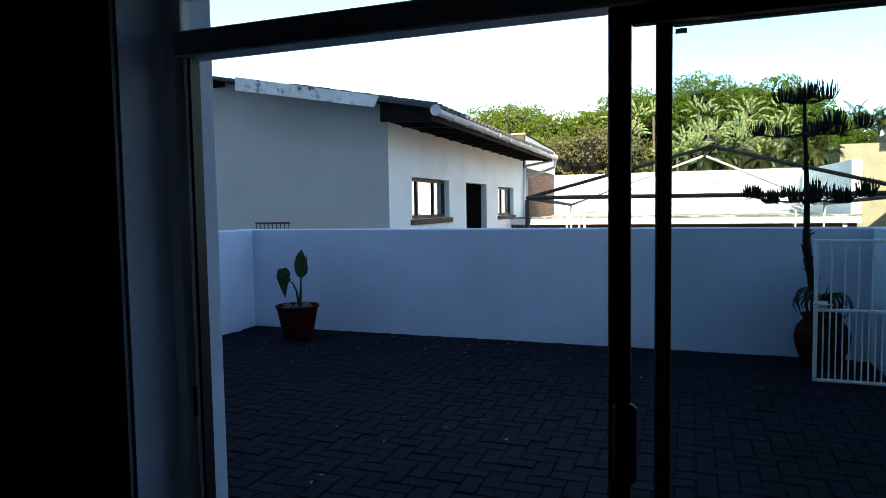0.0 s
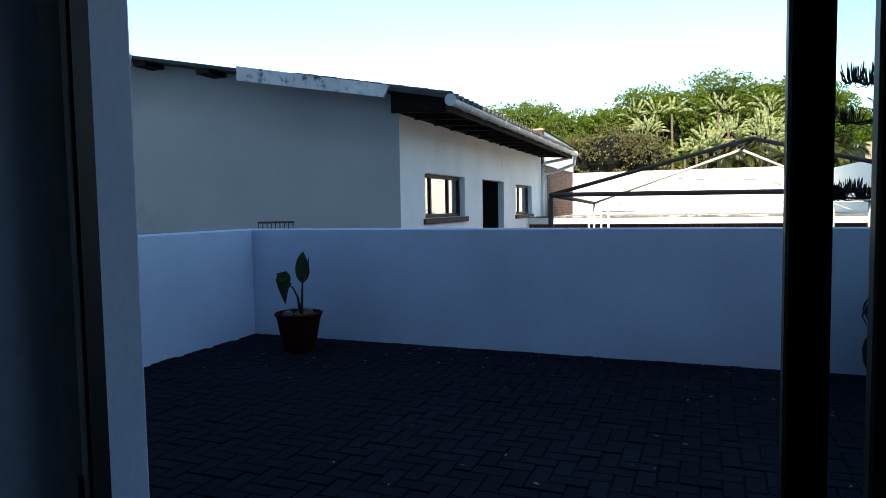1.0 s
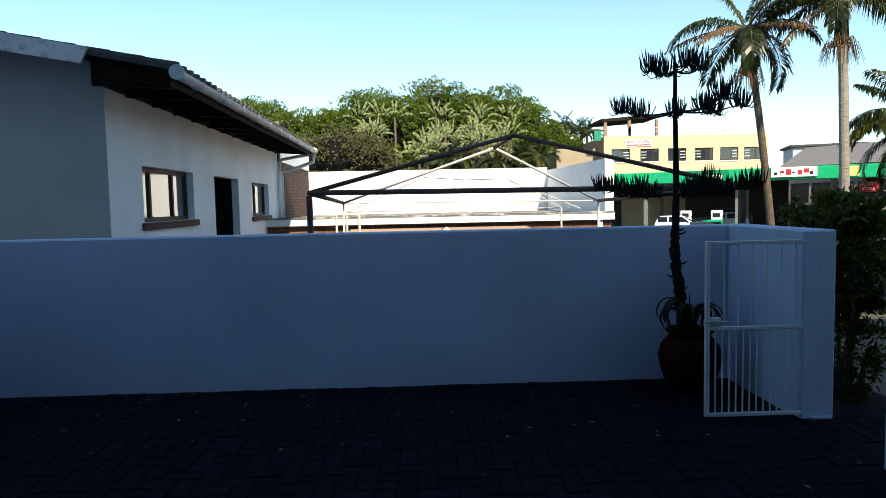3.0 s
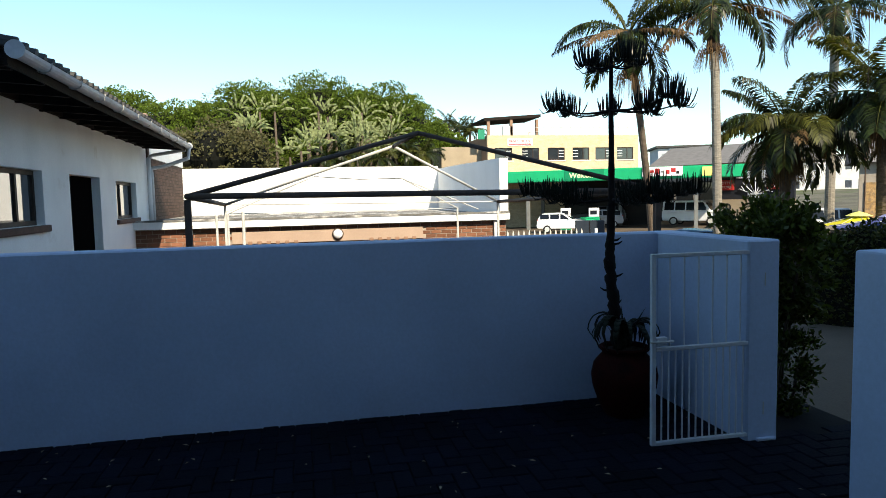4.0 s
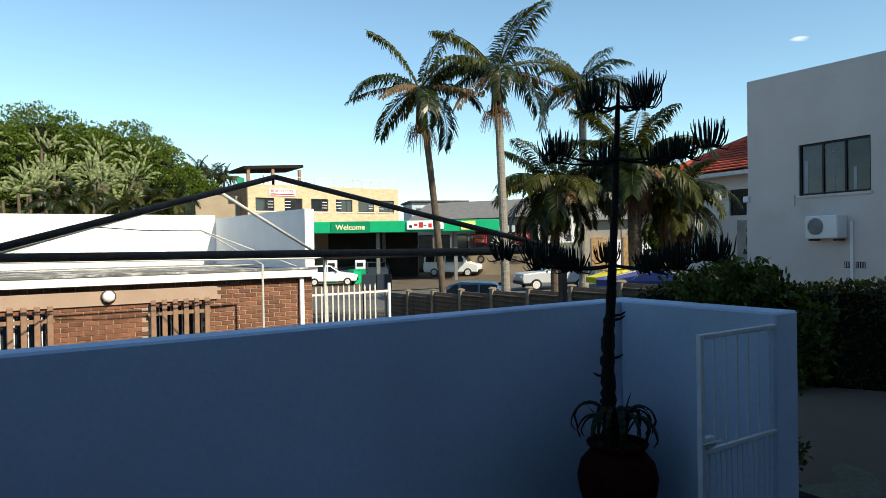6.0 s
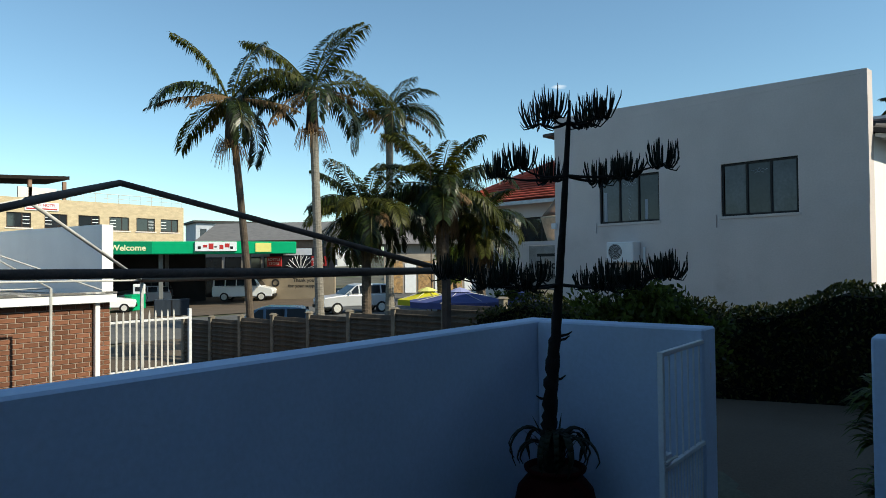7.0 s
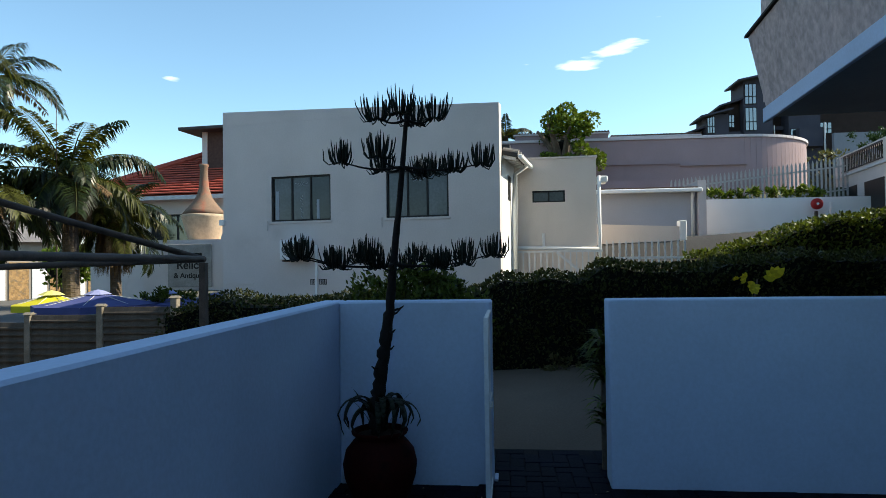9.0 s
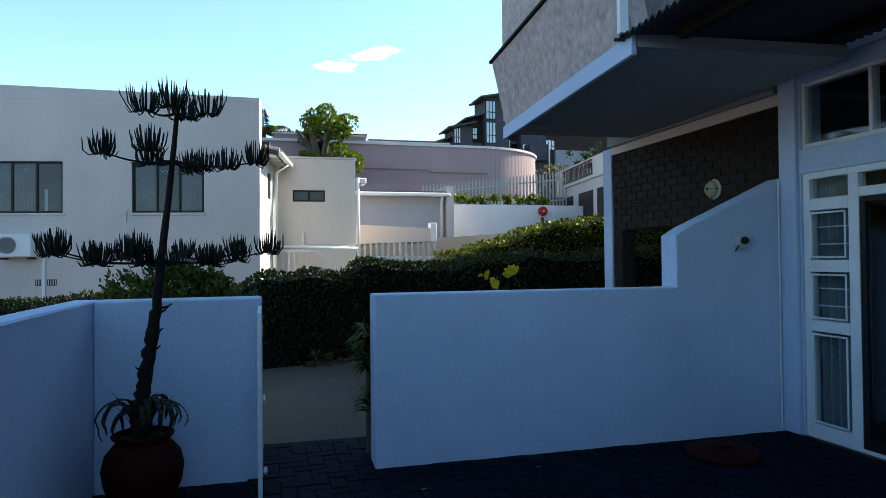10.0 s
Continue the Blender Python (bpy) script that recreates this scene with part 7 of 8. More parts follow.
rt = part("roof", M().add([(-0.5, -0.5, 3.88), (-0.5, 9.1, 3.88), (4, 5.35, 6.2), (4, -0.5, 6.2), (8.5, 9.1, 3.88), (8.5, -0.5, 3.88)], [(0, 3, 2, 1), (1, 2, 4), (2, 3, 5, 4), (0, 1, 4, 5)]), RED_TILE, rr_h, "red tiled hipped roof", fix=True)
tiles = M()
for r_ in range(17):
    u = r_ / 17
    xx, zz = -0.54 + 4.5 * u, 3.9 + 2.32 * u
    y_end = 9.1 - 3.75 * u
    k = int((y_end + 0.5) / 0.33)
    for c_ in range(k + 1):
        y = -0.5 + c_ * 0.33 + (0.16 if r_ % 2 else 0.0)
        e_ = min(y + 0.325, y_end)
        if e_ - y < 0.05:
            continue
        dz = R.uniform(-0.008, 0.008)
        tiles.prism([(xx - 0.02, zz + 0.05 + dz), (xx + 0.3, zz + 0.145), (xx + 0.3, zz + 0.165), (xx - 0.02, zz + 0.095 + dz)], y, e_, "y")
part("roof_tiles", tiles, RED_TILE, rt)
part("hip_cap", M().tube([(-0.58, 9.2, 3.95), (1.7, 7.27, 5.17), (4.0, 5.32, 6.34)], 0.15, 8), RED_TILE, rt, "rounded hip tiles")
part("ridge_cap", M().tube([(4.0, 5.35, 6.34), (4.0, -0.5, 6.34)], 0.14, 8), RED_TILE, rt, "rounded ridge tiles")
part("fascia", M().box(-0.57, -0.5, 3.72, -0.505, 9.1, 3.87), GUTTER, rr_h)
part("chimney", M().box(2.0, 1.5, 3.5, 3.8, 4.6, 6.78), BRICK_SILL, rr_h, "broad brick chimney")
part("corner_post", M().box(1.95, 4.605, 4.5, 2.3, 4.83, 6.78), GREY_PLASTER, rr_h)
part("chimney_slab", M().cbox(1.4, 0.9, 6.785, 4.2, 5.6, 6.92, 0.02), ROOF_DARK, rr_h, "flat dark slab roof", fix=True)
shop_w = part("shop_window", M().box(0.08, 3.6, 1.9, 0.14, 3.68, 3.2).box(0.08, 5.82, 1.9, 0.14, 5.9, 3.2).box(0.08, 4.7, 1.9, 0.14, 4.78, 3.2).box(0.08, 3.68, 3.12, 0.14, 5.82, 3.2), FRAME_DARK, rr_h)
part("pane", M().box(0.1, 3.68, 1.9, 0.106, 5.82, 3.12), PANE_DARK, shop_w)
BOT = (19.2, 16.75)
sg = tagged(new("sign_wall"), "grey plastered sign wall with black lettering", "sign")
part("wall", M().box(BOT[0] - 1.0, BOT[1] - 1.7, -0.2, BOT[0] + 1.0, BOT[1] + 1.6, 2.1), GREY_PLASTER, sg)
# board colour darkened to look as if it stands in shade
board = part("board", M().cbox(BOT[0] - 1.06, BOT[1] - 0.75, 0.55, BOT[0] - 1.005, BOT[1] + 0.75, 1.95, 0.01), mat("shaded_sign_board", (0.3, 0.285, 0.27), 0.85, 0.2, 3, 0.2, 30), sg, "sign board greyed in its colour for shade", fix=True)


def words(txt, m, size, material, parent, name="lettering", bold=0.0):
    c = bpy.data.curves.new(name, "FONT")
    c.body, c.size, c.extrude, c.align_x, c.align_y, c.offset = txt, size, 0.004, "CENTER", "CENTER", bold
    c.materials.append(material)
    o = new(name, c)
    o.parent = parent
    o.matrix_local = m
    return o


INK = mat("black_sign_paint", (0.015, 0.015, 0.015), 0.6, 0.1, 4, 0, 30)
face = lambda y, z: Matrix.Translation((BOT[0] - 1.066, y, z)) @ pose(0, 0, 0, 90, 0, -90)
words("Relics", face(BOT[1], 1.26), 0.38, INK, board, bold=0.008)
words("& Antiques", face(BOT[1], 0.92), 0.24, INK, board, bold=0.005)
part("unread_line", M().box(BOT[0] - 1.067, BOT[1] - 0.42, 1.56, BOT[0] - 1.061, BOT[1] + 0.42, 1.66), INK, board)
bt = thing("bottle_sculpture", "giant clay bottle with tall neck on a plinth", "sculpture", pose(BOT[0], BOT[1], 2.1))
part("base", M().lathe([(0.5, 0.0), (0.52, 0.02), (0.74, 0.78), (0.77, 0.85), (0.72, 0.88), (0.6, 0.9)], n=32), mat("pale_ribbed_clay", (0.5, 0.38, 0.27), 0.85, 0.14, 6, 0.4, 20), bt, "pale ribbed lower half", smooth=True)
part("neck", M().lathe([(0.72, 0.89), (0.6, 1.05), (0.42, 1.25), (0.26, 1.5), (0.17, 1.8), (0.135, 2.2), (0.13, 2.5), (0.16, 2.55), (0.15, 2.62), (0.05, 2.63)], n=32), mat("mossy_terracotta", (0.2, 0.13, 0.09), 0.85, 0.2, 3, 0.3, 30, stain=(0.33, 0.1, 0.06), stain_scale=1.2, stain_at=0.5), bt, "weathered terracotta neck", smooth=True)


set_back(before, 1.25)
before = set(bpy.data.objects)


def umbrella(x, y, top, r, col, label, seed):
    t = thing("parasol", label, "parasol", pose(x, y, 0), "parasols")
    z0 = g(x, y)
    part("pole", M().tube([(0, 0, z0), (0, 0, top)], 0.025, 8), STEEL_PALE, t)
    part("base", M().lathe([(0.25, z0), (0.25, z0 + 0.06), (0.05, z0 + 0.1)], n=16), CONCRETE_FENCE, t)
    m = M()
    n = 8
    rim = [Vector((r * math.cos(2 * math.pi * i / n + seed), r * math.sin(2 * math.pi * i / n + seed), top - 0.3)) for i in range(n)]
    apex = Vector((0, 0, top))
    for i in range(n):
        a, b = rim[i], rim[(i + 1) % n]
        ma, mb = apex.lerp(a, 0.5) - Vector((0, 0, 0.05)), apex.lerp(b, 0.5) - Vector((0, 0, 0.05))
        m.add([apex, ma, mb], [(0, 1, 2)])
        m.add([ma, a, b, mb], [(0, 1, 2, 3)])
        m.add([a, b, b - Vector((0, 0, 0.16)), a - Vector((0, 0, 0.16))], [(0, 1, 2, 3)])
    part("canopy", m, mat("parasol_cloth", col, 0.8, 0.08, 3, 0.1, 80), t)
    part("vent", M().lathe([(0.32, top - 0.06), (0.16, top + 0.02), (0.01, top + 0.06)], n=8), mat("parasol_vent", tuple(min(0.6, c * 1.5 + 0.16) for c in col), 0.8, 0.05, 3, 0, 40), t)
    for i in range(n):
        part("rib", M().tube([apex - Vector((0, 0, 0.03)), rim[i] - Vector((0, 0, 0.02))], 0.008, 4), STEEL_PALE, t)


BLUE, YEL = (0.06, 0.075, 0.21), (0.5, 0.46, 0.03)
for x, y, top, r, col, lb in ((12.9, 16.5, 0.66, 1.5, BLUE, "blue cloth parasol with pale vent"), (14.2, 15.4, 0.62, 1.3, BLUE, "blue cloth parasol with pale vent"), (13.6, 18.25, 0.6, 0.95, YEL, "bright yellow cloth parasol beside the blue ones"), (16.2, 14.3, 0.72, 1.1, BLUE, "faded blue parasol near the shop")):
    umbrella(x, y, top, r, col, lb, x)

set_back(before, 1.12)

# ---------- petrol station and shops across the road ----------
before = set(bpy.data.objects)
yb = tagged(new("hotel_building"), "yellow face-brick building with dark windows and roof rail", "building", "buildings")
FY = 59.0
xs_w = [15.85, 18.35, 20.75, 23.1, 25.3, 27.4]
holes = [(x, x + 1.6, 3.85, 4.95) for x in xs_w]
part("wall", M().wall(15.2, 29.5, -2.5, 6.05, FY, FY + 0.3, holes, "x"), YELLOW_BRICK, yb, "yellow brick front", fix=True)
part("side_wall", M().box(15.2, FY + 0.302, -2.5, 15.5, FY + 14, 6.05), mat("brown_side_plaster", (0.28, 0.18, 0.12), 0.85, 0.1, 1, 0.2, 20), yb)
part("east_wall", M().box(29.2, FY + 0.302, -2.5, 29.5, FY + 14, 6.05), YELLOW_BRICK, yb)
part("roof", M().box(15.5, FY + 0.31, 5.5, 29.2, FY + 14, 5.7), CONCRETE, yb)
part("inner_dark", M().box(15.6, FY + 1.2, -2, 29.1, FY + 1.3, 5.4), UNLIT_SHADE, yb)
for k, x in enumerate(xs_w):
    s0, s1 = ((1.07, 1.53), (0.07, 0.55))[k % 2]
    w = part("window", M().box(x, FY + 0.08, 3.85, x + 0.07, FY + 0.14, 4.95).box(x + 1.53, FY + 0.08, 3.85, x + 1.6, FY + 0.14, 4.95).box(x + 0.07, FY + 0.08, 4.88, x + 1.53, FY + 0.14, 4.95).box(x + 0.07, FY + 0.08, 3.85, x + 1.53, FY + 0.14, 3.92).box(x + 1.0, FY + 0.08, 3.92, x + 1.07, FY + 0.14, 4.88), WINDOW_WOOD, yb, "brown window")
    part("pane", M().box(x + 0.07, FY + 0.1, 3.92, x + 1.0, FY + 0.11, 4.88), PANE_DARK, w)
    part("pane", M().box(x + 1.07, FY + 0.1, 3.92, x + 1.53, FY + 0.11, 4.88), PANE_DARK, w)
    for zz in (4.15, 4.4, 4.65):
        part("glazing_bar", M().box(x + s0, FY + 0.075, zz, x + s1, FY + 0.095, zz + 0.05), FRAME_WHITE, w)
    part("sill", M().box(x - 0.1, FY - 0.06, 3.76, x + 1.7, FY - 0.002, 3.845), CREAM, w)
rlr = part("roof_rail", M().tube([(19.3, FY + 0.1, 6.75), (29.4, FY + 0.1, 6.75)], 0.03, 6), STEEL_PALE, yb)
part("lower_rail", M().tube([(19.3, FY + 0.1, 6.4), (29.4, FY + 0.1, 6.4)], 0.02, 6), STEEL_PALE, rlr)
for i in range(12):
    part("post", M().tube([(19.3 + i * 0.918, FY + 0.1, 6.05), (19.3 + i * 0.918, FY + 0.1, 6.75)], 0.025, 6), STEEL_PALE, rlr)
tr_ = part("roof_terrace", M().prism([(15.1, 7.35), (20.3, 7.7), (20.3, 7.95), (15.1, 7.6)], FY + 0.5, FY + 5, "y"), TIMBER_DARK, yb, "dark timber roof terrace shelter", fix=True)
for x in (15.5, 17.6, 20.0):
    part("post", M().box(x - 0.12, FY + 0.6, 5.7, x + 0.12, FY + 0.85, 7.5), BROWN_WOOD, tr_)
part("terrace_wall", M().box(16.8, FY + 0.6, 5.7, 19.4, FY + 0.8, 6.9), CREAM, tr_)
part("shade_net", M().box(14.5, FY + 0.5, 5.75, 15.1, FY + 0.6, 6.6), mat("green_shade_net", (0.02, 0.2, 0.12), 0.9, 0.1, 3, 0.1, 40), tr_)
part("wing", M().box(11.5, FY + 2, -2.2, 15.19, FY + 9, 5.2), mat("orange_brown_plaster", (0.3, 0.24, 0.17), 0.85, 0.12, 1, 0.2, 20), yb, "beige side wing")
sgn = part("sign_board", M().box(17.0, FY - 0.08, 5.15, 19.3, FY - 0.02, 5.75), FRAME_WHITE, yb, "white sign with red stripes")
SIGN_RED = mat("red_sign_paint", (0.42, 0.03, 0.03), 0.5, 0.06, 3, 0, 30)
words("BEACH HOTEL", Matrix.Translation((18.15, FY - 0.085, 5.54)) @ pose(0, 0, 0, 90, 0, 0), 0.3, SIGN_RED, sgn, bold=0.006)
part("stripe", M().box(17.1, FY - 0.09, 5.22, 19.2, FY - 0.081, 5.32), SIGN_RED, sgn)

cp = thing("petrol_canopy", "green petrol station canopy with open dark forecourt", "canopy", pose(15.0, 53.5, -0.36, 0, 0, -33.3))
CL = 17.5
FORECOURT_GREY = mat("grey_column_paint", (0.16, 0.165, 0.16), 0.6, 0.15, 3, 0.1, 30)
part("fascia", M().cbox(-1.8, 0, 2.2, CL, 0.25, 3.1, 0.06), GREEN_SIGN, cp, "green fascia", fix=True)
part("fascia_side", M().box(-1.8, 0.256, 2.2, -1.55, 9, 3.1), GREEN_SIGN, cp)
part("roof", M().box(-1.54, 0.256, 2.5, CL, 9, 2.9), FORECOURT_GREY, cp)
part("welcome_panel", M().cbox(4.75, -0.05, 2.22, 7.75, -0.002, 3.08, 0.02), mat("dark_green_panel", (0.0, 0.2, 0.09), 0.4, 0.05, 2, 0, 30), cp, fix=True)
words("Welcome", Matrix.Translation((6.25, -0.06, 2.64)) @ pose(0, 0, 0, 90, 0, 0), 0.56, mat("cream_letters", (0.75, 0.72, 0.45), 0.5, 0.03, 3, 0, 30), cp, bold=0.012)
part("price_panel", M().cbox(10.5, -0.14, 2.4, 13.3, -0.01, 3.08, 0.02), FRAME_WHITE, cp, "white price panel", fix=True)
for i in range(7):
    part("mark", M().box(10.7 + i * 0.36, -0.15, 2.55 + 0.12 * (i % 2), 10.9 + i * 0.36 + 0.06 * (i % 3), -0.141, 2.75 + 0.1 * (i % 3)), SIGN_RED if i % 3 else INK, cp)
part("yellow_stripe", M().box(14.6, -0.06, 2.35, 15.7, -0.002, 3.0), mat("pale_yellow_panel", (0.7, 0.65, 0.2), 0.5, 0.05, 3, 0, 30), cp)
for x in (1.6, 8.2, 14.2):
    for y in (1.2, 6.5):
        part("column", M().cbox(x - 0.14, y - 0.14, -2.3, x + 0.14, y + 0.14, 2.5, 0.02), FORECOURT_GREY, cp, fix=True)
# back and end walls added near-black to paint the shade under the canopy
part("back_wall", M().box(-1.8, 8.6, -2.3, CL - 6.5, 8.8, 2.48), mat("canopy_shade", (0.02, 0.017, 0.015), 0.6, 0.3, 0.8, 0.1, 20), cp)
part("end_wall", M().box(-1.8, 1.6, -2.3, -1.6, 8.59, 2.19), UNLIT_SHADE, cp)
for x in (4.2, 6.4):
    pu = thing("petrol_pump", "green and white petrol pump", "petrol pump", pose(15.0, 53.5, 0, 0, 0, -33.3) @ pose(x, 1.0, -2.0), "petrol pumps")
    part("cabinet", M().cbox(0, 0, 0.1, 0.8, 0.5, 1.1, 0.03), GREEN_SIGN, pu, fix=True)
    part("head", M().cbox(0.02, 0.02, 1.103, 0.78, 0.48, 1.8, 0.03), FRAME_WHITE, pu, fix=True)
    part("screen", M().box(0.15, 0.0, 1.3, 0.65, 0.018, 1.6), PANE_DARK, pu)
    part("hose", M().tube([(0.82, 0.1, 1.4), (0.95, 0.05, 0.8), (0.84, 0.0, 0.5)], 0.025, 6), BLACK, pu)
bn = thing("wheelie_bin", "green wheeled refuse bin", "bin", pose(20.0, 49.0, g(20.0, 49.0), 0, 0, 10))
part("body", M().prism([(-0.28, 0.06), (0.28, 0.06), (0.34, 1.0), (-0.34, 1.0)], -0.35, 0.35, "y"), GREEN_SIGN, bn, fix=True)
part("lid", M().cbox(-0.37, -0.4, 1.005, 0.37, 0.4, 1.1, 0.03), GREEN_SIGN, bn, fix=True)
sb = thing("notice_board", "grey-blue metal notice box on legs by the fence", "board", pose(9.6, 25.6, g(9.6, 25.6), 0, 0, -30))
part("panel", M().cbox(-0.53, -0.08, 1.38, 0.53, 0.08, 1.93, 0.02), mat("blue_grey_panel", (0.03, 0.04, 0.055), 0.4, 0.1, 2, 0, 30), sb, fix=True)
part("divider", M().box(-0.02, -0.09, 1.4, 0.02, -0.081, 1.91), FRAME_DARK, sb)
for x in (-0.48, 0.48):
    part("leg", M().box(x - 0.03, -0.05, 0, x + 0.03, 0.05, 1.375), FRAME_DARK, sb)

# shop with grey roof and mural
sh = thing("shop_building", "low shop with grey roof and black painted mural wall", "building", pose(32.0, 50.2, 0, 0, 0, -60), "buildings")
part("mural_wall", M().box(0.0, 0.0, -1.2, 5.5, 0.25, 2.35), mat("black_mural_paint", (0.02, 0.022, 0.03), 0.6, 0.1, 1, 0.05, 20), sh, "black painted wall")
part("tan_wall", M().box(-1.2, -0.25, -2.2, 5.6, -0.01, 0.12), mat("tan_plaster", (0.34, 0.27, 0.19), 0.85, 0.1, 1, 0.1, 20), sh, "tan lower wall")
for k in range(7):
    a = -1.2 + k * 0.4
    p = M().beam((2.7, -0.03, 0.45), (2.7 + 1.35 * math.sin(a), -0.03, 0.45 + 1.35 * math.cos(a)), 0.02, 0.2, up=(0, 1, 0))
    p.beam((2.7 + 0.9 * math.sin(a), -0.035, 0.45 + 0.9 * math.cos(a)), (2.7 + 1.3 * math.sin(a + 0.2), -0.035, 0.45 + 1.3 * math.cos(a + 0.2)), 0.02, 0.14, up=(0, 1, 0))
    part("mural_ray", p, FRAME_WHITE, sh)
part("mural_base", M().box(2.1, -0.04, 0.2, 3.3, -0.005, 0.6), FRAME_WHITE, sh)
for x in (-0.2, 3.6):
    bs = part("red_sign", M().cbox(x, -0.12, 0.85, x + 1.25, -0.015, 1.65, 0.02), SIGN_RED, sh, fix=True)
    words("BOTTLE", Matrix.Translation((x + 0.62, -0.13, 1.4)) @ pose(0, 0, 0, 90, 0, 0), 0.3, FRAME_WHITE, bs)
    words("STORE", Matrix.Translation((x + 0.62, -0.13, 1.08)) @ pose(0, 0, 0, 90, 0, 0), 0.3, FRAME_WHITE, bs)
words("Thank you", Matrix.Translation((3.0, -0.26, -0.3)) @ pose(0, 0, 0, 90, 0, 0), 0.42, INK, sh)
words("for your support!", Matrix.Translation((3.1, -0.26, -0.75)) @ pose(0, 0, 0, 90, 0, 0), 0.4, INK, sh)
part("ring_mark", M().tube([(0.6 + 0.27 * math.cos(t * 0.3142), -0.262, -0.5 + 0.27 * math.sin(t * 0.3142)) for t in range(21)], 0.07, 6), INK, sh)
part("shop_wall", M().box(-7.5, 3.0, -2.0, -0.01, 3.3, 2.8), mat("dim_shop_plaster", (0.3, 0.28, 0.26), 0.85, 0.08, 1, 0.1, 20), sh)
for i in range(4):
    x = -7.2 + i * 1.8
    sw_ = part("shop_front", M().box(x, 2.96, -1.8, x + 1.5, 2.995, 1.7), FRAME_DARK, sh)
    part("pane", M().box(x + 0.08, 2.945, -1.7, x + 1.42, 2.958, 1.6), PANE_DARK, sw_)
part("roof", M().add([(-8, 2.4, 3.1), (5.2, 2.4, 3.1), (5.2, 6.5, 4.9), (-8, 6.5, 4.9), (5.2, 11, 3.1), (-8, 11, 3.1)], [(0, 1, 2, 3), (3, 2, 4, 5), (0, 3, 5), (1, 4, 2)]), mat("grey_slate_roof", (0.15, 0.145, 0.145), 0.8, 0.15, 2, 0.3, 15, streak=6), sh, "grey pitched roof")
part("eave_wall", M().box(-7.8, 2.7, 2.35, 5.0, 2.9, 3.12), BROWN_WOOD, sh)
part("notice", M().box(1.2, -0.05, 1.75, 3.6, -0.01, 2.3), FRAME_WHITE, sh)

st_h = thing("shop_building", "tan shop with white gable and stone-clad front up the road", "building", pose(37.5, 42.5, 0, 0, 0, -40), "buildings")
part("wall", M().box(0, 0, -1.5, 10, 0.3, 2.6), mat("dim_tan_plaster", (0.3, 0.26, 0.22), 0.85, 0.15, 1, 0.2, 20), st_h)
for i in range(4):
    part("stone_panel", M().box(0.3 + i * 2.5, -0.06, -1.4, 1.5 + i * 2.5, -0.002, 1.2), mat("ochre_stone_cladding", (0.36, 0.22, 0.1), 0.9, 0.35, 4, 0.5, 12, stain=(0.2, 0.15, 0.1), stain_scale=5, stain_at=0.5), st_h)
    part("shutter", M().box(1.7 + i * 2.5, -0.05, -1.4, 2.6 + i * 2.5, -0.002, 1.0), FRAME_WHITE, st_h, "white barred shopfront")
part("roof", M().add([(-0.5, -0.6, 2.6), (10.5, -0.6, 2.6), (10.5, 4, 4.6), (-0.5, 4, 4.6), (10.5, 8, 2.6), (-0.5, 8, 2.6)], [(0, 1, 2, 3), (3, 2, 4, 5), (0, 3, 5), (1, 4, 2)]), mat("grey_tiled_roof", (0.16, 0.15, 0.15), 0.8, 0.2, 3, 0.3, 12), st_h)
part("gable", M().prism([(6.5, 2.5), (9.5, 2.5), (8, 4.2)], -0.7, -0.4, "y"), BRIGHT_WHITE, st_h, fix=True)

# far buildings along the skyline
for nm, x, y, z0, z1, w, d, col, lb, turn in (("far_house", 47, 86, -1, 6.3, 8, 7, (0.42, 0.45, 0.5), "distant grey modern house with flat roof", -20), ("far_house", 54, 88, -1, 5.4, 6, 6, (0.72, 0.72, 0.74), "distant white house with pale roof", -15), ("far_house", 66, 84, -1, 4.6, 9, 6, (0.5, 0.5, 0.5), "distant house with grey flat roof", -20), ("far_house", 52, 48, -1, 4.5, 9, 6, (0.6, 0.45, 0.22), "ochre two-storey building up the road", -50), ("far_house", 62, 46, -0.5, 6.4, 8, 6, (0.66, 0.56, 0.32), "pale yellow building up the road", -55), ("far_house", 46, 33, -0.5, 4.6, 7, 6, (0.55, 0.36, 0.22), "orange-brown building behind the palms", -60)):
    t = thing(nm, lb, "building", pose(x, y, 0, 0, 0, turn), "distant houses")
    nn = max(2, int(w / 2))
    hs = [(0.5 + i * w / nn, 0.5 + i * w / nn + 0.9, z, z + 1.1) for i in range(nn) for z in ([z1 - 1.9, z1 - 4.4] if z1 > 4 else [z1 - 1.9])]
    part("wall", M().wall(0, w, z0 - 2, z1, 0, 0.3, hs, "x"), mat("far_plaster", col, 0.85, 0.08, 1, 0.1, 15), t, fix=True)
    for xs_ in (0, w - 0.3):
        part("side_wall", M().box(xs_, 0.302, z0 - 2, xs_ + 0.3, d, z1), mat("far_plaster", col, 0.85, 0.08, 1, 0.1, 15), t)
    part("inner_dark", M().box(0.31, 1.0, z0 - 2, w - 0.31, 1.1, z1 - 0.1), UNLIT_SHADE, t)
    for h_ in hs:
        wv = part("window", M().box(h_[0], 0.1, h_[2], h_[1], 0.14, h_[3]), FRAME_WHITE, t)
        part("pane", M().box(h_[0] + 0.06, 0.085, h_[2] + 0.06, h_[1] - 0.06, 0.098, h_[3] - 0.06), PANE_SKY, wv)
    part("roof", M().cbox(-0.4, -0.4, z1 + 0.01, w + 0.4, d + 0.3, z1 + 0.3, 0.03), ROOF_DARK if "grey" in lb else GUTTER, t, fix=True)
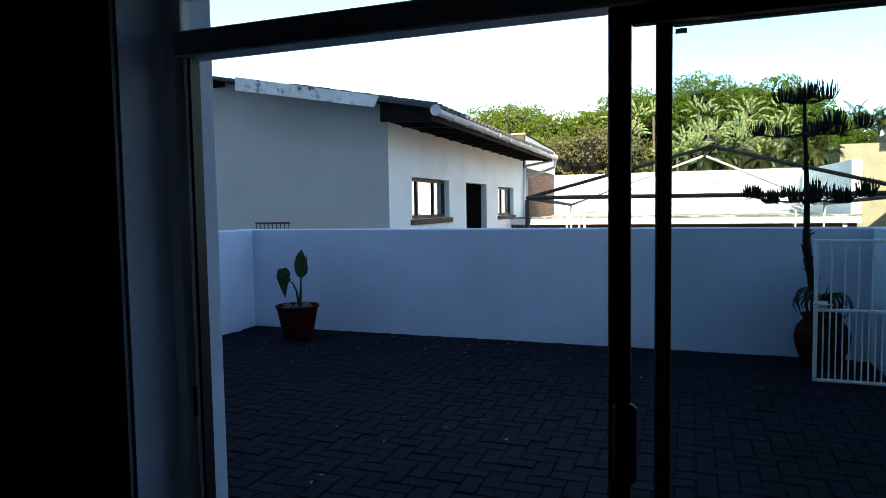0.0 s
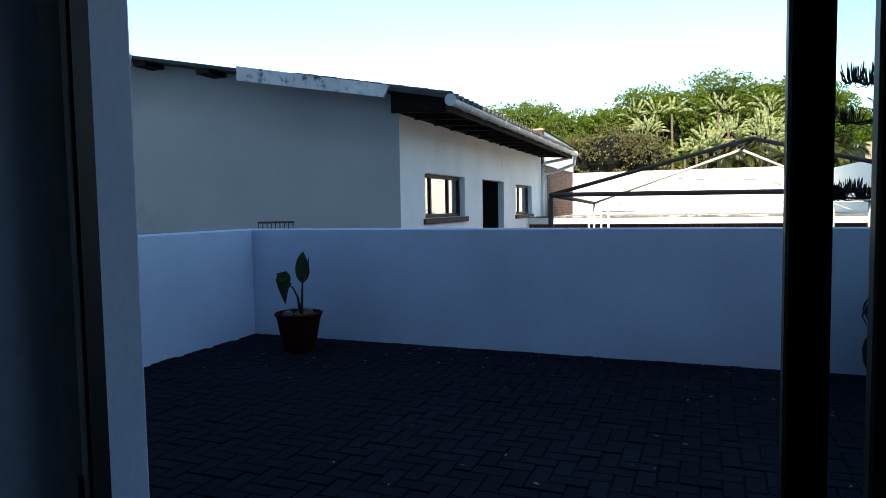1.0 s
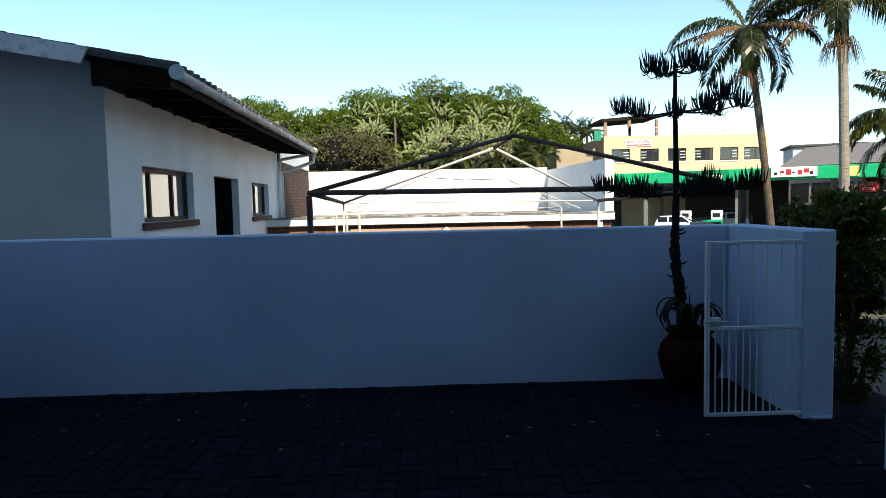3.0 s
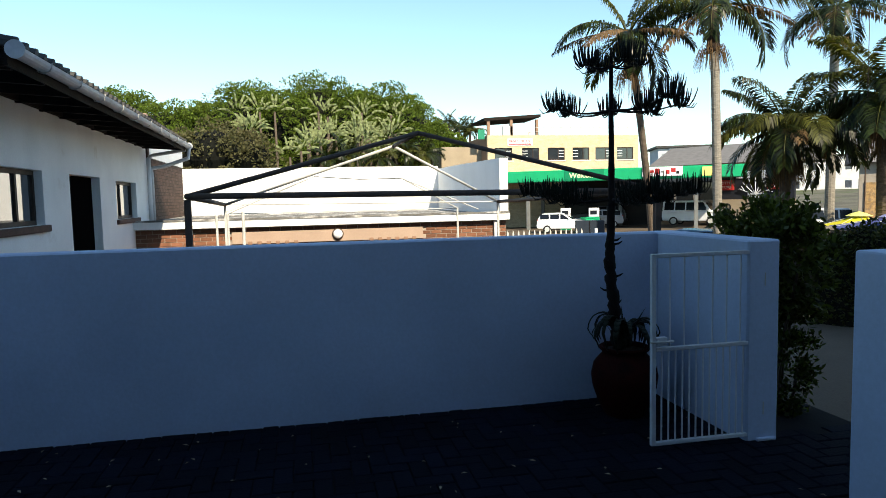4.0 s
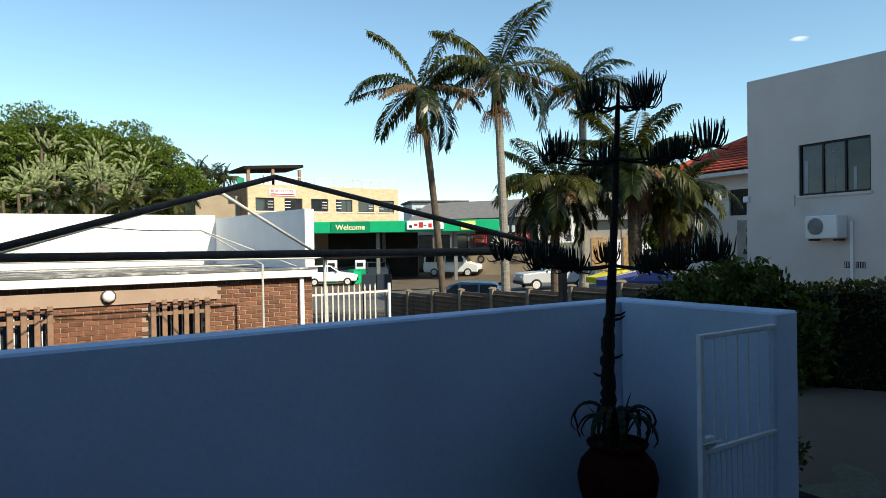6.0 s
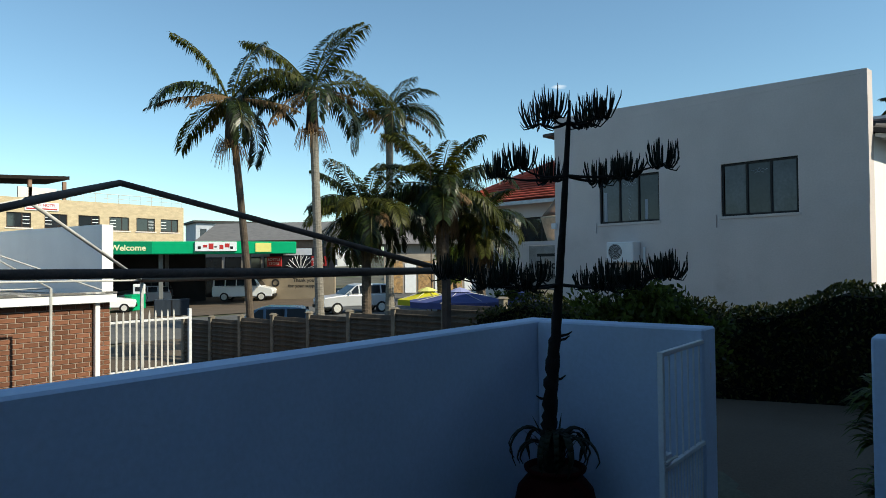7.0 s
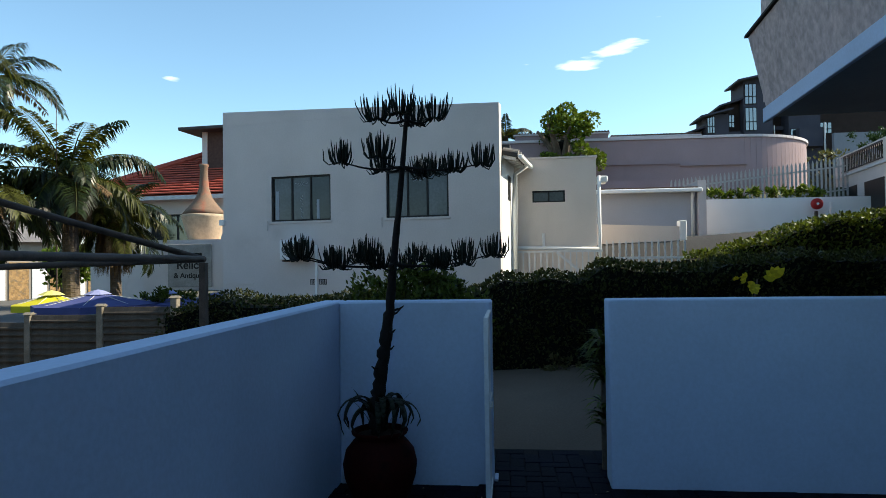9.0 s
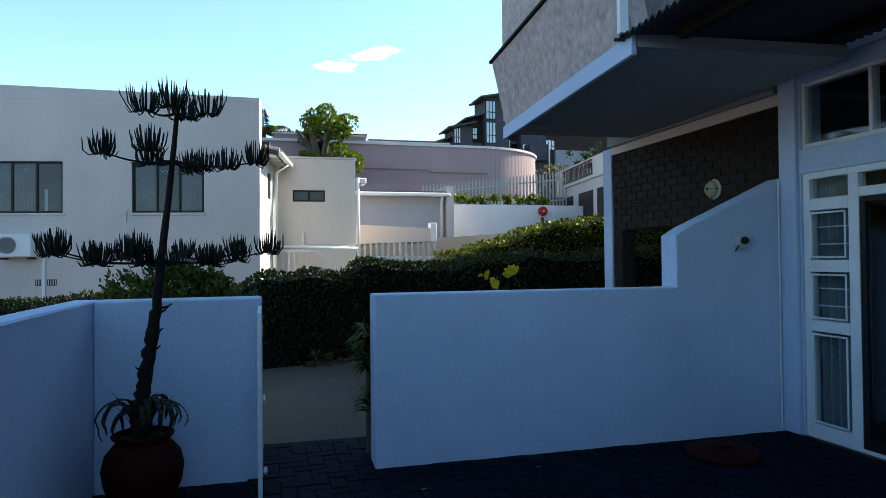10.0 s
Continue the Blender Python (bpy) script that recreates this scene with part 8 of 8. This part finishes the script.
for i, (x, y, zt, rx) in enumerate(((58, 52, 4.5, 2.5), (70, 60, 5, 3), (44, 40, 3.0, 1.8), (36, 34, 2.2, 1.5), (80, 75, 6, 4), (90, 70, 7, 5))):
    broad_tree(x, y, zt, rx, rx * 0.8, 1400, 0.3, TREE_LEAF, "green street tree beside the road", 500 + i)
# street furniture by the shops
ant = thing("radio_mast", "thin radio mast above the palms", "mast", pose(15.6, 19.6, 0))
part("mast", M().tube([(0, 0, g(15.6, 19.6)), (0, 0, 6.3)], [0.03, 0.008], 5), STEEL_RUST, ant)

# ---------- vehicles ----------
CAR_GLASS = mat("dark_car_glass", (0.008, 0.01, 0.013), 0.12, 0.1, 2, 0, 20, spec=0.25)


def vehicle(kind, m, col, label):
    """A car from side outlines: body, glasshouse, wheels and lights. Length along local x, front at +x."""
    t = thing(kind, label, "car", m, "vehicles")
    paint = mat("car_paint", col, 0.25, 0.03, 2, 0, 30, spec=0.7)
    if kind == "van":
        L, W, body = 4.8, 1.75, [(-2.35, 0.35), (2.3, 0.35), (2.4, 0.75), (2.3, 1.0), (1.55, 1.15), (-2.4, 1.15), (-2.42, 0.6)]
        cab = [(-2.38, 1.153), (1.5, 1.153), (0.95, 1.85), (0.5, 1.98), (-2.2, 1.98), (-2.36, 1.85)]
    elif kind == "suv":
        L, W, body = 4.6, 1.8, [(-2.25, 0.42), (2.2, 0.42), (2.28, 0.7), (2.2, 0.98), (1.0, 1.1), (-2.25, 1.12), (-2.3, 0.7)]
        cab = [(-2.2, 1.123), (0.95, 1.103), (0.15, 1.66), (-0.3, 1.74), (-1.95, 1.7), (-2.15, 1.3)]
    else:
        L, W, body = 3.8, 1.65, [(-1.85, 0.32), (1.8, 0.32), (1.9, 0.6), (1.75, 0.82), (0.8, 0.95), (-1.85, 0.95), (-1.92, 0.55)]
        cab = [(-1.82, 0.953), (0.75, 0.953), (0.05, 1.4), (-0.3, 1.47), (-1.5, 1.42), (-1.78, 1.1)]
    part("body", M().prism(body, -W / 2, W / 2, "y"), paint, t, bevel=0.06, fix=True)
    gl = M()
    n = len(cab)
    zb, zt = min(z for _, z in cab), max(z for _, z in cab)
    yy = lambda z: W / 2 - 0.05 - 0.16 * (z - zb) / (zt - zb)
    vs = [(x, -yy(z), z) for x, z in cab] + [(x, yy(z), z) for x, z in cab]
    gl.add(vs, [tuple(range(n))[::-1], tuple(range(n, 2 * n))] + [(i, (i + 1) % n, n + (i + 1) % n, n + i) for i in range(n)])
    cabin = part("cabin", gl, paint, t, bevel=0.04, fix=True)
    x0, x1 = cab[0][0] + 0.12, cab[1][0] - 0.25
    k = 4 if kind != "hatchback" else 3
    for s in (-1, 1):
        for i in range(k):
            a, b = x0 + (x1 - x0) * i / k + 0.05, x0 + (x1 - x0) * (i + 1) / k - 0.04
            z0, z1 = zb + 0.06, zb + (zt - zb) * 0.82
            top_b = min(b, float(np.interp(z1, [cab[2][1] * 0 + zb, cab[2][1]], [cab[1][0], cab[2][0]])) - 0.12)
            top_a = max(a, cab[-1][0] + 0.12)
            if top_b - top_a < 0.08:
                top_b = top_a + 0.08
            gy = lambda z: s * (yy(z) + 0.012)
            q = [(a, gy(z0), z0), (b, gy(z0), z0), (top_b, gy(z1), z1), (top_a, gy(z1), z1)]
            part("side_window", M().add(q + [(p[0], p[1] - s * 0.01, p[2]) for p in q], [(0, 1, 2, 3), (7, 6, 5, 4), (0, 4, 5, 1), (1, 5, 6, 2), (2, 6, 7, 3), (3, 7, 4, 0)]), CAR_GLASS, cabin)
    f0, f1 = cab[1], cab[2]
    w0, w1_ = yy(f0[1]) - 0.06, yy(f1[1]) - 0.06
    e0, e1 = Vector((f0[0], 0, f0[1])).lerp(Vector((f1[0], 0, f1[1])), 0.08), Vector((f0[0], 0, f0[1])).lerp(Vector((f1[0], 0, f1[1])), 0.92)
    off = Vector((0.014, 0, 0.012))
    part("windscreen", M().add([e0 + off + Vector((0, -w0, 0)), e0 + off + Vector((0, w0, 0)), e1 + off + Vector((0, w1_, 0)), e1 + off + Vector((0, -w1_, 0)), e0 + Vector((0, -w0, 0)), e0 + Vector((0, w0, 0)), e1 + Vector((0, w1_, 0)), e1 + Vector((0, -w1_, 0))],
                              [(0, 1, 2, 3), (7, 6, 5, 4), (0, 4, 5, 1), (1, 5, 6, 2), (2, 6, 7, 3), (3, 7, 4, 0)]), CAR_GLASS, cabin)
    r = 0.34 if kind != "hatchback" else 0.29
    for x in (-L * 0.3, L * 0.31):
        for s in (-1, 1):
            wl = part("wheel", M().lathe([(r - 0.1, -0.1), (r, -0.09), (r, 0.09), (r - 0.1, 0.1)], n=20), BLACK, t)
            wl.matrix_local = pose(x, s * (W / 2 - 0.06), r, 90, 0, 0)
            part("rim", M().lathe([(0.02, -0.104), (r - 0.11, -0.104), (r - 0.11, 0.104), (0.02, 0.104)], n=14), STEEL_PALE, wl)
    for s in (-1, 1):
        part("headlight", M().cbox(body[2][0] - 0.12, s * (W / 2 - 0.25) - 0.16, body[2][1] + 0.02, body[2][0] + 0.005, s * (W / 2 - 0.25) + 0.16, body[2][1] + 0.17, 0.02), FRAME_WHITE, t, fix=True)
        part("tail_light", M().cbox(body[-2][0] - 0.015, s * (W / 2 - 0.18) - 0.1, 0.75, body[-2][0] + 0.08, s * (W / 2 - 0.18) + 0.1, 1.0, 0.02), SIGN_RED, t, fix=True)
        part("mirror", M().cbox(cab[1][0] - 0.35, s * (W / 2 + 0.09) - 0.08, cab[1][1] + 0.06, cab[1][0] - 0.25, s * (W / 2 + 0.09) + 0.08, cab[1][1] + 0.2, 0.02), paint, t, fix=True)
    for x in (body[2][0] - 0.04, body[-1][0] - 0.04):
        part("bumper", M().cbox(x, -W / 2 + 0.05, 0.36, x + 0.1, W / 2 - 0.05, 0.56, 0.03), BLACK, t, fix=True)
    return t


def parked(kind, x, y, turn, col, label):
    return vehicle(kind, pose(x, y, g(x, y) + 0.03, 0, 0, turn), col, label)


parked("suv", 26.1, 34.2, 158, (0.42, 0.43, 0.45), "silver sport utility car parked behind the fence")
parked("hatchback", 13.0, 25.5, 135, (0.06, 0.13, 0.22), "light blue hatchback parked behind the fence")
parked("van", 30.2, 51.0, -50, (0.72, 0.73, 0.74), "white minibus standing on the forecourt")
parked("hatchback", 18.1, 49.0, -25, (0.75, 0.76, 0.76), "small white hatchback on the petrol forecourt")
parked("hatchback", 23.0, 53.5, 160, (0.3, 0.31, 0.33), "grey car under the canopy")
parked("suv", 24.5, 56.5, 150, (0.05, 0.05, 0.055), "dark car under the canopy")

set_back(before, 1.0)

# ---------- bricks and paving blocks ----------
def course_bricks(x0, x1, z0, rows, length, height, joint):
    for r in range(rows):
        x = x0 - (length / 2 if r % 2 else 0)
        while x < x1 - 0.02:
            a, b = max(x, x0), min(x + length - joint, x1)
            if b - a > 0.03:
                yield r, a, b, z0 + r * height, z0 + (r + 1) * height - joint
            x += length


brick_mesh = {}


def brick_object(a, b, y, c, d, depth, material, parent):
    key = (round(b - a, 2), round(d - c, 3), material.name)
    if key not in brick_mesh:
        w, h, e = (b - a) / 2, (d - c) / 2, 0.004
        m = M().add([(-w, 0, -h), (w, 0, -h), (w, 0, h), (-w, 0, h), (-w + e, -depth, -h + e), (w - e, -depth, -h + e), (w - e, -depth, h - e), (-w + e, -depth, h - e)],
                    [(4, 5, 6, 7), (0, 1, 5, 4), (1, 2, 6, 5), (2, 3, 7, 6), (3, 0, 4, 7)])
        brick_mesh[key] = m.mesh("brick", material)
    o = new("brick", brick_mesh[key])
    o.parent = parent
    o.location = ((a + b) / 2, y, (c + d) / 2)
    return o


def inside(a, b, c, d, holes):
    return any(h[0] - 0.01 < (a + b) / 2 < h[1] + 0.01 and h[2] - 0.01 < (c + d) / 2 < h[3] + 0.01 for h in holes)


count, rest = 0, M()
blocked = wins + [(-2.16, 1.95, 0.47, 0.735)]
for r, a, b, c, d in course_bricks(BX0, BX1, -1.66, 29, 0.235, 0.0857, 0.013):
    if inside(a, b, c, d, blocked):
        continue
    if a > 0.4 and c > -0.62 and count < 300:
        brick_object(a, b, BY + 0.0115, c, d, 0.012, BRICK, bwall)
        count += 1
    else:
        rest.box(a, BY, c, b, BY + 0.0115, d)
tagged(part("bricks_far", rest, BRICK_FAR, bwall), kind="stuff")
for r, a, b, c, d in course_bricks(1.975, 4.87, 1.84, 11, 0.235, 0.0868, 0.012):
    brick_object(a, b, 2.1055, c, d, 0.011, BRICK_DARK, screen).rotation_euler = (0, 0, math.pi)
for r, a, b, c, d in course_bricks(4.67, 4.87, 0.0, 21, 0.235, 0.0868, 0.012):
    brick_object(a, b, 2.1055, c, d, 0.011, BRICK_DARK, screen).rotation_euler = (0, 0, math.pi)

U = 0.108
pav = {}
for horizontal in (True, False):
    w, h, e, t = (U, U / 2, 0.005, 0.05) if horizontal else (U / 2, U, 0.005, 0.05)
    w, h = w - 0.003, h - 0.003
    m = M().add([(-w, -h, -t), (w, -h, -t), (w, h, -t), (-w, h, -t), (-w, -h, -e), (w, -h, -e), (w, h, -e), (-w, h, -e), (-w + e, -h + e, 0), (w - e, -h + e, 0), (w - e, h - e, 0), (-w + e, h - e, 0)],
                [(8, 9, 10, 11), (4, 5, 9, 8), (5, 6, 10, 9), (6, 7, 11, 10), (7, 4, 8, 11), (0, 1, 5, 4), (1, 2, 6, 5), (2, 3, 7, 6), (3, 0, 4, 7)])
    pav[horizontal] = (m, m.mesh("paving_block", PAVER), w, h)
far = M()
made = 0
blocks = []
for i in range(int((TX0) / U) - 1, int((TX1 + 0.8) / U) + 2):
    for j in range(int(TY0 / U) - 1, int(TY1 / U) + 2):
        k = (i - j) % 4
        if k == 0:
            blocks.append((True, (i + 1) * U, (j + 0.5) * U))
        elif k == 3:
            blocks.append((False, (i + 0.5) * U, (j + 1) * U))
for hz, x, y in blocks:
    m, me, w, h = pav[hz]
    ok = TX0 - 0.05 < x < TX1 - w + 0.05 and TY0 + h + 0.02 < y < TY1 + 0.04
    strip_ok = TX1 - w - 0.05 < x < TX1 + 0.84 and 5.66 < y < 6.55
    if not (ok or strip_ok):
        continue
    z, rx_, ry_ = R.uniform(-0.004, 0.002), R.uniform(-0.012, 0.012), R.uniform(-0.012, 0.012)
    if -1.9 < x < 0.75 and 3.3 < y < 5.6 and made < 300:
        o = new("paving_block", me)
        o.parent = floor
        o.location, o.rotation_euler = (x, y, z), (rx_, ry_, 0)
        made += 1
    else:
        edge = TX1 + 0.86 if strip_ok else 99
        far.add([(min(x + vx, edge), y + vy, z + vz + vx * -ry_ + vy * rx_) for vx, vy, vz in m.v], m.f)
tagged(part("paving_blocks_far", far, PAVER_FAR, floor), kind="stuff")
